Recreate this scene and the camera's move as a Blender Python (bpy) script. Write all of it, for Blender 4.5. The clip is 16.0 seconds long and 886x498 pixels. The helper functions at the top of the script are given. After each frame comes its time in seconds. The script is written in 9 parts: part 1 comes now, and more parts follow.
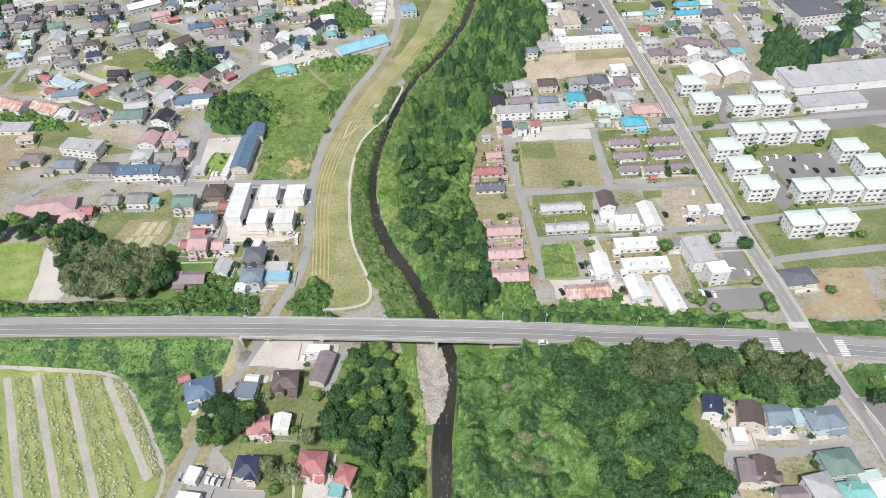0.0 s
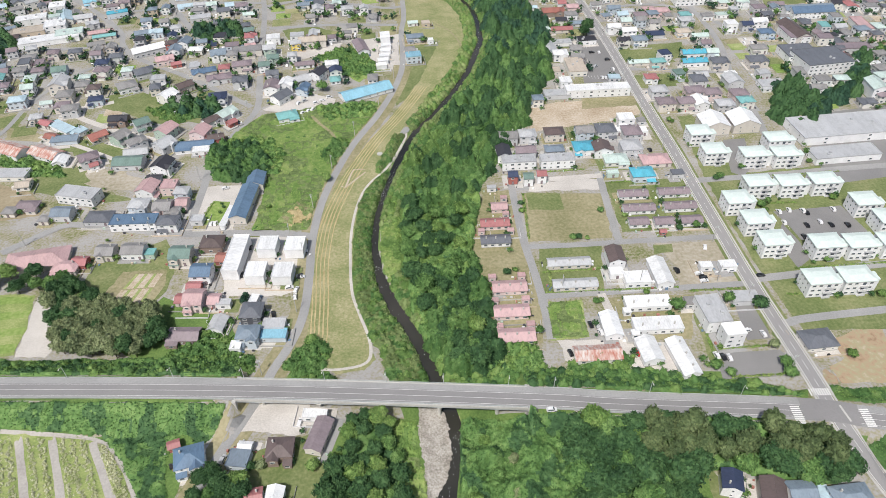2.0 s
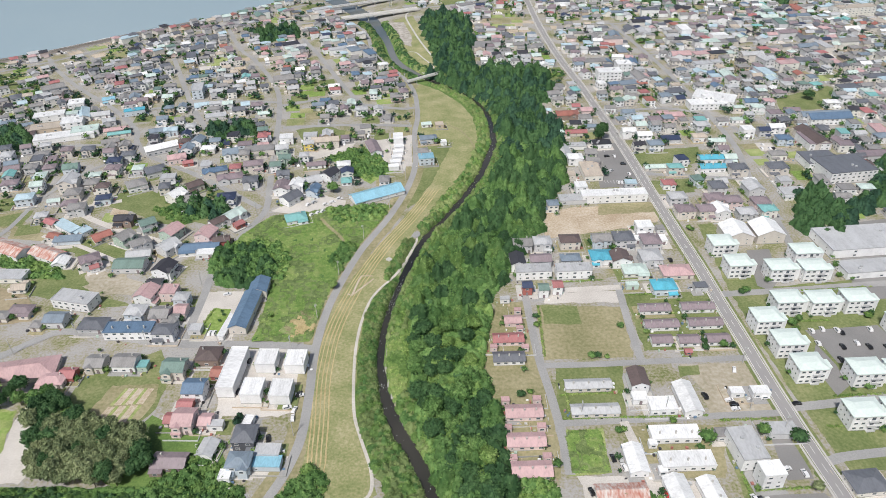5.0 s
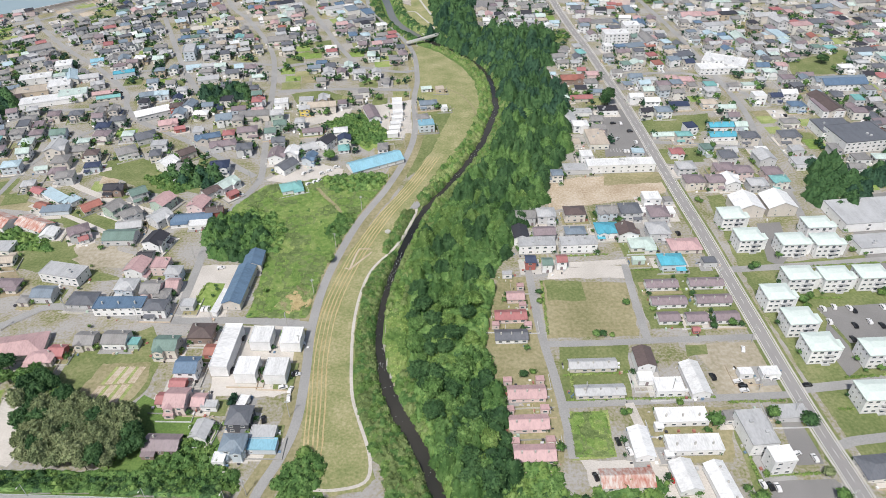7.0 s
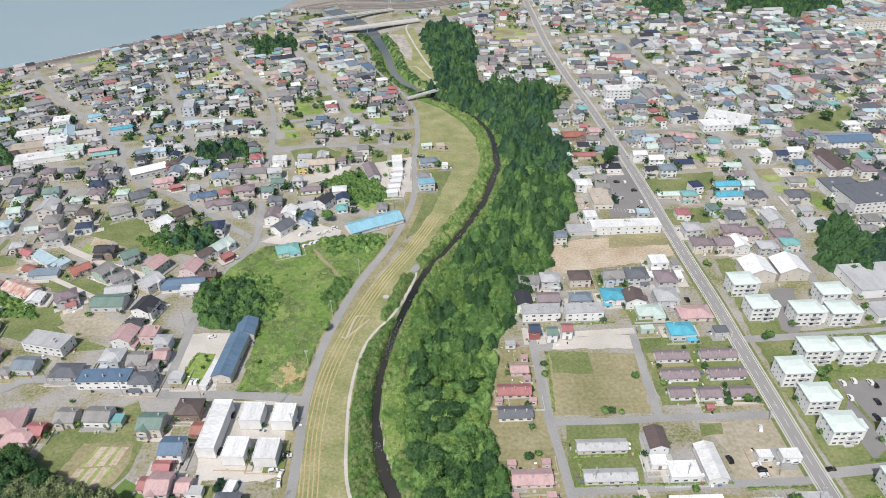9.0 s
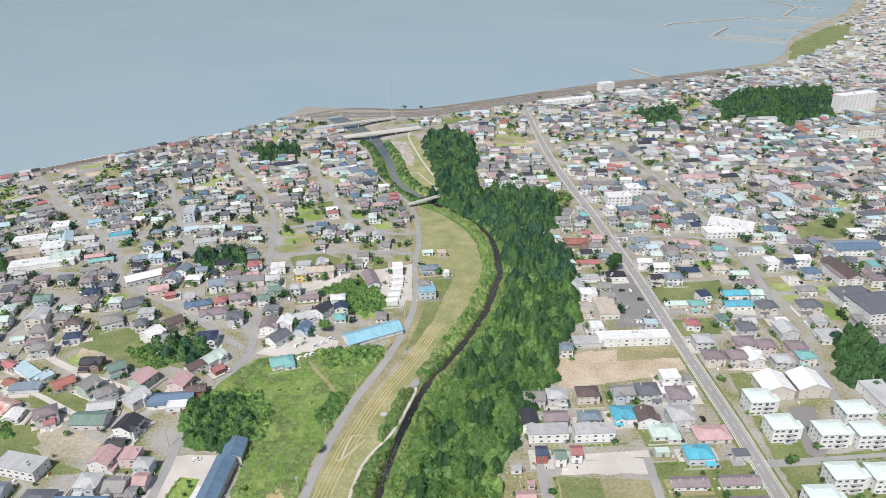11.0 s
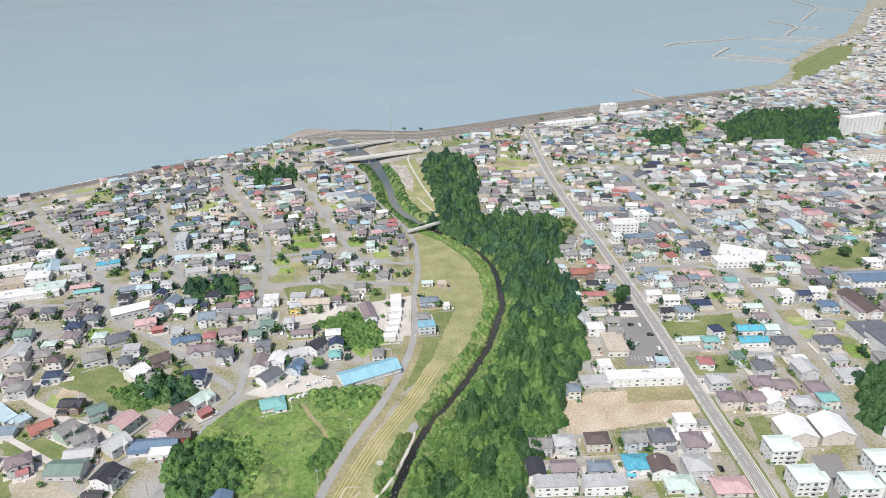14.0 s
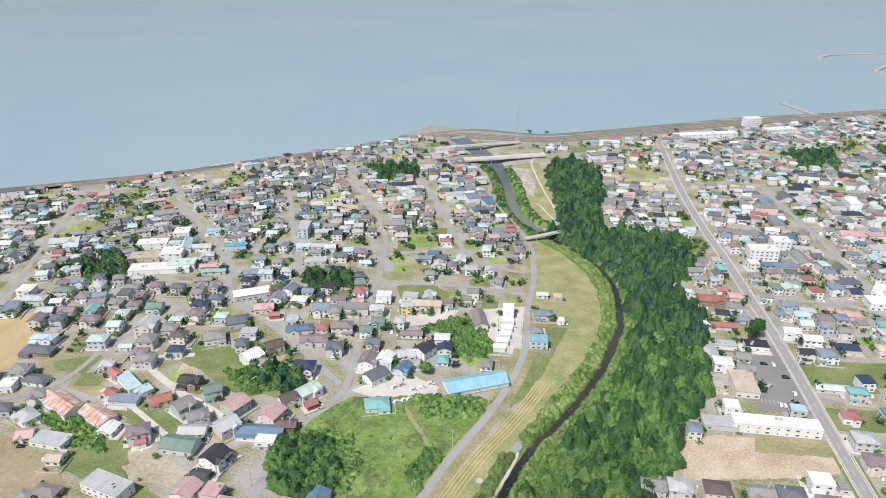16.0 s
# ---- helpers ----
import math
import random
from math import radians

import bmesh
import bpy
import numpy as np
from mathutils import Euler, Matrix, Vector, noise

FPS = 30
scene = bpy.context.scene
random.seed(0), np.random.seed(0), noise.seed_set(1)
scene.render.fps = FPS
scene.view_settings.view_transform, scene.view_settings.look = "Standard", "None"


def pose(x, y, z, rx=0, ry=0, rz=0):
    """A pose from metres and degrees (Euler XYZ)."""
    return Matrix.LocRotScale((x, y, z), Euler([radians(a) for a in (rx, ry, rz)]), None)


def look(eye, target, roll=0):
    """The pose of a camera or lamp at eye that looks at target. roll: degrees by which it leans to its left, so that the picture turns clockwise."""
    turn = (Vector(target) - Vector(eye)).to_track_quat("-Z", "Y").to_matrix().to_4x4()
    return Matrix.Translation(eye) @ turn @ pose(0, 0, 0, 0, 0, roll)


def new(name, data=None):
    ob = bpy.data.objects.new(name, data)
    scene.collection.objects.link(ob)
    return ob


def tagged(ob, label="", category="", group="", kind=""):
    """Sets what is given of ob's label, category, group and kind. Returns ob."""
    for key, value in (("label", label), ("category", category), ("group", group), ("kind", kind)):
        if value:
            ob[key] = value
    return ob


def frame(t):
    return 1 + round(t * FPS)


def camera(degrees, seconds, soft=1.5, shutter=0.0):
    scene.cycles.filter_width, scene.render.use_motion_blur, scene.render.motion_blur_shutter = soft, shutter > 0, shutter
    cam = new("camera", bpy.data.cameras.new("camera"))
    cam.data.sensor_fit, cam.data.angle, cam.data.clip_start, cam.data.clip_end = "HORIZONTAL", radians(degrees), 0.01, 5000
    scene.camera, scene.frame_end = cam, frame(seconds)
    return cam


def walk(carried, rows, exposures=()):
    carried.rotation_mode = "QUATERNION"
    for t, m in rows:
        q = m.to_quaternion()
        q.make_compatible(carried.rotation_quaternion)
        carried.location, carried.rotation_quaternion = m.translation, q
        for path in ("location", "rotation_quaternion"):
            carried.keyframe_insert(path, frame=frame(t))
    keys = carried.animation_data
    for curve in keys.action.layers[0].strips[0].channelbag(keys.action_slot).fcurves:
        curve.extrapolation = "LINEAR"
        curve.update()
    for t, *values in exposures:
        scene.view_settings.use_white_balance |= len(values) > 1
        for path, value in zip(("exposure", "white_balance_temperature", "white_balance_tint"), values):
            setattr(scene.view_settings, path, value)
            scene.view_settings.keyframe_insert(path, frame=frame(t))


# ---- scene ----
cam = camera(66.17, 16.0, soft=0.55)
walk(cam, [
    (0, look((0.00, 0.00, 228.66), (1.55, 71.68, 158.96), -1.61)),
    (0.5, look((0.17, 3.84, 228.90), (1.67, 75.47, 159.14), -1.61)),
    (1, look((0.31, 8.31, 229.32), (1.82, 80.32, 159.95), -1.56)),
    (1.5, look((0.11, 11.53, 228.94), (1.86, 86.50, 162.78), -1.41)),
    (2, look((-0.02, 15.20, 228.80), (1.34, 90.23, 162.71), -1.33)),
    (2.5, look((-0.11, 19.33, 229.39), (0.47, 94.51, 163.45), -1.26)),
    (3, look((0.18, 24.41, 230.59), (0.20, 101.74, 167.19), -1.21)),
    (3.5, look((0.69, 28.59, 231.01), (0.80, 110.64, 173.84), -1.15)),
    (4, look((0.88, 31.54, 230.52), (0.93, 114.12, 174.13), -1.15)),
    (6.3, look((1.13, 48.20, 228.22), (1.12, 130.76, 171.79), -0.93)),
    (6.5, look((0.99, 49.43, 228.04), (0.98, 131.48, 170.89), -0.94)),
    (7, look((0.48, 52.27, 227.62), (0.49, 131.48, 166.58), -0.85)),
    (7.5, look((0.48, 57.14, 228.57), (0.48, 135.49, 166.43), -0.89)),
    (8, look((0.51, 61.24, 229.18), (0.50, 139.45, 166.88), -0.88)),
    (8.5, look((0.50, 65.62, 229.85), (0.49, 144.61, 168.53), -0.85)),
    (9, look((0.80, 70.33, 230.57), (0.80, 153.14, 174.52), -0.80)),
    (9.5, look((0.92, 73.09, 230.32), (1.00, 160.62, 181.96), -0.76)),
    (9.7, look((0.96, 74.43, 230.26), (1.01, 161.99, 181.95), -0.72)),
    (11.8, look((0.85, 91.12, 231.09), (0.88, 182.12, 189.63), -0.66)),
    (12, look((0.83, 92.54, 231.10), (0.88, 183.53, 189.61), -0.67)),
    (12.5, look((0.75, 96.19, 231.03), (0.78, 187.20, 189.58), -0.64)),
    (13, look((0.76, 99.83, 230.85), (0.80, 190.87, 189.48), -0.62)),
    (13.5, look((0.94, 103.54, 231.01), (0.95, 194.58, 189.64), -0.60)),
    (14, look((0.98, 107.13, 231.14), (1.00, 198.17, 189.76), -0.65)),
    (14.5, look((0.88, 110.77, 231.15), (0.89, 201.82, 189.79), -0.60)),
    (15, look((0.20, 114.53, 231.29), (0.28, 205.57, 189.92), -0.49)),
    (15.5, look((-2.26, 118.15, 231.19), (-7.76, 209.07, 189.93), -0.27)),
    (16, look((-4.10, 121.41, 231.17), (-20.37, 210.91, 189.63), 0.12)),
], [(0, 0.22, 6480, 10), (2.5, 0.1, 6480, 10), (3.5, 0.04, 6480, 10), (7, 0.12, 6480, 10), (9.5, 0.08, 6480, 10), (12, 0.22, 6480, 10), (16, 0.26, 6480, 10)])

# ---- light ----
world = bpy.data.worlds.new("world")
scene.world = world
world.use_nodes = True
wn = world.node_tree.nodes
sky = wn.new("ShaderNodeTexSky")
SUN_EL, SUN_AZ = 56, 205
sky.sky_type, sky.sun_disc = "NISHITA", False
sky.sun_elevation, sky.sun_rotation = radians(SUN_EL), radians(SUN_AZ)
sky.air_density, sky.dust_density, sky.ozone_density = 1.0, 3.0, 1.0
world.node_tree.links.new(sky.outputs[0], wn["Background"].inputs[0])
wn["Background"].inputs[1].default_value = 0.085
sun_data = bpy.data.lights.new("sun", "SUN")
sun_data.energy, sun_data.angle, sun_data.color = 3.4, radians(3), (1.0, 0.965, 0.92)
sun = new("sun", sun_data)
sun_dir = Vector((math.sin(radians(SUN_AZ)) * math.cos(radians(SUN_EL)), math.cos(radians(SUN_AZ)) * math.cos(radians(SUN_EL)), math.sin(radians(SUN_EL))))
sun.matrix_world = look(sun_dir * 400, (0, 0, 0))


# ---- materials ----
MATS = {}


def mat(name, cols, fine=4.0, coarse=0.15, rough=0.85, bump=0.15, metal=0.0, mix=0.5, vary=0.0, island=0.0, local=False, stretch=(1, 1, 1), detail=5, contrast=0.28, gloss=0.5):
    """A surface whose colour wanders through cols at two scales, with grain in its relief."""
    m = bpy.data.materials.new(name)
    m.use_nodes = True
    n, l = m.node_tree.nodes, m.node_tree.links
    bsdf = n["Principled BSDF"]
    bsdf.inputs["Roughness"].default_value, bsdf.inputs["Metallic"].default_value = rough, metal
    bsdf.inputs["Specular IOR Level"].default_value = gloss
    co = n.new("ShaderNodeTexCoord" if local else "ShaderNodeNewGeometry")
    out = co.outputs["Object"] if local else co.outputs["Position"]
    mp = n.new("ShaderNodeMapping")
    mp.inputs["Scale"].default_value = stretch
    l.new(out, mp.inputs["Vector"])
    a, b = n.new("ShaderNodeTexNoise"), n.new("ShaderNodeTexNoise")
    for t, s in ((a, fine), (b, coarse)):
        t.inputs["Scale"].default_value, t.inputs["Detail"].default_value = s, detail
        l.new(mp.outputs[0], t.inputs["Vector"])
    mx = n.new("ShaderNodeMix")
    mx.inputs[0].default_value = mix
    l.new(a.outputs["Fac"], mx.inputs[2]), l.new(b.outputs["Fac"], mx.inputs[3])
    ramp = n.new("ShaderNodeValToRGB")
    e = ramp.color_ramp.elements
    k = len(cols)
    while len(e) < k:
        e.new(0.5)
    for i, c in enumerate(cols):
        e[i].position = 0.5 + contrast * (i / max(1, k - 1) - 0.5)
        e[i].color = (*c, 1)
    l.new(mx.outputs[0], ramp.inputs[0])
    col = ramp.outputs[0]
    if vary or island:
        hsv = n.new("ShaderNodeHueSaturation")
        rnd = n.new("ShaderNodeObjectInfo").outputs["Random"] if vary else n.new("ShaderNodeNewGeometry").outputs["Random Per Island"]
        amount = vary or island
        mr = n.new("ShaderNodeMapRange")
        mr.inputs["To Min"].default_value, mr.inputs["To Max"].default_value = 1 - amount, 1 + amount
        l.new(rnd, mr.inputs["Value"]), l.new(mr.outputs[0], hsv.inputs["Value"])
        mh = n.new("ShaderNodeMapRange")
        mh.inputs["To Min"].default_value, mh.inputs["To Max"].default_value = 0.5 + 0.03 * amount, 0.5 - 0.03 * amount
        l.new(rnd, mh.inputs["Value"]), l.new(mh.outputs[0], hsv.inputs["Hue"])
        l.new(col, hsv.inputs["Color"])
        col = hsv.outputs[0]
    l.new(col, bsdf.inputs["Base Color"])
    if bump:
        bp = n.new("ShaderNodeBump")
        bp.inputs["Strength"].default_value = bump
        l.new(a.outputs["Fac"], bp.inputs["Height"]), l.new(bp.outputs[0], bsdf.inputs["Normal"])
    MATS[name] = m
    return m


# ground covers
mat("town_ground", [(0.12, 0.155, 0.05), (0.19, 0.205, 0.085), (0.30, 0.28, 0.19), (0.34, 0.325, 0.30), (0.38, 0.37, 0.355), (0.30, 0.295, 0.29)], 0.8, 0.05, 0.95, 0.15, mix=0.6, contrast=0.36, detail=8)
mat("gravel", [(0.44, 0.415, 0.38), (0.54, 0.51, 0.47), (0.62, 0.59, 0.55)], 1.6, 0.07, 0.95, 0.2)
mat("pale_soil", [(0.34, 0.315, 0.29), (0.41, 0.385, 0.355), (0.48, 0.455, 0.42)], 1.2, 0.08, 0.95, 0.2)
mat("bare_soil", [(0.36, 0.28, 0.19), (0.48, 0.40, 0.30), (0.58, 0.52, 0.43)], 0.8, 0.06, 0.95, 0.2)
mat("gravel_soil", [(0.25, 0.24, 0.15), (0.37, 0.33, 0.25), (0.46, 0.42, 0.35)], 0.5, 0.05, 0.95, 0.2)
mat("red_soil", [(0.30, 0.21, 0.13), (0.40, 0.29, 0.19), (0.36, 0.33, 0.2), (0.46, 0.38, 0.28)], 0.5, 0.1, 0.95, 0.3)
mat("asphalt", [(0.19, 0.187, 0.185), (0.23, 0.226, 0.222), (0.27, 0.265, 0.26)], 2.5, 0.05, 0.9, 0.05, contrast=0.4)
mat("old_asphalt", [(0.27, 0.27, 0.265), (0.32, 0.32, 0.314), (0.38, 0.377, 0.37)], 1.6, 0.06, 0.92, 0.08, contrast=0.36)
mat("pale_asphalt", [(0.265, 0.258, 0.255), (0.30, 0.293, 0.288), (0.34, 0.332, 0.325)], 2.0, 0.05, 0.9, 0.05, contrast=0.45)
mat("concrete", [(0.42, 0.41, 0.38), (0.5, 0.49, 0.46), (0.56, 0.55, 0.52)], 1.5, 0.1, 0.9, 0.1)
mat("white_line", [(0.66, 0.66, 0.64), (0.78, 0.78, 0.76)], 2.0, 0.3, 0.7, 0.0)
mat("grass", [(0.115, 0.155, 0.05), (0.17, 0.205, 0.078), (0.26, 0.265, 0.13)], 0.7, 0.06, 0.95, 0.5)
mat("dry_grass", [(0.2, 0.2, 0.095), (0.29, 0.265, 0.15), (0.38, 0.34, 0.215)], 0.6, 0.05, 0.95, 0.4)
mat("mown_meadow", [(0.17, 0.21, 0.075), (0.245, 0.265, 0.115), (0.325, 0.315, 0.16), (0.42, 0.38, 0.235)], 0.9, 0.07, 0.95, 0.3, contrast=0.3)
mat("hay", [(0.36, 0.29, 0.14), (0.47, 0.38, 0.2), (0.55, 0.46, 0.27)], 1.5, 0.2, 0.95, 0.4)
mat("weeds", [(0.13, 0.215, 0.047), (0.19, 0.285, 0.066), (0.255, 0.345, 0.098), (0.33, 0.35, 0.155)], 0.6, 0.05, 0.95, 0.7)
mat("scrub", [(0.075, 0.14, 0.034), (0.12, 0.2, 0.05), (0.17, 0.255, 0.072)], 1.1, 0.08, 0.95, 0.9, detail=8)
mat("crop", [(0.17, 0.235, 0.07), (0.26, 0.32, 0.105), (0.38, 0.40, 0.18)], 1.6, 0.1, 0.95, 0.6)
mat("vegetables", [(0.2, 0.27, 0.085), (0.29, 0.35, 0.125), (0.42, 0.43, 0.21)], 1.4, 0.12, 0.95, 0.7)
mat("brown_field", [(0.23, 0.20, 0.12), (0.31, 0.26, 0.17), (0.37, 0.315, 0.215)], 0.5, 0.05, 0.95, 0.3)
mat("lane_asphalt", [(0.215, 0.21, 0.21), (0.25, 0.244, 0.242), (0.29, 0.283, 0.28)], 2.0, 0.05, 0.9, 0.05, contrast=0.45)
mat("leaves_bay", [(0.062, 0.095, 0.04), (0.092, 0.135, 0.056), (0.14, 0.185, 0.082)], 0.5, 0.12, 0.75, 0.0, island=0.3, contrast=0.22, gloss=0.25)
mat("wheat", [(0.40, 0.31, 0.17), (0.48, 0.385, 0.23)], 0.6, 0.06, 0.95, 0.2, stretch=(1, 0.2, 1))
mat("river_stones", [(0.22, 0.2, 0.17), (0.38, 0.35, 0.31), (0.55, 0.52, 0.48)], 1.3, 0.2, 0.9, 0.4)
mat("wet_sand", [(0.25, 0.225, 0.20), (0.31, 0.28, 0.25), (0.37, 0.34, 0.31)], 0.3, 0.03, 0.8, 0.1)
mat("sand", [(0.17, 0.15, 0.13), (0.23, 0.205, 0.18)], 0.4, 0.05, 0.95, 0.1)
# greenery
mat("leaves_deep", [(0.030, 0.076, 0.030), (0.047, 0.108, 0.040), (0.072, 0.145, 0.054)], 0.5, 0.12, 0.75, 0.0, island=0.3, contrast=0.22, gloss=0.25)
mat("leaves_dark", [(0.016, 0.048, 0.03), (0.027, 0.07, 0.041), (0.044, 0.1, 0.055)], 0.5, 0.12, 0.75, 0.0, island=0.3, contrast=0.22, gloss=0.25)
mat("leaves_mid", [(0.062, 0.138, 0.040), (0.098, 0.192, 0.056), (0.148, 0.252, 0.082)], 0.5, 0.12, 0.75, 0.0, island=0.3, contrast=0.22, gloss=0.25)
mat("leaves_light", [(0.09, 0.17, 0.044), (0.134, 0.228, 0.062), (0.195, 0.292, 0.094)], 0.5, 0.1, 0.75, 0.0, island=0.3, contrast=0.22, gloss=0.25)
mat("leaves_olive", [(0.125, 0.165, 0.08), (0.18, 0.225, 0.11), (0.25, 0.29, 0.15)], 0.5, 0.1, 0.75, 0.0, island=0.3, contrast=0.22, gloss=0.25)
mat("leaves_willow", [(0.122, 0.175, 0.062), (0.172, 0.235, 0.086), (0.24, 0.30, 0.125)], 0.5, 0.1, 0.75, 0.0, island=0.3, contrast=0.22, gloss=0.25)
mat("leaves_weed", [(0.145, 0.245, 0.062), (0.205, 0.31, 0.086), (0.295, 0.365, 0.13)], 0.4, 0.05, 0.8, 0.0, island=0.28, contrast=0.24, gloss=0.25)
mat("leaves_crop", [(0.34, 0.38, 0.17), (0.50, 0.51, 0.32), (0.62, 0.62, 0.46)], 1.5, 0.2, 0.7, 0.0, island=0.15)
mat("bark", [(0.07, 0.055, 0.04), (0.14, 0.115, 0.09)], 6, 1, 0.9, 0.3)
# buildings
WALLS = {"white": (0.78, 0.785, 0.79), "cream": (0.73, 0.715, 0.67), "grey": (0.56, 0.565, 0.575), "beige": (0.64, 0.60, 0.55), "brown": (0.26, 0.2, 0.17), "dark": (0.1, 0.105, 0.12), "pinkish": (0.70, 0.58, 0.56), "bluish": (0.55, 0.61, 0.66), "yellow": (0.72, 0.58, 0.16), "green": (0.42, 0.52, 0.45), "redwall": (0.38, 0.13, 0.11), "mint": (0.5, 0.62, 0.56), "tan": (0.52, 0.44, 0.34)}
for key, c in WALLS.items():
    mat("wall_" + key, [tuple(v * 0.86 for v in c), c, tuple(min(0.85, v * 1.07) for v in c)], 3, 0.3, 0.8, 0.05, vary=0.06, local=True)
ROOFS = {"grey": (0.26, 0.255, 0.25), "dark": (0.05, 0.05, 0.06), "brown": (0.13, 0.10, 0.095), "red": (0.38, 0.16, 0.16), "pink": (0.50, 0.34, 0.34), "rust": (0.34, 0.145, 0.115), "blue": (0.12, 0.19, 0.28), "navy": (0.045, 0.06, 0.11), "sky": (0.25, 0.47, 0.58), "cyan": (0.10, 0.40, 0.52), "teal": (0.20, 0.43, 0.42), "green": (0.16, 0.24, 0.21), "mint": (0.50, 0.60, 0.56), "white": (0.74, 0.75, 0.75), "silver": (0.45, 0.46, 0.47), "slate": (0.14, 0.15, 0.17), "mauve": (0.25, 0.205, 0.22), "steel": (0.20, 0.25, 0.30), "tan": (0.48, 0.42, 0.35), "ltblue": (0.42, 0.54, 0.6)}
for key, c in ROOFS.items():
    mat("roof_" + key, [tuple(v * 0.8 for v in c), c, tuple(min(0.85, v * 1.12) for v in c)], 1.5, 0.25, 0.5, 0.04, vary=0.08, local=True, stretch=(1, 0.35, 1))
mat("weathered_roof", [(0.60, 0.57, 0.54), (0.50, 0.33, 0.28), (0.40, 0.14, 0.10)], 0.9, 0.15, 0.7, 0.1, local=True, mix=0.45, stretch=(1, 0.12, 1), contrast=0.22)
mat("trim", [(0.6, 0.6, 0.58), (0.72, 0.72, 0.7)], 3, 0.4, 0.7, 0.0)
mat("foundation", [(0.3, 0.3, 0.29), (0.4, 0.4, 0.38)], 3, 0.4, 0.9, 0.1)
mat("rail_metal", [(0.5, 0.53, 0.52), (0.62, 0.65, 0.64)], 3, 0.4, 0.5, 0.0, metal=0.3)
mat("pole_concrete", [(0.42, 0.41, 0.39), (0.52, 0.51, 0.49)], 3, 0.4, 0.85, 0.05)
mat("tyre", [(0.02, 0.02, 0.02), (0.035, 0.035, 0.035)], 5, 1, 0.9, 0.0)
for key, c in {"white": (0.78, 0.78, 0.78), "black": (0.02, 0.02, 0.022), "silver": (0.5, 0.51, 0.52), "red": (0.45, 0.03, 0.03), "blue": (0.05, 0.12, 0.3)}.items():
    mat("paint_" + key, [tuple(v * 0.95 for v in c), c], 3, 0.4, 0.28, 0.0, metal=0.1)


def glassy(name, base, rough):
    m = bpy.data.materials.new(name)
    m.use_nodes = True
    b = m.node_tree.nodes["Principled BSDF"]
    b.inputs["Base Color"].default_value, b.inputs["Roughness"].default_value = (*base, 1), rough
    MATS[name] = m
    return m


glassy("pane", (0.10, 0.12, 0.14), 0.1)


def water(name, base, rough, scale, strength, far_base):
    m = glassy(name, base, rough)
    n, l = m.node_tree.nodes, m.node_tree.links
    b = n["Principled BSDF"]
    g = n.new("ShaderNodeNewGeometry")
    w = n.new("ShaderNodeTexNoise")
    w.inputs["Scale"].default_value, w.inputs["Detail"].default_value = scale, 4
    c = n.new("ShaderNodeTexNoise")
    c.inputs["Scale"].default_value, c.inputs["Detail"].default_value = scale * 0.012, 3
    r = n.new("ShaderNodeValToRGB")
    r.color_ramp.elements[0].position, r.color_ramp.elements[1].position = 0.35, 0.65
    r.color_ramp.elements[0].color, r.color_ramp.elements[1].color = (*base, 1), (*far_base, 1)
    p = n.new("ShaderNodeBump")
    p.inputs["Strength"].default_value = strength
    l.new(g.outputs["Position"], w.inputs["Vector"]), l.new(g.outputs["Position"], c.inputs["Vector"])
    l.new(c.outputs["Fac"], r.inputs[0]), l.new(r.outputs[0], b.inputs["Base Color"])
    l.new(w.outputs["Fac"], p.inputs["Height"]), l.new(p.outputs[0], b.inputs["Normal"])
    return m


water("sea_water", (0.31, 0.405, 0.445), 0.2, 0.25, 0.06, (0.335, 0.425, 0.455))
MATS["sea_water"].node_tree.nodes["Principled BSDF"].inputs["Specular IOR Level"].default_value = 0.8
water("river_water", (0.022, 0.023, 0.02), 0.1, 1.3, 0.35, (0.06, 0.056, 0.048))
# sky reflection put into the base colour, with the brown-grey of the shallow mouth
water("sky_toned_water", (0.10, 0.122, 0.128), 0.12, 0.8, 0.25, (0.19, 0.195, 0.185))
mat("foam", [(0.55, 0.57, 0.57), (0.75, 0.76, 0.76)], 2, 0.4, 0.8, 0.2)


# ---- lie of the land ----
RIVER = [(-0.3, 102.1), (-0.0, 108.2), (0.6, 134.8), (4.4, 160.2), (5.2, 171.5), (-0.3, 191.7), (-8.7, 217.7), (-20.9, 241.3), (-27.7, 262.6), (-30.9, 280.9), (-30.0, 310.7), (-25.1, 338.1), (-19.2, 362.0), (-8.4, 394.7), (7.3, 423.1), (28.1, 470.4), (40.4, 516.9), (42.5, 527.7), (41.4, 576.1), (31.2, 612.1), (8.8, 647.1), (-18.8, 679.6), (-43.2, 723.0), (-56.5, 787.6), (-76.9, 858.8), (-110.8, 926.7), (-138.5, 969.4)]
COAST = [(-3000, -700), (-1500, 170), (-589, 681), (-526, 717), (-430, 773), (-358, 834), (-264, 907), (-194, 981), (-132, 1022), (-33, 1011), (72, 1061), (235, 1151), (339, 1195), (385, 1215), (496, 1264), (582, 1308), (662, 1414), (722, 1541), (864, 1733), (1075, 1976), (1454, 2563), (1732, 3011), (3200, 5200)]
SEA_Z, RIVER_Z = -4.0, -3.8
VIADUCT = [(-700, 203, 7), (-500, 199, 7), (-330, 196, 7), (-199, 192, 7), (-81, 186, 7), (35, 177, 6.5), (72, 174, 5), (146, 169, 2.5), (182, 162, 2.5), (300, 148, 2.5), (500, 124, 2.5)]
SPAN = (-81.0, 35.0)


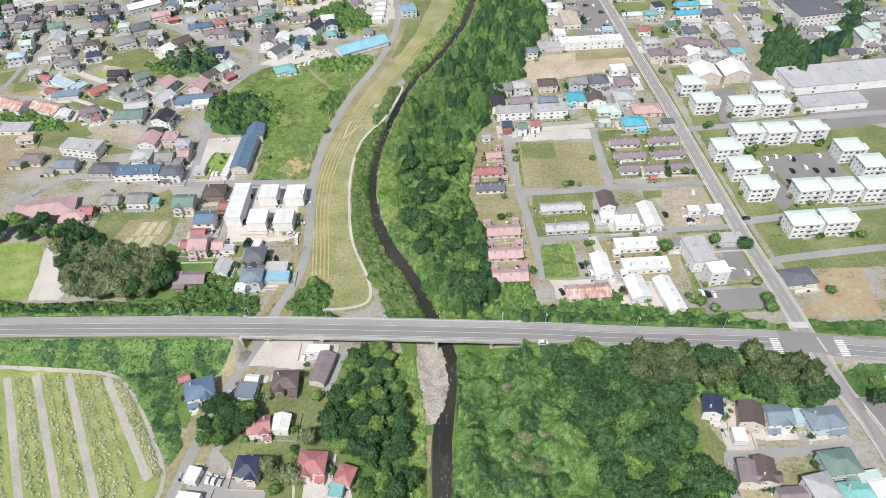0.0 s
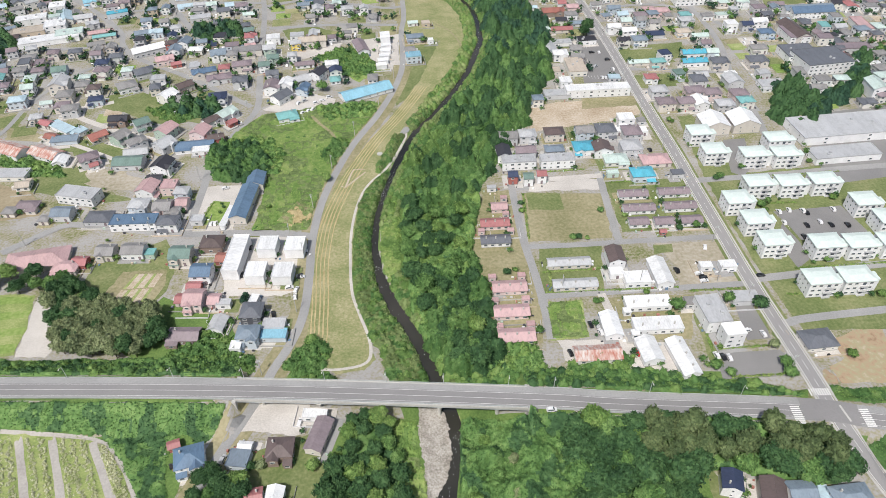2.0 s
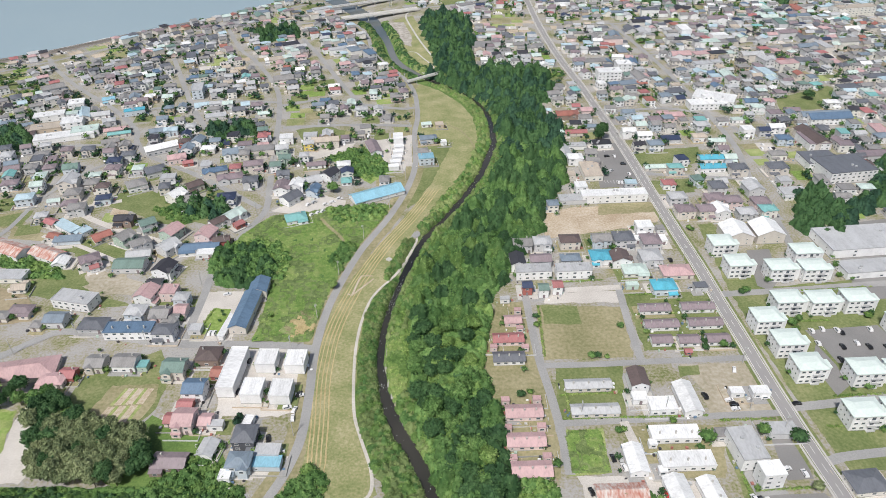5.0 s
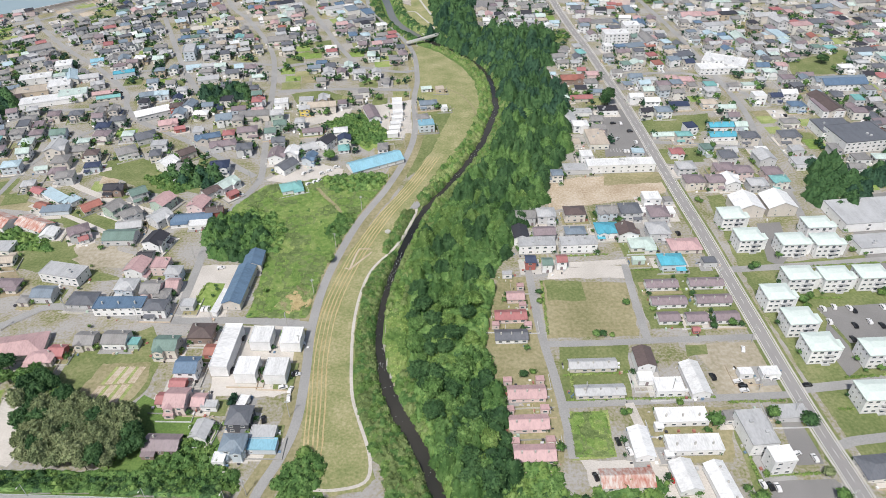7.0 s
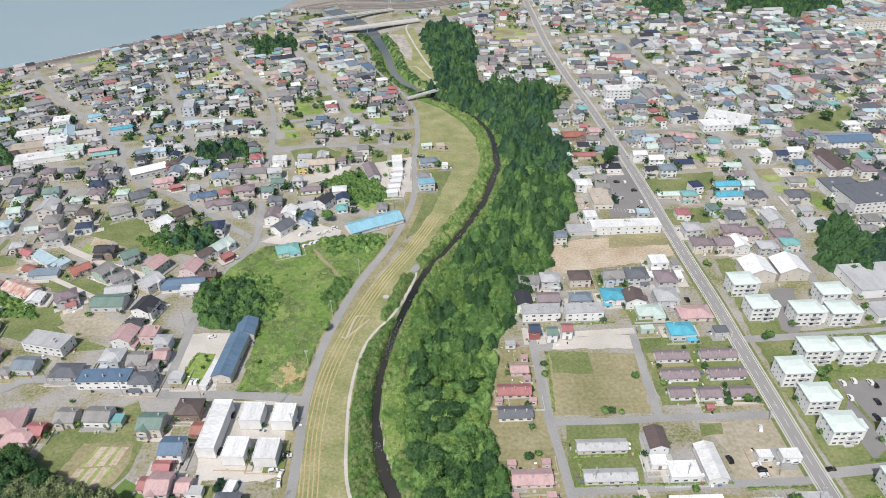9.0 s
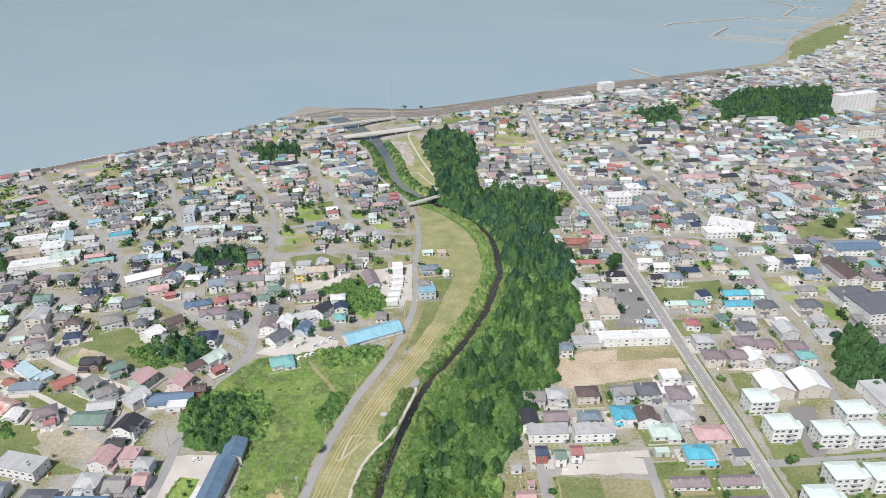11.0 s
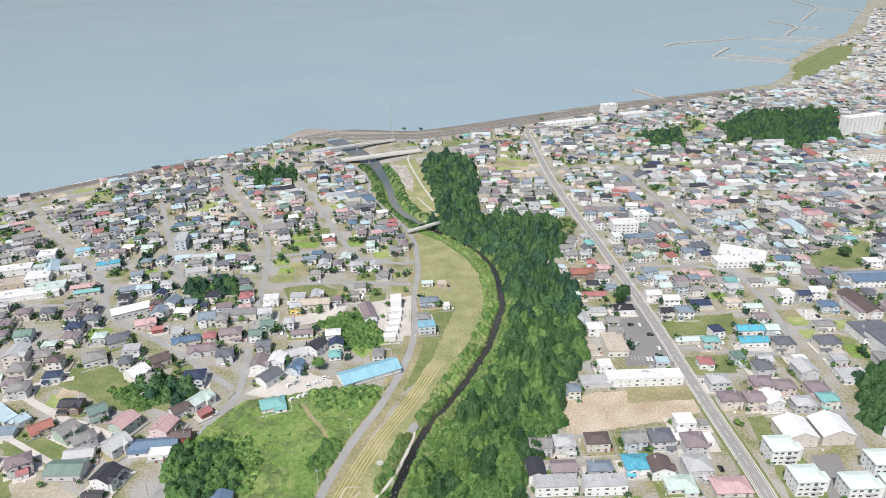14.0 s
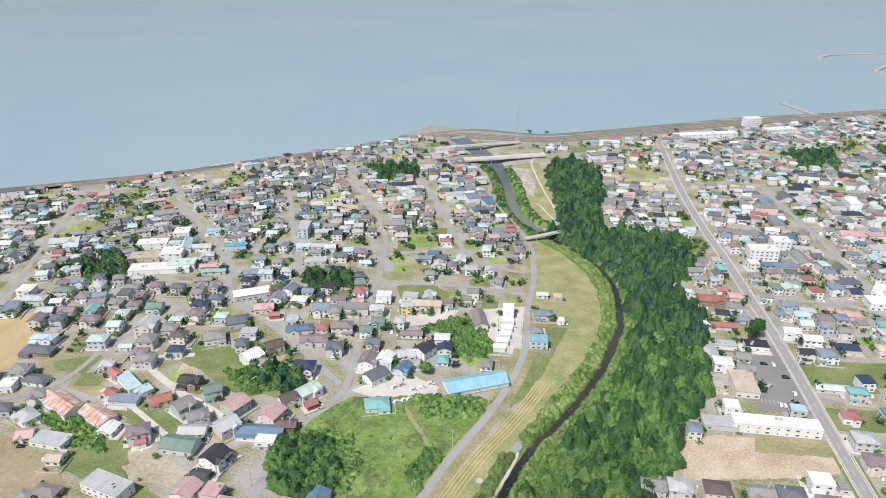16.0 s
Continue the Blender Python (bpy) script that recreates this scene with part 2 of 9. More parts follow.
def smooth_line(pts, step=4.0):
    """Points every few metres along a soft curve through pts."""
    p = np.array(pts, float)
    q = np.vstack([2 * p[0] - p[1], p, 2 * p[-1] - p[-2]])
    out = []
    for i in range(1, len(q) - 2):
        a, b, c, d = q[i - 1], q[i], q[i + 1], q[i + 2]
        k = max(1, int(np.linalg.norm(c[:2] - b[:2]) / step))
        for t in np.arange(k) / k:
            out.append(0.5 * (2 * b + (c - a) * t + (2 * a - 5 * b + 4 * c - d) * t * t + (3 * b - a - 3 * c + d) * t**3))
    out.append(p[-1])
    return np.array(out)


def line_distance(x, y, line):
    """The distance to a line, and the side: left of its way positive."""
    x, y = np.asarray(x, float), np.asarray(y, float)
    best, side = np.full(x.shape, 1e9), np.zeros(x.shape)
    for (ax, ay), (bx, by) in zip(line[:-1, :2], line[1:, :2]):
        dx, dy = bx - ax, by - ay
        t = np.clip(((x - ax) * dx + (y - ay) * dy) / (dx * dx + dy * dy + 1e-9), 0, 1)
        d = np.hypot(x - ax - t * dx, y - ay - t * dy)
        near = d < best
        best, side = np.where(near, d, best), np.where(near, np.sign(dx * (y - ay) - dy * (x - ax)), side)
    return best, side


RIVER_LINE = smooth_line(RIVER, 10)
VIA = np.array(VIADUCT)
CO = np.array(COAST)


def land(x, y):
    """The height of the ground."""
    x, y = np.asarray(x, float), np.asarray(y, float)
    d, _ = line_distance(x, y, RIVER_LINE)
    wide = np.interp(y, [100, 180, 200, 235, 250, 265, 400, 480, 600, 700, 800, 900], [2.2, 1.8, 1.0, 1.5, 1.0, 0.1, 0.5, 1.3, 0.8, 1.6, 2.2, 9])
    z = np.interp(np.maximum(d - wide, 0), [0, 0.8, 2.0, 6, 14, 48], [-5.2, -4.9, -3.6, -2.8, -2.0, 0])
    sd = (np.interp(x, CO[:, 0], CO[:, 1]) - y) * 0.82
    z = np.minimum(z, np.interp(sd, [-60, 0, 10, 24], [-9, -4.1, -2.6, 0.5]))
    zr = np.interp(x, VIA[:, 0], VIA[:, 2])
    off = np.maximum(np.abs(y - np.interp(x, VIA[:, 0], VIA[:, 1])) - 6.6, 0)
    ramp = zr - 0.12 - off / 1.7
    z = np.where((x < SPAN[0]) | (x > SPAN[1]), np.maximum(z, ramp), z)
    rz = np.interp(y, [60, 140, 165, 176, 215, 240], [0, 1.2, 2.4, 2.3, 0.4, 0])
    z = np.maximum(z, np.where((y > 60) & (y < 240), rz - 0.1 - np.maximum(np.abs(x - 154) - 5, 0) / 2.2, -99))
    return z


def height(x, y):
    return float(land(np.array([x]), np.array([y]))[0])


def add_mesh(name, verts, faces, material, parent=None, label="", smooth=False):
    me = bpy.data.meshes.new(name)
    me.from_pydata([tuple(v) for v in verts], [], [tuple(f) for f in faces])
    me.materials.append(MATS[material])
    if smooth:
        me.shade_smooth()
    ob = new(name, me)
    if parent is not None:
        ob.parent = parent
    if label:
        ob["label"] = label
    return ob


def axis(bounds, steps):
    out = []
    for a, b, s in zip(bounds[:-1], bounds[1:], steps):
        out += list(np.arange(a, b, s))
    return np.array(out + [bounds[-1]])


gx = axis([-3200, -1300, -640, -260, -120, 62, 260, 640, 1800, 3600], [100, 30, 10, 4, 2, 4, 10, 30, 100])
gy = axis([-400, 60, 130, 215, 460, 1100, 1800, 5200], [40, 4, 2, 4, 8, 25, 100])
GX, GY = np.meshgrid(gx, gy)
GZ = land(GX.ravel(), GY.ravel())
nx, ny = len(gx), len(gy)
ground = add_mesh("ground", np.stack([GX.ravel(), GY.ravel(), GZ], 1), [(j * nx + i, j * nx + i + 1, (j + 1) * nx + i + 1, (j + 1) * nx + i) for j in range(ny - 1) for i in range(nx - 1)], "town_ground", smooth=True)
tagged(ground, "patchy gravel and grass ground of a small coastal town", "ground", kind="structure")
sea = add_mesh("water_sea", [(-6000, -1500, SEA_Z), (7000, -1500, SEA_Z), (7000, 9000, SEA_Z), (-6000, 9000, SEA_Z)], [(0, 1, 2, 3)], "sea_water")
tagged(sea, "calm grey-blue sea under a hazy sky", "water", kind="structure")


def ribbon(name, pts, width, material, label="", category="", lift=0.05, zs=None, kind="structure", parent=None, offset=0.0, step=4.0, wobble=0.0):
    """A band that follows a line over the ground."""
    line = smooth_line(pts, step)
    d = np.gradient(line[:, :2], axis=0)
    d /= np.linalg.norm(d, axis=1)[:, None] + 1e-9
    nrm = np.stack([-d[:, 1], d[:, 0]], 1)
    rows = int(width / 2) | 1 if width > 20 else max(3, int(width / 1.4) | 1)
    rng = np.random.default_rng(len(pts) * 7 + int(width * 10))
    verts = []
    for k in np.linspace(-0.5, 0.5, rows):
        w = width * k + offset + (rng.normal(0, wobble, len(line)) if wobble else 0)
        xy = line[:, :2] + nrm * np.reshape(w, (-1, 1))
        z = land(xy[:, 0], xy[:, 1]) + lift if zs is None else np.interp(np.arange(len(line)), np.linspace(0, len(line) - 1, len(zs)), zs)
        if line.shape[1] > 2:
            z = line[:, 2] + lift
        verts.append(np.column_stack([xy, z]))
    n = len(line)
    faces = [(r * n + i, r * n + i + 1, (r + 1) * n + i + 1, (r + 1) * n + i) for r in range(rows - 1) for i in range(n - 1)]
    faces = [f[::-1] for f in faces]
    ob = add_mesh(name, np.concatenate(verts), faces, material, parent)
    if parent is None:
        tagged(ob, label, category or name.split("_")[0], kind=kind)
    return ob


def inside(x, y, poly):
    hit = False
    j = len(poly) - 1
    for i in range(len(poly)):
        (xi, yi), (xj, yj) = poly[i], poly[j]
        if (yi > y) != (yj > y) and x < (xj - xi) * (y - yi) / (yj - yi) + xi:
            hit = not hit
        j = i
    return hit


def patch(name, poly, material, label, category="ground", lift=0.03, cell=4.0, kind="structure"):
    """A plot of ground with its own cover, laid over the land."""
    bm = bmesh.new()
    bm.faces.new([bm.verts.new((x, y, 0)) for x, y in poly])
    xs, ys = [p[0] for p in poly], [p[1] for p in poly]
    for k in range(1, int((max(xs) - min(xs)) / cell)):
        bmesh.ops.bisect_plane(bm, geom=bm.verts[:] + bm.edges[:] + bm.faces[:], plane_co=(min(xs) + k * cell, 0, 0), plane_no=(1, 0, 0))
    for k in range(1, int((max(ys) - min(ys)) / cell)):
        bmesh.ops.bisect_plane(bm, geom=bm.verts[:] + bm.edges[:] + bm.faces[:], plane_co=(0, min(ys) + k * cell, 0), plane_no=(0, 1, 0))
    if material not in ("asphalt", "old_asphalt", "concrete"):
        rng = random.Random(len(poly) * 31 + int(abs(poly[0][0])))
        for v in bm.verts:
            if v.is_boundary:
                v.co.x += rng.uniform(-0.6, 0.6)
                v.co.y += rng.uniform(-0.6, 0.6)
    z = land(np.array([v.co.x for v in bm.verts]), np.array([v.co.y for v in bm.verts]))
    for v, h in zip(bm.verts, z):
        v.co.z = h + lift
    bmesh.ops.recalc_face_normals(bm, faces=bm.faces[:])
    if sum(f.normal.z for f in bm.faces) < 0:
        bmesh.ops.reverse_faces(bm, faces=bm.faces[:])
    me = bpy.data.meshes.new(name)
    bm.to_mesh(me), bm.free()
    me.materials.append(MATS[material])
    return tagged(new(name, me), label, category, kind=kind)


# river
ribbon("water_river", [(x, y, RIVER_Z) for x, y in RIVER], 10.0, "river_water", "dark shallow river flowing to the sea", "water", lift=0)
# paler overlay on the same river: its grey-blue imitates reflected sky
ribbon("water_river_reach", [(x, y, RIVER_Z + 0.03) for x, y in RIVER[-6:]], 10.3, "sky_toned_water", "slow river reach with sky reflection put into its grey-blue colour", "water", lift=0)
ribbon("water_river_mouth", [(x, y, RIVER_Z + 0.06) for x, y in RIVER[-4:]], 24.0, "sky_toned_water", "broad shallow mouth of a river", "water", lift=0)
ribbon("ground_river_bank", RIVER[:-2], 36, "scrub", "green overgrown river banks", "bank", lift=0.07)


# ---- roads ----
RIVERSIDE = [(-97.1, 105.2), (-96.7, 111.2), (-95.1, 119.5), (-91.7, 135.0), (-84.6, 159.7), (-79.2, 173.3), (-73.8, 187.3), (-70.2, 200.5), (-64.5, 215.5), (-61.2, 233.8), (-61.6, 260.3), (-63.1, 287.7), (-61.3, 318.2), (-56.0, 346.2), (-47.6, 377.2), (-33.2, 414.2), (-22.4, 452.4), (-18.0, 487.2), (-19.9, 537.5), (-18.3, 571.6), (-21.8, 623.3), (-30.7, 660.0), (-48.0, 700.9), (-68.3, 746.3), (-83.1, 817.6), (-110.3, 868.8)]
MAIN = [(164, 60), (163, 100), (162, 125), (157, 150), (154, 170), (154, 180), (153, 206), (151.3, 232), (149.9, 258), (148.8, 288), (147.5, 320), (146.5, 355), (144.5, 390), (143.3, 415), (142.1, 440), (140.8, 475), (139, 510), (136.8, 545), (135, 566), (129, 641), (122, 708), (116, 809), (114, 919), (113, 985)]
ribbon("ground_verge", RIVERSIDE, 13, "dry_grass", "rough dry grass verge beside the riverside road", "verge", 0.12)
ribbon("ground_main_verge", MAIN[6:14], 11.5, "grass", "rough green verge beside the main road", "verge", 0.11)
road_riverside = ribbon("road_riverside", RIVERSIDE, 4.2, "old_asphalt", "narrow grey asphalt road along the river meadow", "road", 0.25)
road_main = ribbon("road_main", MAIN, 6.2, "pale_asphalt", "straight two-lane asphalt road with white lines", "road", 0.265)
road_viaduct = ribbon("road_viaduct", VIADUCT, 10.6, "old_asphalt", "grey two-lane road on an embankment and bridge", "road", 0.28)
ribbon("pavement_main", [(x + 3.8, y) for x, y in MAIN], 0.9, "concrete", "pale concrete pavement beside the main road", "pavement", 0.33)
ribbon("pavement_main_west", [(x - 3.8, y) for x, y in MAIN], 0.9, "concrete", "pale concrete pavement beside the main road", "pavement", 0.33)
for off in (-2.8, 2.8):
    ribbon("edge_line", MAIN, 0.22, "white_line", parent=road_main, lift=0.285, offset=off)

ribbon("lanes", VIADUCT, 6.2, "lane_asphalt", parent=road_viaduct, lift=0.29, offset=-1.0)
for off in (-3.75, -1.0, 1.75):
    ribbon("edge_line", VIADUCT, 0.13, "white_line", parent=road_viaduct, lift=0.302, offset=off)
ribbon("junction", [p for p in smooth_line(VIADUCT, 1.0) if 141.8 < p[0] < 163.4], 10.4, "lane_asphalt", parent=road_viaduct, lift=0.375)


def dashes(road, pts, lift, length=5.0, gap=5.0, width=0.15):
    line = smooth_line(pts, 1.0)
    i, step = 0, int(length + gap)
    while i + int(length) < len(line):
        seg = line[i : i + int(length) + 1 : int(length)]
        ribbon("lane_dash", seg, width, "white_line", parent=road, lift=lift, step=50)
        i += step


dashes(road_main, MAIN[3:22], 0.285)

LANES = {
    "cross_west": ([(-63.7, 289.9), (-99.5, 293.2), (-131.6, 293.8), (-172.3, 301.3), (-194.6, 305.2), (-204.2, 300.0), (-222.0, 283.5)], 6.0, "old_asphalt"),
    "north_west": ([(-130.0, 293.3), (-130.4, 332.2), (-130.9, 365.5), (-122.5, 396.8), (-115.2, 423.3), (-120.1, 465.0), (-127.9, 521.6), (-137.3, 590.0), (-151.0, 644.6), (-185.0, 717.7), (-209.9, 756.9), (-241.1, 831.2)], 5.6, "old_asphalt"),
    "diagonal_west": ([(-119.0, 426.3), (-125.0, 431.3), (-172.1, 471.6), (-220.5, 506.8), (-239.0, 532.2), (-249.0, 556.4), (-289.0, 605.4), (-335.3, 650.6), (-381.3, 704.0), (-404.2, 736.9)], 5.4, "old_asphalt"),
    "branch_west": ([(-230.1, 514.3), (-257.7, 480.6), (-272.5, 443.4), (-275.9, 401.7), (-288.6, 384.2), (-314.8, 373.2)], 4.4, "old_asphalt"),
    "lane_west": ([(-215.5, 439.0), (-239.4, 427.2), (-209.1, 405.3), (-189.8, 396.3), (-166.3, 384.6)], 5.5, "gravel"),
    "lane_sheds": ([(-249.1, 396.8), (-222.4, 385.3), (-189.8, 366.6), (-171.8, 359.3)], 4.0, "gravel"),
    "lane_east": ([(45, 333), (46, 284), (48.5, 257), (50, 236), (50.5, 212)], 5.0, "old_asphalt"),
    "row_east": ([(46, 274), (77, 274.5), (110, 276), (150, 277)], 4.8, "old_asphalt"),
    "row_mid": ([(50, 238.5), (75, 239.5), (100, 240.5), (152, 242.5)], 4.6, "old_asphalt"),
    "short_lane": ([(97, 338), (95.5, 305), (95, 276)], 5.0, "old_asphalt"),
    "row_north": ([(43, 331), (69, 332), (98, 334)], 5.5, "gravel"),
    "drive": ([(78, 239), (80.5, 222), (82, 206)], 5.0, "gravel"),
    "estate_north": ([(150, 326), (195, 329), (255, 334), (420, 345)], 6.0, "old_asphalt"),
    "estate_mid": ([(152, 245), (180, 248), (215, 252), (400, 264)], 6.0, "old_asphalt"),
    "estate_south": ([(155, 216), (188, 221), (400, 238)], 5.5, "old_asphalt"),
    "back_east": ([(203.0, 335.0), (210.6, 394.5), (214.9, 451.8), (223.6, 509.0), (222.0, 583.4), (218.1, 663.5), (208.3, 752.4), (198.1, 826.3)], 6.0, "old_asphalt"),
}
for n, (key, (pts, width, m)) in enumerate(LANES.items()):
    ribbon("road_" + key, pts, width * 0.8, m, "worn grey residential lane" if m != "gravel" else "pale gravel lane between plots", "road", 0.18 + 0.004 * n)


# ---- greenery ----
MEADOW = [(-58.3, 225.2), (-60.3, 257.0), (-61.6, 288.8), (-59.1, 316.7), (-52.5, 342.7), (-42.1, 371.8), (-23.3, 414.0), (-5.7, 459.4), (8.2, 514.6), (10.3, 522.3), (9.0, 566.6), (22.8, 554.3), (31.7, 521.3), (28.9, 487.1), (18.7, 452.4), (6.0, 421.6), (-5.3, 393.9), (-12.7, 400.6), (-22.6, 370.4), (-33.8, 337.3), (-40.6, 307.5), (-41.8, 282.7), (-40.9, 255.8), (-36.4, 235.2), (-29.5, 216.1), (-27.3, 205.6), (-31.4, 199.7), (-42.6, 197.8), (-52.6, 203.7), (-57.2, 214.3)]
PATH = [(-49.8, 200.2), (-42.8, 200.1), (-32.8, 202.5), (-29.2, 207.4), (-30.3, 218.0), (-35.5, 233.2), (-39.8, 247.4), (-42.2, 269.0), (-43.3, 292.5), (-41.7, 315.5), (-37.0, 334.6), (-25.8, 354.7), (-16.3, 383.3), (-14.9, 393.6)]
PLAZA = (-17.5, 395.2)
CLEAR = [(smooth_line(RIVERSIDE, 6), 3.3), (smooth_line(MAIN, 10), 4.8), (smooth_line(VIADUCT, 10)[:, :2], 7.0), (smooth_line(PATH, 3), 1.6), (smooth_line([(-76.9, 411.6), (-70.8, 401.6), (-64.4, 393.2), (-59.2, 384.5)], 3), 1.3)]


def blob_points(rng, n):
    v = rng.normal(size=(n, 3))
    return v / np.linalg.norm(v, axis=1)[:, None]


def leaf_quads(rng, p, d, size):
    """Bent leaf sprays at the places p, each turned roughly along the surface with the normals d."""
    k = len(p)
    p = p + d * size * rng.uniform(-0.3, 1.5, (k, 1))
    d = d + rng.normal(0, 0.7, (k, 3))
    d /= np.linalg.norm(d, axis=1)[:, None]
    t = np.cross(d, rng.normal(size=(k, 3)))
    t /= np.linalg.norm(t, axis=1)[:, None] + 1e-9
    b = np.cross(d, t) + d * rng.normal(0, 0.45, (k, 1))
    t = t + d * rng.normal(0, 0.3, (k, 1))
    s = size * (0.55 + 0.9 * rng.random((k, 1)))
    v = np.stack([p - t * s, p - b * s * 0.7 + d * 0.12 * s, p + t * s - d * 0.25 * s, p + b * s * 0.8], 1).reshape(-1, 3)
    return v, np.arange(4 * k).reshape(-1, 4)


def bumps(rng, d, n, spread):
    """Boughs: how near each direction lies to the nearest of n others, 0 to 1."""
    e = blob_points(rng, n)
    e[:, 2] = np.abs(e[:, 2]) * 1.1 - 0.25
    e /= np.linalg.norm(e, axis=1)[:, None]
    ang = np.arccos(np.clip(d @ e.T, -1, 1)).min(1)
    return np.exp(-((ang / spread) ** 2))


def crown_mesh(rng, tall, wide, leaves, size, detail=3, pointed=False):
    """A leafy crown: one body swelling into boughs with dark clefts between, under many leaf sprays."""
    bm = bmesh.new()
    bmesh.ops.create_icosphere(bm, subdivisions=detail, radius=1)
    d = np.array([v.co for v in bm.verts])
    faces = [tuple(v.index for v in f.verts) for f in bm.faces]
    bm.free()
    seed = int(rng.integers(1 << 30))
    axes = np.array([wide / 2, wide / 2, tall * 0.36])

    def surface(d):
        r = np.random.default_rng(seed)
        f = 0.56 + 0.36 * bumps(r, d, 16, 0.38) + 0.24 * bumps(r, d, 80, 0.15)
        f *= np.where(d[:, 2] < -0.35, 1 + 0.7 * (d[:, 2] + 0.35), 1)
        p = d * f[:, None] * axes
        if pointed:
            p[:, :2] *= np.clip(0.95 - 0.85 * d[:, 2:3], 0.08, 1.3)
        return p + (0, 0, tall * 0.6)

    v = surface(d) * (1 + rng.normal(0, 0.012, (len(d), 1)))
    q = blob_points(rng, leaves)
    q[:, 2] = np.where(q[:, 2] < -0.3, -q[:, 2], q[:, 2])
    lv, lf = leaf_quads(rng, surface(q) + q * 0.1 * size, q, size)
    return np.vstack([v, lv]), faces + [tuple(i + len(v) for i in f) for f in lf]


def tube(verts, faces, a, b, ra, rb, sides=6):
    a, b = np.array(a, float), np.array(b, float)
    d = (b - a) / (np.linalg.norm(b - a) + 1e-9)
    u = np.cross(d, (0.3, 0.9, 0.2))
    u /= np.linalg.norm(u)
    v = np.cross(d, u)
    i = len(verts)
    for p, r in ((a, ra), (b, rb)):
        verts += [p + r * (u * math.cos(2 * math.pi * k / sides) + v * math.sin(2 * math.pi * k / sides)) for k in range(sides)]
    faces += [(i + k, i + (k + 1) % sides, i + sides + (k + 1) % sides, i + sides + k) for k in range(sides)]
    faces += [tuple(i + sides + k for k in range(sides))]


def tree_meshes(seed, tall, wide, leaves=500, size=0.36, pointed=False, detail=3):
    rng = np.random.default_rng(seed)
    crown = crown_mesh(rng, tall, wide, leaves, size, detail, pointed)
    tv, tf = [], []
    tube(tv, tf, (0, 0, -0.4), (0.1, 0.05, tall * 0.35), tall * 0.026, tall * 0.02, 7)
    tube(tv, tf, (0.1, 0.05, tall * 0.35), (0, 0, tall * 0.8), tall * 0.02, tall * 0.006, 6)
    for k in range(5):
        a = 1.26 * k + rng.normal(0, 0.3)
        tube(tv, tf, (0.08, 0.04, tall * (0.26 + 0.1 * rng.random())), (math.cos(a) * wide * 0.27, math.sin(a) * wide * 0.27, tall * (0.5 + 0.15 * rng.random())), tall * 0.011, tall * 0.004, 5)
    return (tv, tf), crown


PROTO = {}


def tree_kind(key, seeds, tall, wide, materials, label, category="tree", **more):
    PROTO[key] = []
    for s in seeds:
        (tv, tf), (lv, lf) = tree_meshes(s, tall * (0.9 + 0.05 * (s % 5)), wide * (0.9 + 0.06 * (s % 4)), **more)
        m = materials[s % len(materials)]
        a, b = bpy.data.meshes.new("trunk"), bpy.data.meshes.new("crown")
        a.from_pydata([tuple(v) for v in tv], [], tf), b.from_pydata([tuple(v) for v in lv], [], lf)
        a.materials.append(MATS["bark"]), b.materials.append(MATS[m])
        b.shade_smooth()
        PROTO[key].append((a, b, label, category, np.array(tv), tf, np.array(lv), lf, m))


tree_kind("wood", (1, 2, 3, 4, 5, 6), 11, 9.5, ["leaves_mid", "leaves_deep", "leaves_mid", "leaves_light"], "broadleaf tree with a dense green crown in riverside woods", leaves=900, size=0.44)
tree_kind("deep", (7, 8, 9, 10), 12, 10, ["leaves_deep"], "tall dark-green broadleaf tree", leaves=950, size=0.45)
tree_kind("olive", (11, 12, 13), 12, 9, ["leaves_olive"], "grey-green broadleaf tree with an uneven crown", leaves=1100, size=0.42)
tree_kind("roadside", (71, 72, 73, 74), 13, 9, ["leaves_bay"], "olive-green broadleaf tree beside the bridge road", leaves=1000, size=0.42)
tree_kind("bank", (14, 15, 16, 17), 4.6, 5.6, ["leaves_light", "leaves_mid"], "low bushy willow on a river bank", leaves=260, detail=2)
tree_kind("shrub", (18, 19, 20, 21), 2.2, 3.2, ["leaves_light", "leaves_mid", "leaves_deep"], "rounded green garden shrub", "shrub", leaves=160, size=0.24, detail=2)
tree_kind("yard_shrub", (61, 62, 63, 64), 2.6, 3.0, ["leaves_mid", "leaves_deep", "leaves_light"], "shrub", "shrub", leaves=60, size=0.3, detail=1)
tree_kind("conifer", (22, 23), 8, 4.2, ["leaves_dark"], "dark conifer with a pointed crown", leaves=420, size=0.3, pointed=True)
tree_kind("garden", (24, 25, 26, 27), 5.0, 5.0, ["leaves_mid", "leaves_deep", "leaves_olive"], "small leafy garden tree", leaves=260, size=0.32, detail=2)
tree_kind("tuft", (45, 46, 47), 0.9, 2.6, ["leaves_weed"], "weeds", "weeds", leaves=26, size=0.3, detail=1)
tree_kind("crop", (35, 36, 37), 0.7, 1.3, ["leaves_crop"], "leafy crop plants", "crops", leaves=14, size=0.22, detail=1)
tree_kind("far", (32, 33, 34, 35, 36, 37), 3.6, 4.6, ["leaves_deep", "leaves_mid", "leaves_dark"], "dark shrub on the sea front", "shrub", leaves=18, size=0.6, detail=1)
TREES = random.Random(11)


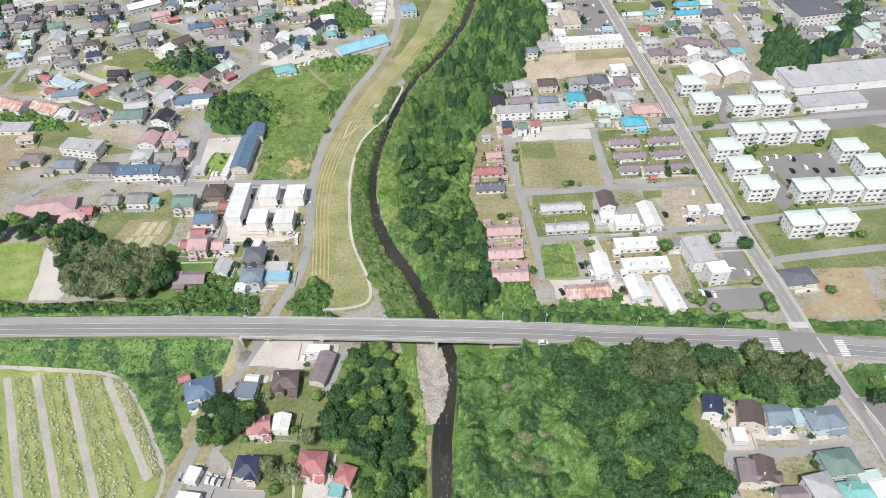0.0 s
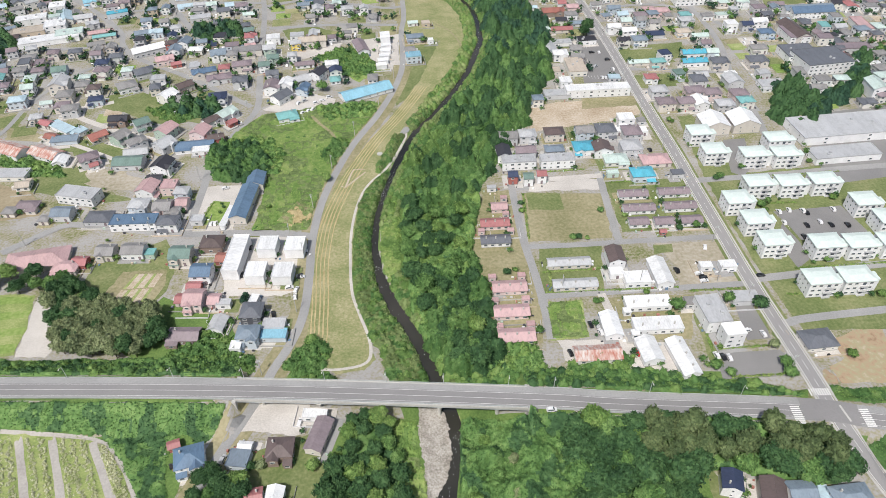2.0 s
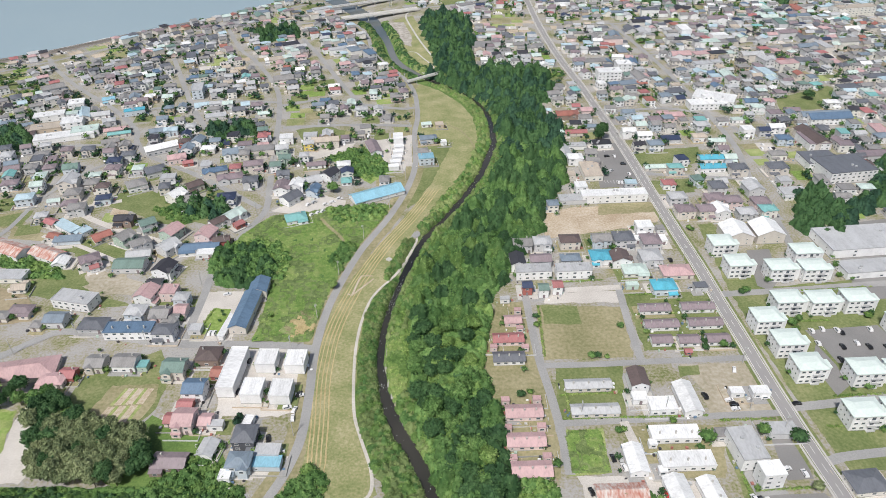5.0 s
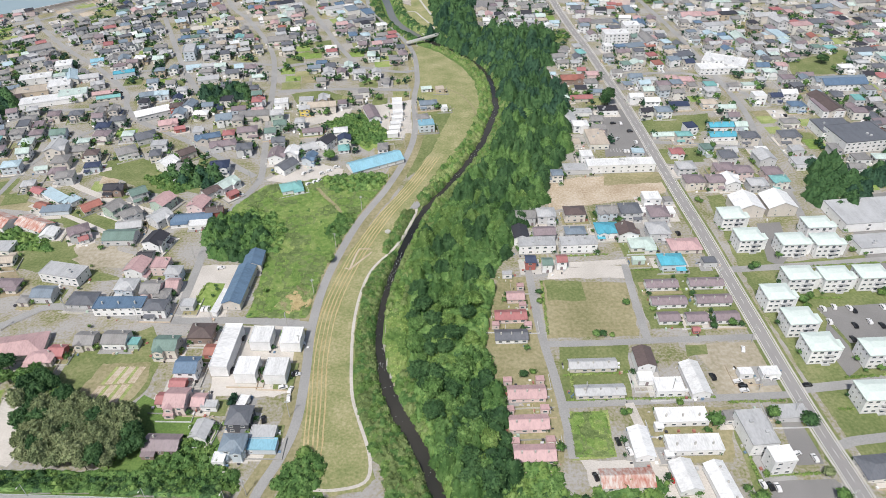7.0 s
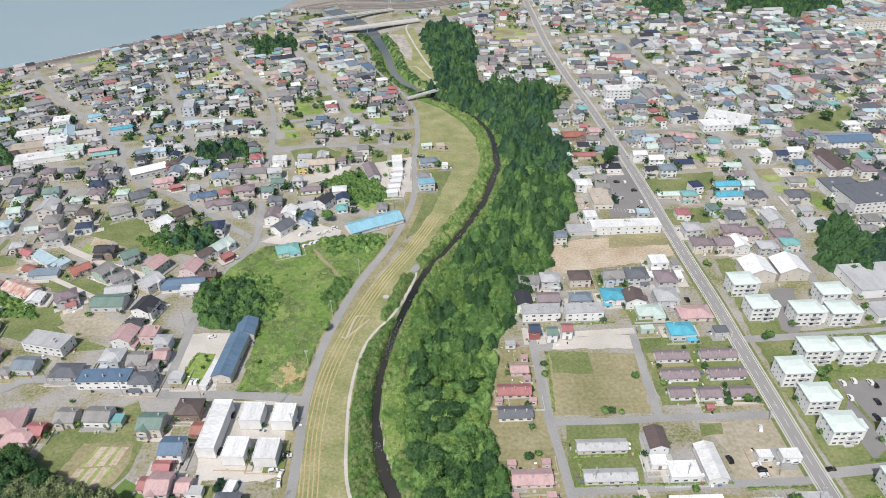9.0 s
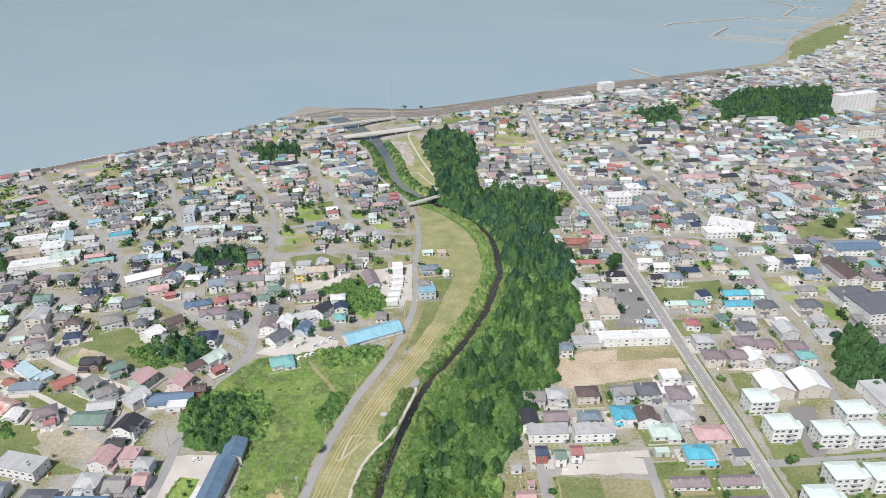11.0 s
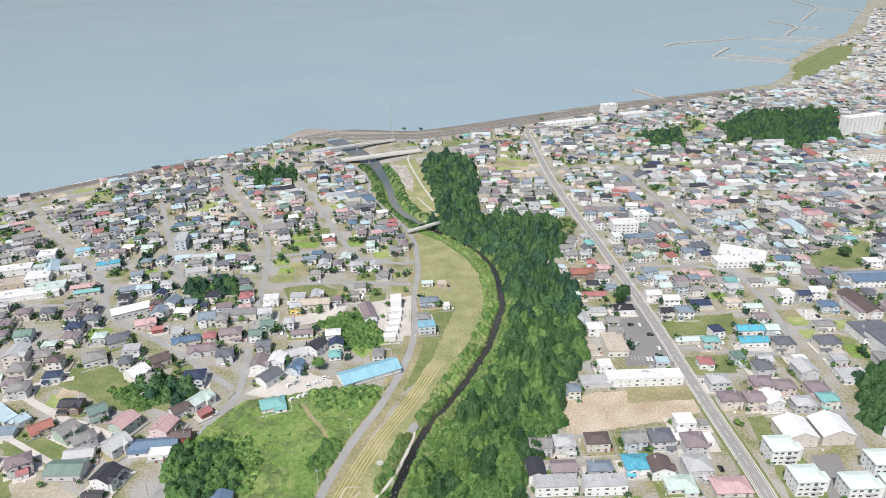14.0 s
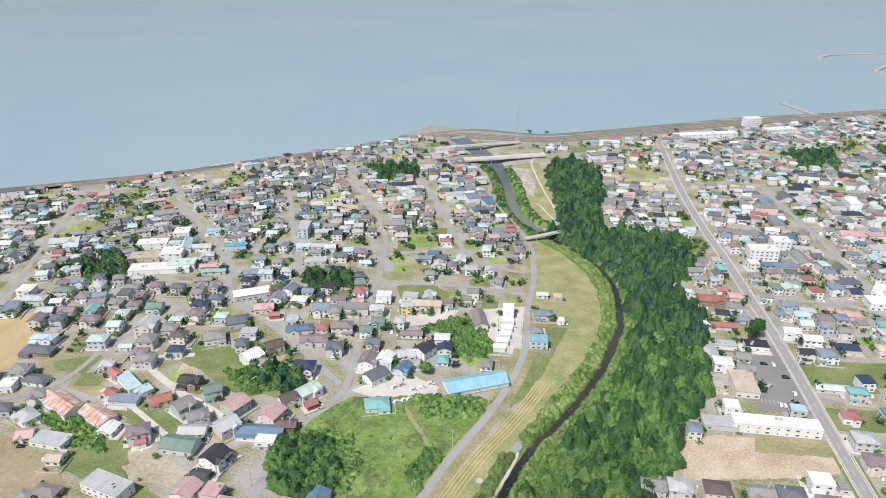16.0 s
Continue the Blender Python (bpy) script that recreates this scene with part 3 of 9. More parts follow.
def plant(x, y, key, scale=1.0, group="", label=""):
    a, b, text, category = TREES.choice(PROTO[key])[:4]
    trunk = new("tree" if category == "tree" else "shrub", a)
    crown = new("crown", b)
    crown.parent = trunk
    trunk.matrix_basis = pose(x, y, height(x, y) - 0.1, 0, 0, TREES.uniform(0, 360)) @ Matrix.Diagonal((scale * TREES.uniform(0.9, 1.1), scale * TREES.uniform(0.9, 1.1), scale * TREES.uniform(0.85, 1.15), 1))
    return tagged(trunk, label or text, category, group)


def spots(poly, spacing, seed, limit=2000, avoid=4.5, tries=9000):
    """Uneven places over a plot, never in the river."""
    rng = np.random.default_rng(seed)
    p = np.array(poly)
    lo, hi = p.min(0), p.max(0)
    xy = lo + rng.random((tries, 2)) * (hi - lo)
    hit = np.zeros(tries, bool)
    j = len(p) - 1
    for i in range(len(p)):
        cross = (p[i, 1] > xy[:, 1]) != (p[j, 1] > xy[:, 1])
        hit ^= cross & (xy[:, 0] < (p[j, 0] - p[i, 0]) * (xy[:, 1] - p[i, 1]) / (p[j, 1] - p[i, 1] + 1e-12) + p[i, 0])
        j = i
    xy = xy[hit]
    xy = xy[line_distance(xy[:, 0], xy[:, 1], RIVER_LINE)[0] > avoid]
    cells, done = {}, []
    for x, y in xy:
        c = (int(x // spacing), int(y // spacing))
        if any((x - a) ** 2 + (y - b) ** 2 < spacing**2 for dx in (-1, 0, 1) for dy in (-1, 0, 1) for a, b in cells.get((c[0] + dx, c[1] + dy), ())):
            continue
        cells.setdefault(c, []).append((x, y))
        done.append((x, y))
        if len(done) >= limit:
            break
    return done


def scatter(poly, spacing, keys, seed, scale=(0.8, 1.25), group="", limit=150, avoid=4.5):
    rng = random.Random(seed)
    for x, y in spots(poly, spacing, seed, limit, avoid):
        plant(x, y, rng.choice(keys), rng.uniform(*scale), group)


def growth(name, places, keys, seed, scale, label, category, trunks=True):
    """One mass of greenery that nobody could count."""
    rng = random.Random(seed)
    mats, verts, loops, totals, index, k = [], [], [], [], [], 0
    p = np.array(places)
    keep = np.ones(len(p), bool)
    for line, gap in CLEAR:
        keep &= line_distance(p[:, 0], p[:, 1], line)[0] > gap
    keep &= np.hypot(p[:, 0] - PLAZA[0], p[:, 1] - PLAZA[1]) > 6.2
    places = p = p[keep]
    zs = land(p[:, 0], p[:, 1])
    for (x, y), z in zip(places, zs):
        _, _, _, _, tv, tf, lv, lf, m = rng.choice(PROTO[rng.choice(keys)])
        s, a = rng.uniform(*scale), rng.uniform(0, 6.28)
        c, sn = math.cos(a) * s, math.sin(a) * s
        turn = np.array([[c, sn, 0], [-sn, c, 0], [0, 0, s * rng.uniform(0.85, 1.15)]])
        for v, f, mm in ((tv, tf, "bark"), (lv, lf, m)) if trunks else ((lv, lf, m),):
            if mm not in mats:
                mats.append(mm)
            verts.append(v @ turn + (x, y, z - 0.1))
            for q in f:
                loops += [i + k for i in q]
            totals += [len(q) for q in f]
            index += [mats.index(mm)] * len(f)
            k += len(v)
    me = bpy.data.meshes.new(name)
    verts = np.concatenate(verts)
    me.vertices.add(len(verts)), me.loops.add(len(loops)), me.polygons.add(len(totals))
    me.vertices.foreach_set("co", verts.ravel())
    me.loops.foreach_set("vertex_index", loops)
    me.polygons.foreach_set("loop_start", np.r_[0, np.cumsum(totals)[:-1]])
    for m in mats:
        me.materials.append(MATS[m])
    me.polygons.foreach_set("material_index", index)
    me.update(calc_edges=True)
    me.validate()
    me.shade_smooth()
    return tagged(new(name, me), label, category, kind="stuff")


def in_polys(pts, polys):
    out = np.zeros(len(pts), bool)
    for poly in polys:
        p = np.array(poly)
        hit = np.zeros(len(pts), bool)
        j = len(p) - 1
        for i in range(len(p)):
            cross = (p[i, 1] > pts[:, 1]) != (p[j, 1] > pts[:, 1])
            hit ^= cross & (pts[:, 0] < (p[j, 0] - p[i, 0]) * (pts[:, 1] - p[i, 1]) / (p[j, 1] - p[i, 1] + 1e-12) + p[i, 0])
            j = i
        out |= hit
    return out


LATTICE = np.random.default_rng(404).random((256, 256))


def value_noise(x, y, size):
    """Soft noise from 0 to 1 with lumps of that size in metres."""
    u, v = x / size, y / size
    i, j = np.floor(u).astype(int), np.floor(v).astype(int)
    a, b = u - i, v - j
    a, b = a * a * (3 - 2 * a), b * b * (3 - 2 * b)
    q = lambda m, n: LATTICE[m % 256, n % 256]
    return (q(i, j) * (1 - a) + q(i + 1, j) * a) * (1 - b) + (q(i, j + 1) * (1 - a) + q(i + 1, j + 1) * a) * b


def leafy_sheet(name, gx, gy, high, kinds, mats, per, size, seed, label, category):
    """Foliage that covers the ground to the given heights on a grid, with leaf sprays all over it."""
    rng = np.random.default_rng(seed)
    X, Y = np.meshgrid(gx, gy)
    cell = gx[1] - gx[0]
    on = high > 0.02
    quad = on[:-1, :-1] | on[1:, :-1] | on[:-1, 1:] | on[1:, 1:]
    used = np.zeros(on.shape, bool)
    for a in (slice(None, -1), slice(1, None)):
        for b in (slice(None, -1), slice(1, None)):
            used[a, b] |= quad
    index = np.cumsum(used.ravel()).reshape(used.shape) - 1
    base = land(X[used], Y[used])
    jx, jy = rng.uniform(-0.3, 0.3, base.shape) * cell, rng.uniform(-0.3, 0.3, base.shape) * cell
    verts = np.column_stack([X[used] + jx, Y[used] + jy, base + np.where(high[used] > 0.02, high[used], -0.15)])
    r, c = np.nonzero(quad)
    faces = np.column_stack([index[r, c], index[r, c + 1], index[r + 1, c + 1], index[r + 1, c]])
    kind = np.maximum.reduce([kinds[r, c], kinds[r + 1, c], kinds[r, c + 1], kinds[r + 1, c + 1]])
    k = rng.integers(0, len(faces), int(len(faces) * cell * cell * per * 2))
    w = rng.random((len(k), 2))
    A, B, C, D = (verts[faces[k, n]] for n in range(4))
    p = (A * (1 - w[:, :1]) + B * w[:, :1]) * (1 - w[:, 1:]) + (D * (1 - w[:, :1]) + C * w[:, :1]) * w[:, 1:]
    nrm = np.cross(C - A, D - B)
    nrm /= np.linalg.norm(nrm, axis=1)[:, None] + 1e-9
    lv, lf = leaf_quads(rng, p, nrm, size)
    faces = np.vstack([faces, lf + len(verts)])
    verts = np.vstack([verts, lv])
    me = bpy.data.meshes.new(name)
    me.vertices.add(len(verts)), me.loops.add(faces.size), me.polygons.add(len(faces))
    me.vertices.foreach_set("co", verts.ravel())
    me.loops.foreach_set("vertex_index", faces.ravel())
    me.polygons.foreach_set("loop_start", np.arange(len(faces)) * 4)
    for m in mats:
        me.materials.append(MATS[m])
    me.polygons.foreach_set("material_index", np.r_[kind, kind[k]])
    me.update(calc_edges=True)
    me.shade_smooth()
    return tagged(new(name, me), label, category, kind="stuff")


def spared(x, y, margin=0.0):
    """Ground that stays clear of greenery: roads, paths and the river."""
    near = np.zeros(x.shape, bool)
    lo, hi = (x.min() - 12, y.min() - 12), (x.max() + 12, y.max() + 12)
    for line, gap in CLEAR:
        part = line[(line[:, 0] > lo[0]) & (line[:, 0] < hi[0]) & (line[:, 1] > lo[1]) & (line[:, 1] < hi[1])]
        if len(part) > 1:
            near |= line_distance(x, y, part)[0] < gap + margin
    return near | (np.hypot(x - PLAZA[0], y - PLAZA[1]) < 6 + 2 * margin)


def canopy(name, places, width, tall, mats, seed, label, category="woods", cell=0.8, per=1.9, size=0.44, clear=True):
    """A wood or a thicket seen from above: crowns that meet, each with its own height and green."""
    rng = np.random.default_rng(seed)
    p = np.array(places, float)
    if clear:
        p = p[~spared(p[:, 0], p[:, 1], 0.22 * width[0])]
    w, h = rng.uniform(*width, len(p)) / 2, rng.uniform(*tall, len(p))
    h = h * (0.6 + 0.4 * w / w.max())
    pick = rng.integers(0, len(mats), len(p))
    gx, gy = np.arange(p[:, 0].min() - 9, p[:, 0].max() + 9, cell), np.arange(p[:, 1].min() - 9, p[:, 1].max() + 9, cell)
    high, kinds = np.zeros((len(gy), len(gx))), np.zeros((len(gy), len(gx)), int)
    for (x, y), r, t, m in zip(p, w, h, pick):
        i0, i1 = np.searchsorted(gx, (x - r * 1.35, x + r * 1.35))
        j0, j1 = np.searchsorted(gy, (y - r * 1.35, y + r * 1.35))
        X, Y = np.meshgrid(gx[i0:i1], gy[j0:j1])
        q = np.hypot(X - x, Y - y) / (r * (0.72 + 0.6 * value_noise(X + 37 * m, Y, 0.34 * r + 0.6)))
        z = np.where(q < 1, t * (0.16 + 0.84 * np.clip(1 - q**2.2, 0, 1)) * (0.45 + 0.6 * value_noise(X, Y + 11 * t, 0.2 * r + 0.6) + 0.28 * value_noise(X + 31, Y, 0.95)), 0)
        old = high[j0:j1, i0:i1]
        kinds[j0:j1, i0:i1] = np.where(z > old, m, kinds[j0:j1, i0:i1])
        high[j0:j1, i0:i1] = np.maximum(old, z)
    return leafy_sheet(name, gx, gy, high, kinds, mats, per, size, seed, label, category)


def carpet(name, polys, low, mound, mats, seed, label, category="weeds", cell=0.8, per=1.6, size=0.36, lump=5.0, avoid=3.0):
    """Weeds, vines or bushes that cover a plot without gaps, in soft mounds."""
    p = np.vstack([np.array(q) for q in polys])
    gx, gy = np.arange(p[:, 0].min(), p[:, 0].max() + cell, cell), np.arange(p[:, 1].min(), p[:, 1].max() + cell, cell)
    X, Y = np.meshgrid(gx, gy)
    wob = 1.6 * (np.stack([value_noise(X, Y, 3.0), value_noise(X + 50, Y, 3.0)], -1) - 0.5)
    on = in_polys(np.column_stack([(X + wob[..., 0]).ravel(), (Y + wob[..., 1]).ravel()]), polys)
    f = np.nonzero(on)[0]
    xx, yy = X.ravel()[f], Y.ravel()[f]
    bad = spared(xx, yy) | (line_distance(xx, yy, RIVER_LINE)[0] < avoid)
    on[f[bad]] = False
    on = on.reshape(X.shape)
    big = value_noise(X + 13 * seed, Y, lump) ** 1.5
    high = np.where(on, low * (0.6 + 0.8 * value_noise(X, Y + 9 * seed, 1.3)) + mound * big * (0.7 + 0.5 * value_noise(X, Y, 2.2)) + (0.25 * low + 0.1 * mound) * value_noise(X + 3, Y + 8, 0.9), 0)
    kinds = np.minimum((value_noise(X + 77, Y + 5 * seed, lump * 1.3) * 0.7 + 0.3 * value_noise(X, Y, 1.7)) * 1.15 * len(mats), len(mats) - 1).astype(int)
    return leafy_sheet(name, gx, gy, high, kinds, mats, per, size, seed, label, category)


EAST_WOOD = [(2.6, 196.0), (0.6, 206.8), (-4.0, 221.4), (-10.3, 239.1), (-14.7, 262.3), (-16.3, 282.1), (-15.2, 308.6), (-13.3, 338.7), (-7.6, 367.0), (6.6, 395.2), (26.8, 434.2), (43.6, 475.3), (51.5, 518.2), (95.2, 537.3), (88.4, 491.8), (85.0, 456.1), (72.9, 432.3), (59.7, 396.5), (42.7, 359.2), (33.2, 337.1), (21.4, 317.0), (17.4, 298.4), (17.3, 265.2), (22.2, 243.3), (24.6, 211.8), (25.2, 198.0)]
UPPER_WOOD = [(49.6, 541.0), (51.0, 577.6), (35.9, 614.3), (8.8, 646.4), (-3.3, 663.0), (-11.0, 676.4), (17.3, 689.3), (34.3, 668.5), (60.3, 678.4), (99.2, 666.7), (103.4, 618.2), (78.2, 586.9), (87.9, 540.2), (86.4, 508.1)]
PARK_WOOD = [(-14.3, 805.8), (-18.0, 850.0), (-8.0, 872.0), (4.0, 875.0), (12.5, 866.6), (26.4, 853.1), (35.6, 831.9), (32.9, 796.9), (38.2, 761.0), (31.1, 731.8), (19.1, 696.2), (7.4, 723.2), (-3.5, 750.6)]
LINK_WOOD = [(-6.9, 782.9), (13.9, 792.9), (26.3, 774.2), (30.9, 717.4), (36.8, 661.9), (11.4, 667.0), (-1.2, 711.1)]
KUDZU_TREELESS = [(22.0, 215.0), (16.0, 250.0), (16.0, 285.0), (23.0, 312.0), (34.0, 330.0), (30.0, 215.0)]
east = spots(EAST_WOOD, 5.6, 31)
near_river = line_distance(*np.array(east).T, RIVER_LINE)[0]
for x, y in [p for p, d in zip(east, near_river) if p[1] < 300 and (d > 9.5 or p[1] > 262) and not inside(p[0], p[1], KUDZU_TREELESS) and TREES.random() < 0.95]:
    plant(x, y, TREES.choice(["wood", "wood", "wood", "wood", "deep"]), TREES.uniform(0.55, 1.1), "riverside woods")
canopy("mixed_woods", [p for p in east if 395 <= p[1] < 500], (7, 13), (5, 15), ["leaves_deep", "leaves_mid", "leaves_deep"], 8, "green broadleaf woods along the river bend")
canopy("riverside_woods", [p for p in east if 300 <= p[1] < 395], (6, 12), (4.5, 14), ["leaves_mid", "leaves_mid", "leaves_deep", "leaves_light"], 3, "dense green broadleaf woods along the river")
canopy("upper_woods", [p for p in east if p[1] >= 500] + spots(UPPER_WOOD, 6.0, 2) + spots(PARK_WOOD, 6.5, 3) + spots(LINK_WOOD, 6.5, 4), (7, 14), (5, 17), ["leaves_dark", "leaves_deep", "leaves_dark", "leaves_deep"], 3, "dense dark green woods further down the river", cell=1.0, per=1.0, size=0.55)
carpet("wood_undergrowth", [EAST_WOOD], 1.2, 3.0, ["leaves_deep", "leaves_mid"], 34, "leafy undergrowth below the riverside trees", "bushes", cell=1.0, per=1.0)
SOUTH_WOOD = [(46.3, 155.5), (52.0, 162.6), (63.6, 166.5), (89.5, 168.0), (107.8, 166.0), (124.8, 162.5), (136.0, 157.0), (143.9, 154.4), (150.2, 148.3), (149.9, 142.6), (140.8, 139.0), (125.7, 141.5), (111.4, 144.6), (97.1, 147.6), (89.3, 139.0), (88.9, 120.4), (95.5, 107.2), (93.3, 96.0), (60.6, 97.0), (56.6, 117.9), (54.8, 131.3), (48.7, 143.8)]
for x, y in spots(SOUTH_WOOD, 5.2, 4, 170):
    gap = np.interp(x, VIA[:, 0], VIA[:, 1]) - y
    if gap > 9.5:
        plant(x, y, TREES.choice(["roadside", "roadside", "roadside", "deep", "roadside"] if gap < 24 and x > 75 else ["deep", "deep", "deep", "wood"]), TREES.uniform(0.8, 1.2) * (1 if gap > 18 else 0.95), "woods beside the bridge road")
carpet("south_undergrowth", [SOUTH_WOOD], 1.4, 3.0, ["leaves_deep", "leaves_mid"], 36, "leafy undergrowth below tall trees", "bushes", cell=1.0, per=1.0)
THICKET = [(7.6, 171.0), (35.6, 172.7), (40.1, 163.0), (47.2, 157.1), (48.8, 146.4), (54.8, 132.6), (56.9, 122.1), (59.6, 111.1), (60.3, 96.5), (2.0, 97.4), (4.6, 125.9), (7.4, 150.0)]
WEST_THICKET = [(-33.6, 176.0), (-20.3, 176.2), (-17.9, 165.1), (-14.4, 149.8), (-13.4, 134.9), (-12.4, 125.7), (-10.6, 100.1), (-27.1, 100.9), (-28.7, 124.3), (-35.1, 129.2), (-43.6, 132.0), (-41.6, 146.3), (-37.0, 160.8)]
carpet("river_thicket", [THICKET], 1.4, 8.0, ["leaves_mid", "leaves_deep", "leaves_mid", "leaves_mid"], 5, "light green vine-covered thicket on the river bank", "thicket", lump=7.0, cell=0.6, per=4.0, size=0.3)
for x, y, key, big in ((26, 139, "olive", 0.6), (31, 130, "olive", 0.7), (27, 122, "olive", 0.6), (34, 118, "olive", 0.65), (24, 113, "olive", 0.5), (33, 110, "olive", 0.6), (14, 147, "wood", 0.55), (12, 138, "wood", 0.55), (13, 129, "wood", 0.5), (40, 112, "wood", 0.5), (27, 153, "olive", 0.45), (46, 104, "wood", 0.55), (18, 104, "wood", 0.55), (11, 116, "wood", 0.5), (11, 158, "wood", 0.5), (20, 120, "wood", 0.5), (15, 110, "wood", 0.6), (38, 126, "wood", 0.45), (22, 131, "wood", 0.5), (36, 102, "olive", 0.6), (42, 120, "wood", 0.45), (9, 104, "wood", 0.5), (52, 103, "wood", 0.5), (30, 146, "wood", 0.4), (17, 162, "wood", 0.45)):
    plant(x, y, key, big, "trees in the river thicket")
scatter([(9, 166), (24, 168), (34, 150), (40, 128), (46, 104), (10, 100), (10, 130)], 5.4, ["wood", "wood", "olive", "wood"], 44, (0.34, 0.58), "trees in the river thicket", limit=24)
scatter(WEST_THICKET, 4.8, ["wood", "deep", "deep"], 6, (0.5, 0.85), "trees on the west river bank", limit=50)
carpet("west_undergrowth", [WEST_THICKET], 1.2, 2.5, ["leaves_deep", "leaves_mid"], 38, "leafy undergrowth on the west river bank", "bushes", cell=1.0, per=1.0)
carpet("bank_grass", [[(-17.4, 174.7), (-10.0, 176.0), (-8.8, 160.0), (-7.0, 150.0), (-5.5, 139.0), (-5.5, 118.0), (-6.5, 98.0), (-11.3, 98.0), (-11.8, 118.5), (-13.1, 129.8), (-15.2, 142.0), (-16.6, 154.9)]], 0.35, 0.7, ["leaves_willow", "leaves_weed", "leaves_light"], 39, "tall yellow-green grass on the river bank", "grass", avoid=5.5)
canopy("bridge_woods", spots([(2, 198), (-2, 222), (1, 250), (10, 268), (19, 268), (23, 243), (25, 212), (25, 198)], 4.6, 47), (6, 10.5), (6, 11.5), ["leaves_mid", "leaves_deep", "leaves_mid", "leaves_deep"], 48, "dense green broadleaf woods between the river and the bridge road")
carpet("field_plants", [[(52.2, 234.3), (67.2, 234.5), (66.6, 213.0), (51.2, 212.6)]], 0.3, 0.5, ["leaves_weed", "leaves_willow", "leaves_weed"], 57, "dense leafy vegetable plants in a small field", "crops", lump=2.0, cell=0.7, per=2.0, size=0.28, avoid=0.5)
KUDZU = [(11.0, 316.1), (22.7, 323.5), (26.1, 312.3), (20.9, 283.2), (16.9, 257.5), (19.0, 235.5), (19.2, 213.0), (16.3, 197.8), (-2.4, 197.2), (-5.7, 218.1), (-11.7, 233.5), (-7.8, 259.1), (-5.4, 284.0), (2.6, 300.8)]
carpet("vine_slope", [KUDZU], 1.0, 6.0, ["leaves_light", "leaves_mid", "leaves_light"], 40, "light green vines over low trees beside the woods", "thicket", lump=6.0, per=2.2, size=0.32)


def bank_spots(y0, y1, side, lo, hi, gap, seed):
    """Places on one bank of the river: west is side 1."""
    rng = np.random.default_rng(seed)
    line = smooth_line(RIVER, 1.0)
    d = np.gradient(line, axis=0)
    d /= np.linalg.norm(d, axis=1)[:, None]
    out = []
    for off in np.arange(lo, hi, gap):
        for i in range(0, len(line), int(gap)):
            x, y = line[i] + np.array([-d[i, 1], d[i, 0]]) * side * (off + rng.uniform(-0.8, 0.8)) + d[i] * rng.uniform(-1, 1)
            if y0 < y < y1:
                out.append((x, y))
    return out


west_bank = bank_spots(192, 262, 1, 5, 17, 2.8, 1) + bank_spots(262, 400, 1, 3.8, 10, 2.5, 2) + bank_spots(400, 650, 1, 4.2, 12, 3.2, 3)
far_off = line_distance(*np.array(west_bank).T, RIVER_LINE)[0]
west_bank = [p for p, d in zip(west_bank, far_off) if d < 9.5 or p[1] > 420 or not inside(p[0], p[1], MEADOW)]
east_bank = bank_spots(192, 260, -1, 5.5, 15, 3.2, 4) + bank_spots(300, 650, -1, 4, 12, 3.3, 5)
canopy("bank_willows", west_bank + east_bank, (2.8, 4.6), (2.0, 3.8), ["leaves_willow", "leaves_mid", "leaves_willow", "leaves_light"], 7, "bushy green willows along the river bank", "bushes", per=2.4, size=0.34, cell=0.7)
low_bank = bank_spots(665, 850, 1, 9, 20, 3.6, 6) + bank_spots(665, 850, -1, 8.5, 14, 3.4, 8)
canopy("lower_bank_willows", low_bank, (4, 7), (2.5, 5), ["leaves_mid", "leaves_willow", "leaves_deep"], 8, "green willows on the lower river bank", "bushes", cell=1.0, per=1.2)
hedge = [p for p in bank_spots(262, 420, 1, 3.6, 8.5, 2.2, 11)]
canopy("bank_hedge", hedge, (2.6, 4.4), (1.8, 3.4), ["leaves_willow", "leaves_mid", "leaves_willow"], 15, "round bushy willows between the footpath and the river", "bushes", per=2.6, size=0.32, cell=0.6)
south_edge = [(x, float(np.interp(x, VIA[:, 0], VIA[:, 1]))) for x in np.arange(37, 132, 5.0)]
carpet("roadside_growth", [[(x, y - 6.6) for x, y in south_edge] + [(x, y - 15) for x, y in south_edge[::-1]]], 0.9, 1.6, ["leaves_mid", "leaves_deep"], 16, "dense weeds and bushes below the bridge road", "bushes")
EMBANK_E = [(8.4, 190.2), (22.0, 200.0), (32.1, 198.0), (41.0, 196.8), (56.9, 192.9), (86.9, 193.7), (112.5, 187.3), (131.0, 184.0), (148.0, 177.4), (145.9, 174.1), (79.1, 180.4), (38.6, 184.2), (9.6, 186.2)]
EMBANK_W = [(-230.0, 216.0), (-197.3, 213.8), (-179.6, 209.7), (-165.4, 210.2), (-119.5, 209.2), (-85.6, 205.8), (-81.8, 193.4), (-116.9, 195.4), (-192.1, 199.0), (-230.0, 201.0)]
SLOPE_W = [(-225.0, 184.5), (-197.0, 186.0), (-84.7, 179.7), (-86.2, 172.9), (-92.7, 165.3), (-100.5, 170.2), (-105.2, 160.1), (-101.0, 147.2), (-96.3, 134.2), (-99.8, 126.7), (-112.6, 147.6), (-122.3, 161.1), (-132.1, 171.2), (-191.9, 177.8), (-225.0, 179.0)]
carpet("embankment_growth", [EMBANK_E, EMBANK_W, SLOPE_W], 0.5, 1.3, ["leaves_mid", "leaves_deep", "leaves_mid", "leaves_mid"], 9, "dense green weeds and vines on the road embankment", "bushes", per=2.0, size=0.3, lump=4.0)
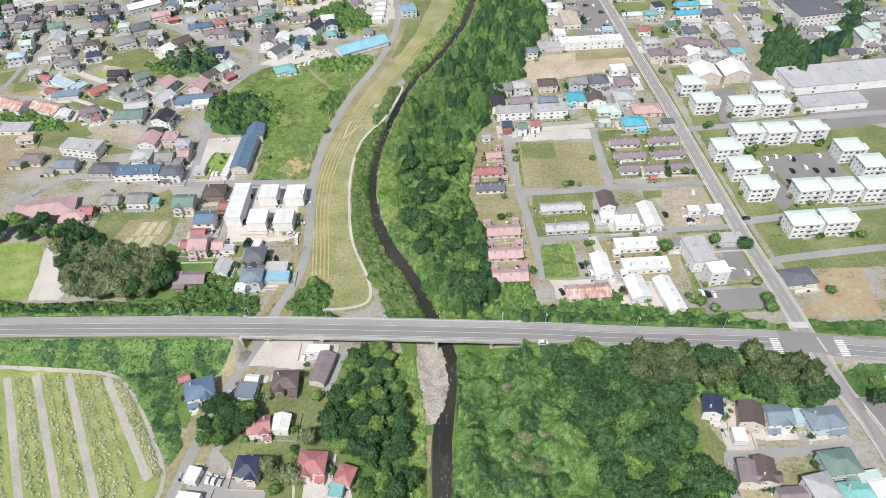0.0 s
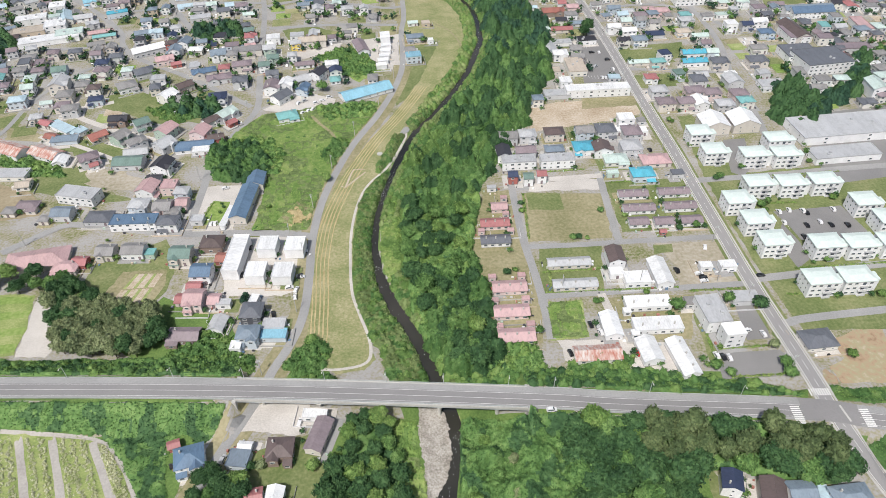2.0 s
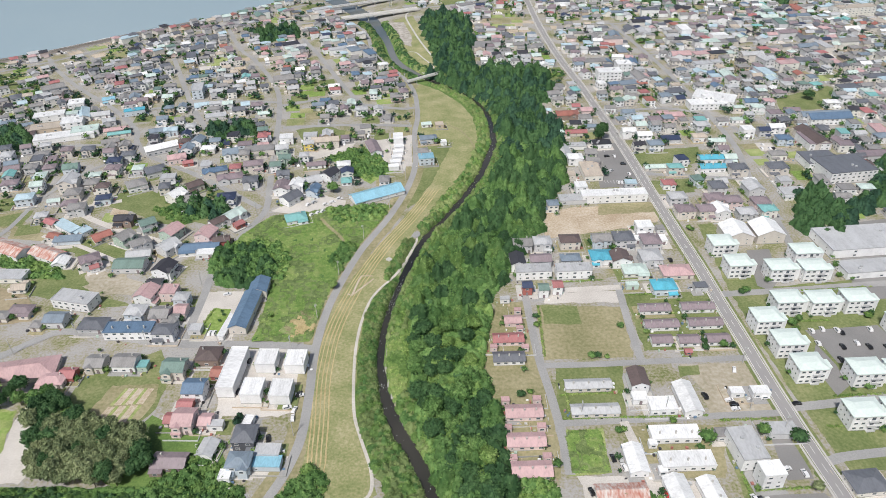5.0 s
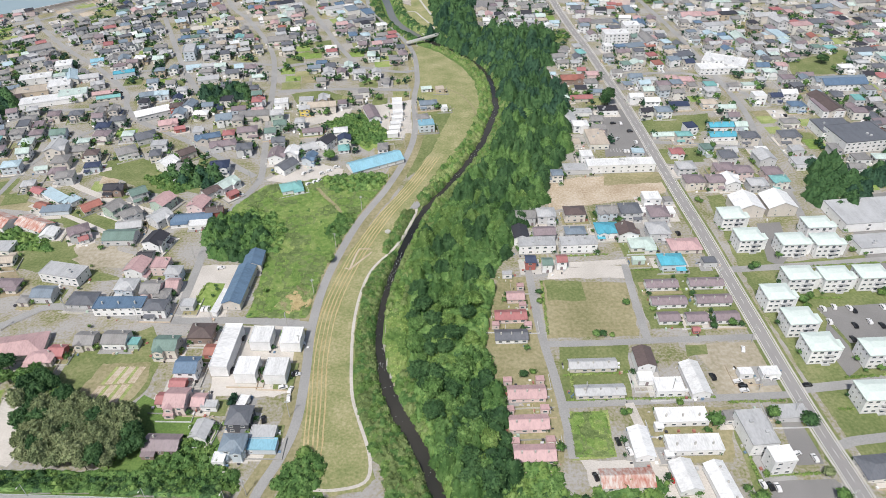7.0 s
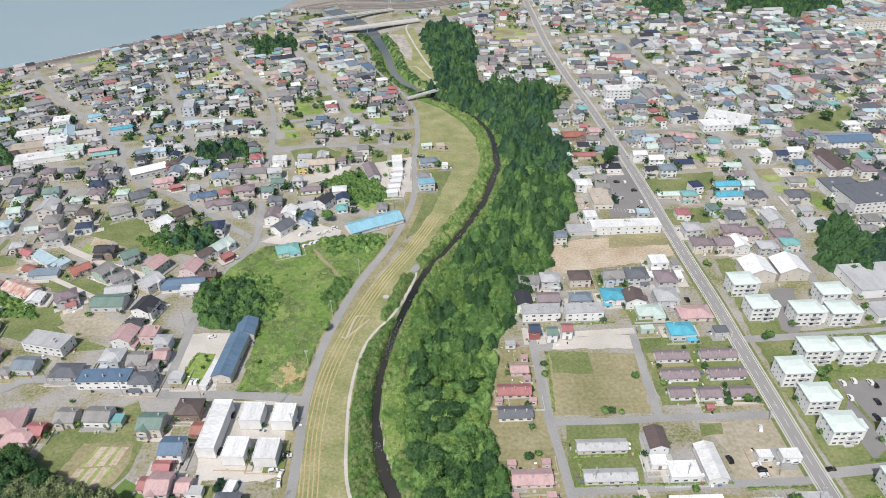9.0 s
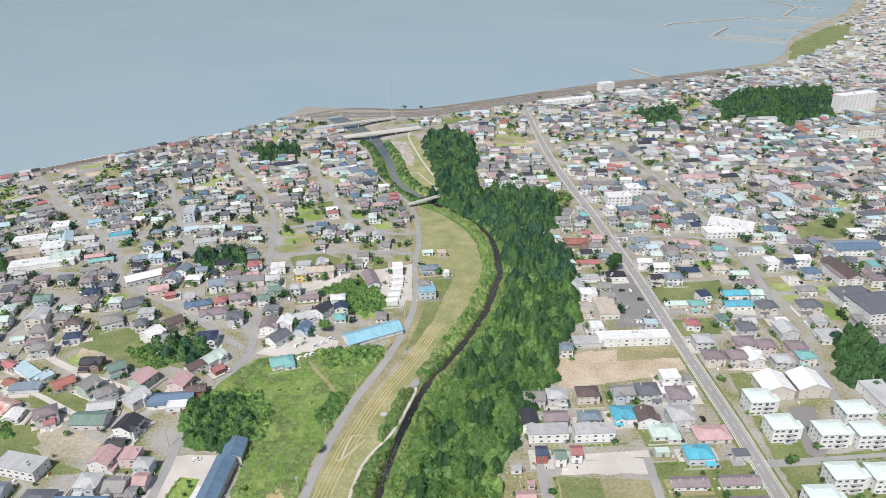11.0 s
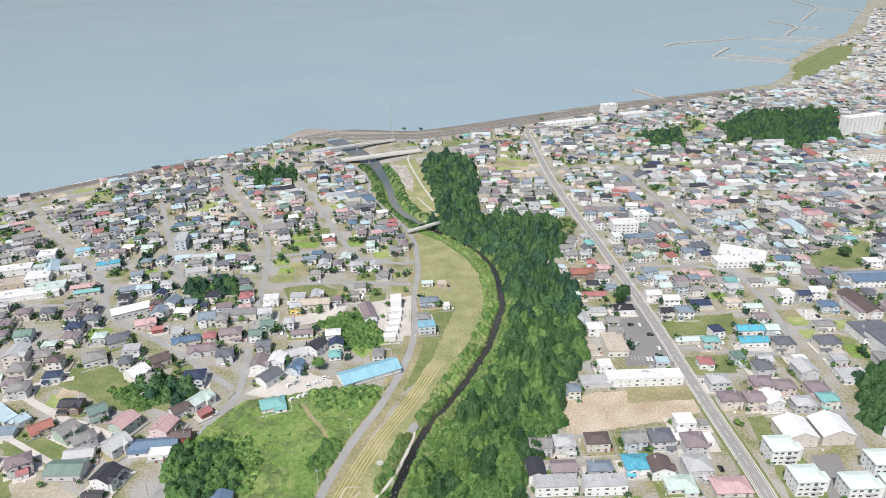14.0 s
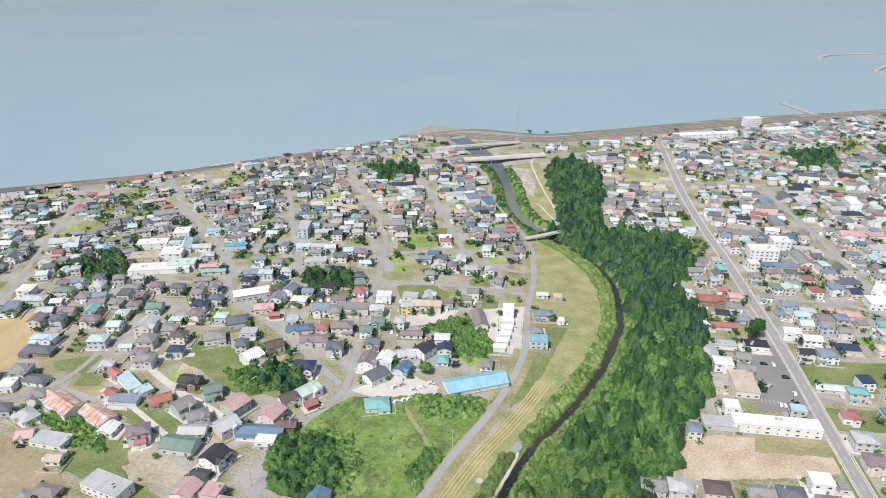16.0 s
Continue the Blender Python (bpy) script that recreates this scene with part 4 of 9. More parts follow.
canopy("embankment_bushes", spots(EMBANK_E, 2.6, 51) + spots([(-205, 211), (-120, 206), (-84, 203), (-83, 195), (-120, 197), (-200, 202)], 3.0, 52), (2.4, 5.0), (1.2, 4.2), ["leaves_mid", "leaves_deep", "leaves_light"], 53, "leafy bushes along the road embankment", "bushes", cell=0.6, per=2.2, size=0.32)
CORNERS = [[(157.7, 180.8), (191.6, 178.8), (187.3, 170.5), (158.2, 173.4)], [(161.2, 153.0), (169.3, 156.4), (180.0, 155.8), (174.3, 144.8), (164.9, 142.7), (159.6, 145.6)]]
carpet("corner_weeds", CORNERS, 0.5, 1.2, ["leaves_light", "leaves_mid"], 17, "green weeds at the corners of a road junction", "weeds", size=0.3)
FIELD_W = [(-110.8, 414.4), (-82.7, 421.3), (-68.0, 425.2), (-52.7, 424.5), (-25.6, 428.7), (-32.9, 407.1), (-46.6, 372.7), (-56.1, 342.9), (-61.1, 314.9), (-65.5, 294.8), (-95.4, 294.4), (-94.7, 331.0), (-97.7, 349.9), (-112.6, 352.1), (-130.5, 355.0), (-131.2, 376.5), (-122.2, 395.5)]
carpet("field_weeds", [FIELD_W], 0.25, 0.8, ["leaves_mid", "leaves_weed", "leaves_weed", "leaves_willow", "leaves_weed"], 12, "tall bright green weeds on a fallow field", per=0.9, size=0.3, lump=7.0, cell=1.0)
carpet("dry_weeds", [[(-79.3, 310.7), (-73.1, 320.2), (-64.4, 312.6), (-65.8, 301.0), (-75.5, 296.9), (-83.7, 301.6)]], 0.7, 0.5, ["dry_grass", "leaves_willow", "hay"], 14, "dry brown weeds in a fallow field", "weeds", size=0.26, lump=3.0)
ISLAND = [(-22.1, 324.0), (-18.8, 319.4), (-17.0, 288.4), (-16.8, 263.0), (-19.1, 255.8), (-24.0, 256.9), (-26.5, 268.0), (-28.0, 279.6), (-27.3, 298.9), (-25.2, 314.4)]
carpet("island_grass", [ISLAND], 0.4, 0.8, ["leaves_light", "leaves_weed"], 13, "bright green reeds on a low river island", "grass", avoid=3.4)


# ---- houses ----
def quad_box(w, d, z0, z1, cx=0.0, cy=0.0):
    v = [(cx + sx * w / 2, cy + sy * d / 2, z) for z in (z0, z1) for sx, sy in ((-1, -1), (1, -1), (1, 1), (-1, 1))]
    f = [(0, 1, 5, 4), (1, 2, 6, 5), (2, 3, 7, 6), (3, 0, 4, 7), (4, 5, 6, 7), (3, 2, 1, 0)]
    return v, f


def join(*pieces):
    verts, faces = [], []
    for v, f in pieces:
        k = len(verts)
        verts += list(v)
        faces += [tuple(i + k for i in q) for q in f]
    return verts, faces


def slab(a, b, c, d, thick):
    """A thin board with the upper corners a, b, c, d."""
    lo = [(p[0], p[1], p[2] - thick) for p in (a, b, c, d)]
    return [a, b, c, d] + lo, [(0, 1, 2, 3), (7, 6, 5, 4), (0, 4, 5, 1), (1, 5, 6, 2), (2, 6, 7, 3), (3, 7, 4, 0)]


def wall_shape(w, d, top, roof, rise):
    v, f = quad_box(w, d, 0.35, top)
    if roof == "gable":
        v = v + [(-w / 2, 0, top + rise), (w / 2, 0, top + rise)]
        f = f[:4] + [f[5], (4, 7, 8), (5, 9, 6)]
    return v, f


def roof_shape(w, d, top, roof, rise, over=0.45):
    a, b = w / 2 + over, d / 2 + over
    drop = rise * over / (d / 2)
    if roof == "gable":
        r = top + rise + 0.16
        e = top - drop + 0.16
        one = slab((-a, -b, e), (a, -b, e), (a, 0, r), (-a, 0, r), 0.16)
        two = slab((-a, 0, r), (a, 0, r), (a, b, e), (-a, b, e), 0.16)
        cap = quad_box(2 * a + 0.04, 0.36, r - 0.05, r + 0.07)
        return join(one, two, cap)
    if roof == "hip":
        half = max(w - d, 1.0) / 2
        v = [(-a, -b, top - 0.05), (a, -b, top - 0.05), (a, b, top - 0.05), (-a, b, top - 0.05), (-a, -b, top + 0.14), (a, -b, top + 0.14), (a, b, top + 0.14), (-a, b, top + 0.14), (-half, 0, top + rise + 0.14), (half, 0, top + rise + 0.14)]
        f = [(3, 2, 1, 0), (0, 1, 5, 4), (1, 2, 6, 5), (2, 3, 7, 6), (3, 0, 4, 7), (4, 5, 9, 8), (5, 6, 9), (6, 7, 8, 9), (7, 4, 8)]
        return join((v, f), quad_box(2 * half + 0.3, 0.3, top + rise + 0.08, top + rise + 0.22))
    if roof == "shed":
        return slab((-a, -b, top + 0.15), (a, -b, top + 0.15), (a, b, top + 0.95), (-a, b, top + 0.95), 0.2)
    a, b, k = w / 2 + 0.12, d / 2 + 0.12, 0.3
    v = [(-a, -b, top), (a, -b, top), (a, b, top), (-a, b, top), (-a, -b, top + 0.5), (a, -b, top + 0.5), (a, b, top + 0.5), (-a, b, top + 0.5)]
    v += [(-a + k, -b + k, top + 0.5), (a - k, -b + k, top + 0.5), (a - k, b - k, top + 0.5), (-a + k, b - k, top + 0.5)]
    v += [(-a + k, -b + k, top + 0.24), (a - k, -b + k, top + 0.24), (a - k, b - k, top + 0.24), (-a + k, b - k, top + 0.24)]
    f = [(3, 2, 1, 0), (0, 1, 5, 4), (1, 2, 6, 5), (2, 3, 7, 6), (3, 0, 4, 7)]
    f += [(4 + i, 4 + (i + 1) % 4, 8 + (i + 1) % 4, 8 + i) for i in range(4)] + [(8 + i, 8 + (i + 1) % 4, 12 + (i + 1) % 4, 12 + i) for i in range(4)] + [(12, 13, 14, 15)]
    return v, f


def two_tone(name, shapes):
    """A mesh of several shapes, each with its own material."""
    verts, faces = join(*[s for s, _ in shapes])
    me = bpy.data.meshes.new(name)
    me.from_pydata(verts, [], faces)
    k = 0
    for n, (s, m) in enumerate(shapes):
        me.materials.append(MATS[m])
        for i in range(k, k + len(s[1])):
            me.polygons[i].material_index = n
        k += len(s[1])
    return me


def framed(name, w, h, t, depth, frame_mat, pane_mat):
    """A leaf in a frame that stands on a wall and faces -y, with the pane set back."""
    o, i = [(-w / 2, 0), (w / 2, 0), (w / 2, h), (-w / 2, h)], [(-w / 2 + t, t), (w / 2 - t, t), (w / 2 - t, h - t), (-w / 2 + t, h - t)]
    v = [(x, 0.05, z) for x, z in o] + [(x, -depth, z) for x, z in o] + [(x, -depth, z) for x, z in i] + [(x, -depth + 0.05, z) for x, z in i]
    f = [(j, (j + 1) % 4, 4 + (j + 1) % 4, 4 + j) for j in range(4)] + [(4 + j, 4 + (j + 1) % 4, 8 + (j + 1) % 4, 8 + j) for j in range(4)] + [(8 + j, 8 + (j + 1) % 4, 12 + (j + 1) % 4, 12 + j) for j in range(4)] + [(12, 13, 14, 15)]
    me = bpy.data.meshes.new(name)
    me.from_pydata(v, [], f)
    me.materials.append(MATS[frame_mat]), me.materials.append(MATS[pane_mat])
    me.polygons[12].material_index = 1
    return me


WINDOWS = {"wide": (framed("window", 1.8, 1.2, 0.1, 0.1, "trim", "pane"), 1.8), "small": (framed("window", 0.9, 0.95, 0.09, 0.1, "trim", "pane"), 0.9), "tall": (framed("window", 1.8, 1.9, 0.1, 0.1, "trim", "pane"), 1.8)}
DOOR = framed("door", 1.2, 2.1, 0.12, 0.12, "roof_brown", "roof_mauve")
CHIMNEY = bpy.data.meshes.new("chimney")
CHIMNEY.from_pydata(*[(c[0], [], c[1]) for c in [quad_box(0.6, 0.6, 0, 1.7)]][0])
CHIMNEY.materials.append(MATS["concrete"])


def child(name, me, parent, m=None):
    ob = new(name, me)
    ob.parent = parent
    if m is not None:
        ob.matrix_basis = m
    return ob


STOREY = {1: "one-storey", 2: "two-storey", 3: "three-storey", 4: "four-storey"}
ROOF_WORD = {"gable": "gabled", "hip": "hipped", "flat": "flat", "shed": "sloping"}
COLOUR = {"mint": "pale mint", "ltblue": "pale blue", "sky": "light blue", "cyan": "bright blue", "steel": "grey-blue", "slate": "dark grey", "mauve": "dull purple-brown", "rust": "rust-red", "silver": "silver-grey", "tan": "tan", "dark": "black", "weathered": "rust-streaked white", "pinkish": "pale pink", "bluish": "pale blue", "redwall": "dark red"}
HOUSES = random.Random(5)
plots = []
PADS = []


def house(x, y, yaw, w, d, storeys, roof, roof_colour, wall_colour, kind="house"):
    """A building with walls, roof, windows, door, and what else its kind has."""
    top = storeys * 2.7 + 0.3
    rise = {"gable": d * 0.21, "hip": d * 0.19}.get(roof, 0.4)
    plots.append((x, y, max(w, d) * 0.5, min(w, d) * 0.5))
    PADS.append((x, y, yaw, w, d))
    base = new(kind)
    base.matrix_basis = pose(x, y, height(x, y), 0, 0, yaw)
    wall = COLOUR.get(wall_colour, wall_colour)
    rc = COLOUR.get(roof_colour, roof_colour)
    word = STOREY[max(1, min(4, int(storeys + 0.5)))]
    tagged(base, f"{word} {wall} {kind.replace('_', ' ')} with a {rc} {ROOF_WORD[roof]} roof", kind.replace("_", " "))
    add_mesh("wall", *wall_shape(w, d, top, roof, rise), "wall_" + wall_colour, base)
    add_mesh("foundation", *quad_box(w + 0.06, d + 0.06, -0.6, 0.4), "foundation", base)
    rm = "weathered_roof" if roof_colour == "weathered" else "roof_" + roof_colour
    roof_ob = add_mesh("roof", *roof_shape(w, d, top, roof, rise), rm, base)
    small = kind == "shed"
    sides = ((w, d / 2, 0), (d, w / 2, 90), (d, w / 2, -90))
    n_floor = max(1, int(storeys + 0.45))
    for length, out, turn in sides:
        if small and turn:
            continue
        n = max(1, min(9 if kind in ("apartment_building", "office", "row_house") else 3, int(length / (3.6 if kind != "storage_building" else 6))))
        if turn:
            n = min(n, 2)
        if kind == "storage_building":
            n = 0
        for fl in range(n_floor):
            z = 1.15 + fl * 2.7 if fl or n_floor > 1 else 1.1
            if z + 1.2 > top:
                continue
            for k in range(n):
                key = "wide" if not turn and HOUSES.random() < 0.7 else "small"
                u = (k + 0.5) / n * length - length / 2 + HOUSES.uniform(-0.3, 0.3)
                if small and k:
                    continue
                if not turn and not fl and k == n - 1 and kind == "house":
                    child("door", DOOR, base, pose(u, -out - 0.05, 0.3))
                    continue
                child("window", WINDOWS[key][0], base, pose(0, 0, 0, 0, 0, turn) @ pose(u, -out - 0.04, z))
    if kind == "house" and min(w, d) > 6.5:
        if HOUSES.random() < 0.55:
            s = HOUSES.choice((-1, 1))
            child("chimney", CHIMNEY, roof_ob, pose(s * w * 0.28, d * 0.2, top + rise * 0.45))
        if HOUSES.random() < 0.6:
            aw, ad = w * HOUSES.uniform(0.3, 0.5), HOUSES.uniform(1.6, 2.6)
            ax = HOUSES.choice((-1, 1)) * (w - aw) / 2
            porch = add_mesh("porch", *quad_box(aw, ad, -0.3, 2.5, ax, -d / 2 - ad / 2 + 0.02), "wall_" + wall_colour, base)
            add_mesh("porch_roof", *slab((ax - aw / 2 - 0.25, -d / 2 - ad - 0.25, 2.45), (ax + aw / 2 + 0.25, -d / 2 - ad - 0.25, 2.45), (ax + aw / 2 + 0.25, -d / 2 + 0.02, 2.95), (ax - aw / 2 - 0.25, -d / 2 + 0.02, 2.95), 0.14), rm, porch)
            child("window", WINDOWS["wide" if aw > 2.6 else "small"][0], porch, pose(ax, -d / 2 - ad - 0.02, 1.0))
    if kind == "house" and roof != "flat" and w > 7.5 and storeys >= 1.4 and HOUSES.random() < 0.5:
        ww, out = w * 0.42, HOUSES.uniform(0.8, 1.8)
        wx, wt, wr = HOUSES.choice((-1, 1)) * (w - ww) * 0.4, top - 0.05, ww * 0.22
        y0, y1 = -d / 2 - out, -d * 0.02
        wing = add_mesh("gable_wing", [(wx - ww / 2, y0, 0), (wx + ww / 2, y0, 0), (wx + ww / 2, -d / 2 + 0.1, 0), (wx - ww / 2, -d / 2 + 0.1, 0), (wx - ww / 2, y0, wt), (wx + ww / 2, y0, wt), (wx + ww / 2, -d / 2 + 0.1, wt), (wx - ww / 2, -d / 2 + 0.1, wt), (wx, y0, wt + wr)], [(0, 1, 5, 8, 4), (1, 2, 6, 5), (3, 0, 4, 7)], "wall_" + wall_colour, base)
        r, e, a = wt + wr + 0.14, wt - wr * 0.15 + 0.14, ww / 2 + 0.35
        add_mesh("wing_roof", *join(slab((wx - a, y0 - 0.35, e), (wx, y0 - 0.35, r), (wx, y1, r), (wx - a, y1, e), 0.14), slab((wx, y0 - 0.35, r), (wx + a, y0 - 0.35, e), (wx + a, y1, e), (wx, y1, r), 0.14)), rm, wing)
        child("window", WINDOWS["wide"][0], wing, pose(wx, y0 - 0.04, top - 1.9))
    if kind == "row_house" and w > 14:
        for k in range(3):
            child("chimney", CHIMNEY, roof_ob, pose(-w * 0.33 + k * w * 0.33, -d * 0.12, top + rise * 0.5))
    if roof == "flat" and w * d > 90 and kind not in ("house", "storage_building", "row_house", "hall"):
        for k in range(2):
            bx = HOUSES.uniform(-0.3, 0.3) * w
            add_mesh("roof_vent", *quad_box(1.4, 1.1, top + 0.2, top + 1.2, bx, HOUSES.uniform(-0.25, 0.25) * d), "roof_silver", roof_ob)
    return base


def flats(x, y, yaw, w, d, storeys, roof, roof_colour, wall_colour):
    """One stair of a white three-storey housing block, with balconies and a low stair tower."""
    top = storeys * 2.75 + 0.3
    plots.append((x, y, max(w, d) * 0.5, min(w, d) * 0.5))
    base = new("apartment_building")
    base.matrix_basis = pose(x, y, height(x, y), 0, 0, yaw)
    tagged(base, "white three-storey housing block with a pale hipped roof", "apartment building", "housing estate blocks")
    add_mesh("wall", *quad_box(w, d, 0.3, top), "wall_white", base)
    add_mesh("foundation", *quad_box(w + 0.06, d + 0.06, -0.5, 0.35), "foundation", base)
    a, b, r = w / 2 + 0.4, d / 2 + 0.4, 1.5
    v = [(-a, -b, top), (a, -b, top), (a, b, top), (-a, b, top), (-a, -b, top + 0.35), (a, -b, top + 0.35), (a, b, top + 0.35), (-a, b, top + 0.35), (-a * 0.62, -b * 0.35, top + r), (a * 0.62, -b * 0.35, top + r), (a * 0.62, b * 0.35, top + r), (-a * 0.62, b * 0.35, top + r)]
    f = [(3, 2, 1, 0)] + [(i, (i + 1) % 4, 4 + (i + 1) % 4, 4 + i) for i in range(4)] + [(4 + i, 4 + (i + 1) % 4, 8 + (i + 1) % 4, 8 + i) for i in range(4)] + [(8, 9, 10, 11)]
    add_mesh("roof", v, f, "flats_roof", base)
    tower = add_mesh("stair_tower", *quad_box(3.2, 5.0, -0.5, top - 1.3, w / 2 + 1.5, -0.6), "wall_white", base)
    add_mesh("tower_roof", *quad_box(3.6, 5.4, top - 1.3, top - 1.0, w / 2 + 1.5, -0.6), "flats_roof", tower)
    for fl in range(int(storeys)):
        z = 1.2 + fl * 2.8
        for u in (-w * 0.36, -w * 0.14, w * 0.36):
            child("window", WINDOWS["wide"][0], base, pose(u, -d / 2 - 0.04, z))
        bal = add_mesh("balcony", *join(quad_box(3.6, 1.3, z - 1.0, z - 0.85, w * 0.13, -d / 2 - 0.65), quad_box(3.6, 0.1, z - 0.85, z + 0.15, w * 0.13, -d / 2 - 1.25)), "wall_grey", base)
        child("window", WINDOWS["tall"][0], base, pose(w * 0.13, -d / 2 - 0.04, z - 0.6))
        for u in (-d * 0.28, 0.0, d * 0.28):
            child("window", WINDOWS["small"][0], base, pose(0, 0, 0, 0, 0, -90) @ pose(u, -w / 2 - 0.04, z))


mat("flats_roof", [(0.58, 0.67, 0.63), (0.64, 0.73, 0.69), (0.70, 0.77, 0.74)], 0.8, 0.1, 0.55, 0.03, local=True)
flats(162.9, 365.9, 2, 13.0, 11.0, 3, "hip", "white", "white")
flats(165.2, 345.6, 2, 13.0, 11.0, 3, "hip", "white", "white")
flats(186.8, 340.9, 2, 14.2, 10.2, 3, "hip", "white", "white")
flats(204.7, 340.2, 2, 14.2, 10.2, 3, "hip", "white", "white")
flats(206.7, 355.9, 2, 14.2, 10.2, 3, "hip", "white", "white")
flats(178.6, 312.8, 2, 14.2, 10.2, 3, "hip", "white", "white")
flats(196.2, 312.1, 2, 14.2, 10.2, 3, "hip", "white", "white")
flats(214.7, 313.0, 2, 14.2, 10.2, 3, "hip", "white", "white")
flats(162.0, 298.8, 2, 13.0, 11.0, 3, "hip", "white", "white")
flats(165.5, 281.8, 2, 13.0, 11.0, 3, "hip", "white", "white")
flats(167.8, 265.0, 2, 13.0, 11.0, 3, "hip", "white", "white")
flats(192.4, 261.5, 2, 14.2, 10.2, 3, "hip", "white", "white")
flats(209.1, 260.9, 2, 14.2, 10.2, 3, "hip", "white", "white")
flats(226.0, 261.1, 2, 14.2, 10.2, 3, "hip", "white", "white")
flats(178.5, 237.0, 2, 14.2, 10.2, 3, "hip", "white", "white")
flats(195.2, 237.6, 2, 14.2, 10.2, 3, "hip", "white", "white")
flats(227.9, 293.7, 2, 13.0, 11.0, 3, "hip", "white", "white")
flats(233.0, 279.1, 2, 13.0, 11.0, 3, "hip", "white", "white")

# plots east of the river
house(35.1, 243.6, 1, 15.7, 6.9, 1, "gable", "pink", "pinkish", "row_house")
house(34.4, 228.1, 1, 15.7, 6.9, 1, "gable", "pink", "pinkish", "row_house")
house(35.1, 213.5, 1, 15.7, 7.3, 1, "gable", "pink", "pinkish", "row_house")
house(31.6, 277.9, 1, 14.7, 6.4, 1, "gable", "slate", "white", "row_house")
house(32.5, 291.4, 1, 14.7, 6.4, 1, "gable", "red", "pinkish", "row_house")
house(36.1, 305.3, 1, 8.3, 5.9, 1, "gable", "pink", "pinkish", "row_house")
house(27.6, 250.8, 1, 3.5, 2.5, 0.9, "flat", "pink", "pinkish", "shed")
house(41.7, 251.1, 1, 3.5, 2.5, 0.9, "flat", "pink", "pinkish", "shed")
house(27.3, 235.4, 1, 3.5, 2.5, 0.9, "flat", "pink", "pinkish", "shed")
house(41.8, 235.3, 1, 3.5, 2.5, 0.9, "flat", "pink", "pinkish", "shed")
house(28.0, 219.6, 1, 3.5, 2.5, 0.9, "flat", "pink", "pinkish", "shed")
house(42.1, 219.6, 1, 3.5, 2.5, 0.9, "flat", "pink", "pinkish", "shed")
house(40.2, 285.0, 1, 3.3, 2.4, 0.9, "flat", "pink", "pinkish", "shed")
house(24.9, 285.5, 1, 3.3, 2.4, 0.9, "flat", "pink", "pinkish", "shed")
house(39.1, 299.1, 1, 3.3, 2.4, 0.9, "flat", "pink", "pinkish", "shed")
house(39.3, 313.2, 1, 3.3, 2.4, 0.9, "flat", "pink", "pinkish", "shed")
house(33.5, 322.8, 1, 4.9, 2.9, 0.9, "flat", "silver", "white", "shed")
house(66.0, 259.2, 1, 20.6, 5.5, 1, "gable", "silver", "beige", "row_house")
house(66.3, 244.1, 1, 20.6, 5.5, 1, "gable", "silver", "beige", "row_house")
house(88.7, 260.3, 91, 10.8, 7.8, 2, "gable", "brown", "white", "hall")
house(87.4, 250.9, 1, 6.6, 5, 1, "flat", "white", "white")
house(96.1, 245.9, 1, 11.8, 7.8, 1.2, "flat", "white", "white", "hall")
house(108.3, 249.5, 93, 17.6, 7.8, 1.3, "gable", "white", "white", "hall")
house(131.5, 253.3, 1, 5.9, 3.9, 1, "flat", "white", "white", "shed")
house(142.2, 253.3, 1, 7.8, 4.9, 1, "flat", "white", "white", "shed")
house(110.5, 312.9, 1, 15.7, 5.9, 1, "gable", "mauve", "white", "row_house")
house(133.1, 313.6, 1, 16.7, 5.9, 1, "gable", "mauve", "white", "row_house")
house(110.7, 300.1, 1, 16.7, 5.9, 1, "gable", "mauve", "white", "row_house")
house(132.9, 300.8, 1, 16.7, 5.9, 1, "gable", "mauve", "white", "row_house")
house(107.6, 288.6, 1, 9.8, 5.9, 1, "gable", "mauve", "white", "row_house")
house(120.9, 288.2, 1, 9.8, 5.9, 1, "gable", "mauve", "white", "row_house")
house(135.3, 288.6, 1, 10.8, 5.9, 1, "gable", "mauve", "white", "row_house")
house(118.4, 280.4, 1, 2.9, 2.4, 0.8, "gable", "red", "redwall", "shed")
house(97.2, 230.3, 1, 20.6, 7.3, 1, "flat", "white", "white", "row_house")
house(98.1, 216.6, 1, 21.6, 7.8, 1, "flat", "white", "white", "row_house")
house(86.7, 225.6, 1, 3.3, 2.9, 0.8, "flat", "white", "white", "shed")
house(87.2, 212.1, 1, 3.3, 2.9, 0.8, "flat", "white", "white", "shed")
house(77.4, 217.0, 92, 13.7, 7.3, 1.2, "gable", "white", "white", "row_house")
house(68.3, 201.4, 1, 19.6, 7.8, 1, "gable", "weathered", "cream", "warehouse")
house(90.5, 201.8, 96, 12.7, 8.3, 1.2, "gable", "white", "white", "row_house")
house(103.7, 197.4, 98, 19.6, 7.3, 1.2, "gable", "white", "white", "row_house")
house(118.2, 229.7, 1, 7.8, 4.9, 1, "flat", "grey", "grey", "shed")
house(125.9, 230.9, 1, 5.9, 2.9, 0.8, "flat", "red", "grey", "shed")
house(142.2, 231.3, 1, 12.7, 6.9, 1, "flat", "silver", "grey", "shed")
house(123.4, 220.9, 5, 10.8, 16.7, 2.4, "flat", "silver", "white", "office")
house(127.3, 207.1, 5, 8.8, 6.9, 3, "flat", "white", "white", "office")
house(164.5, 204.6, 5, 13.7, 9.8, 1, "hip", "slate", "cream", "shop")
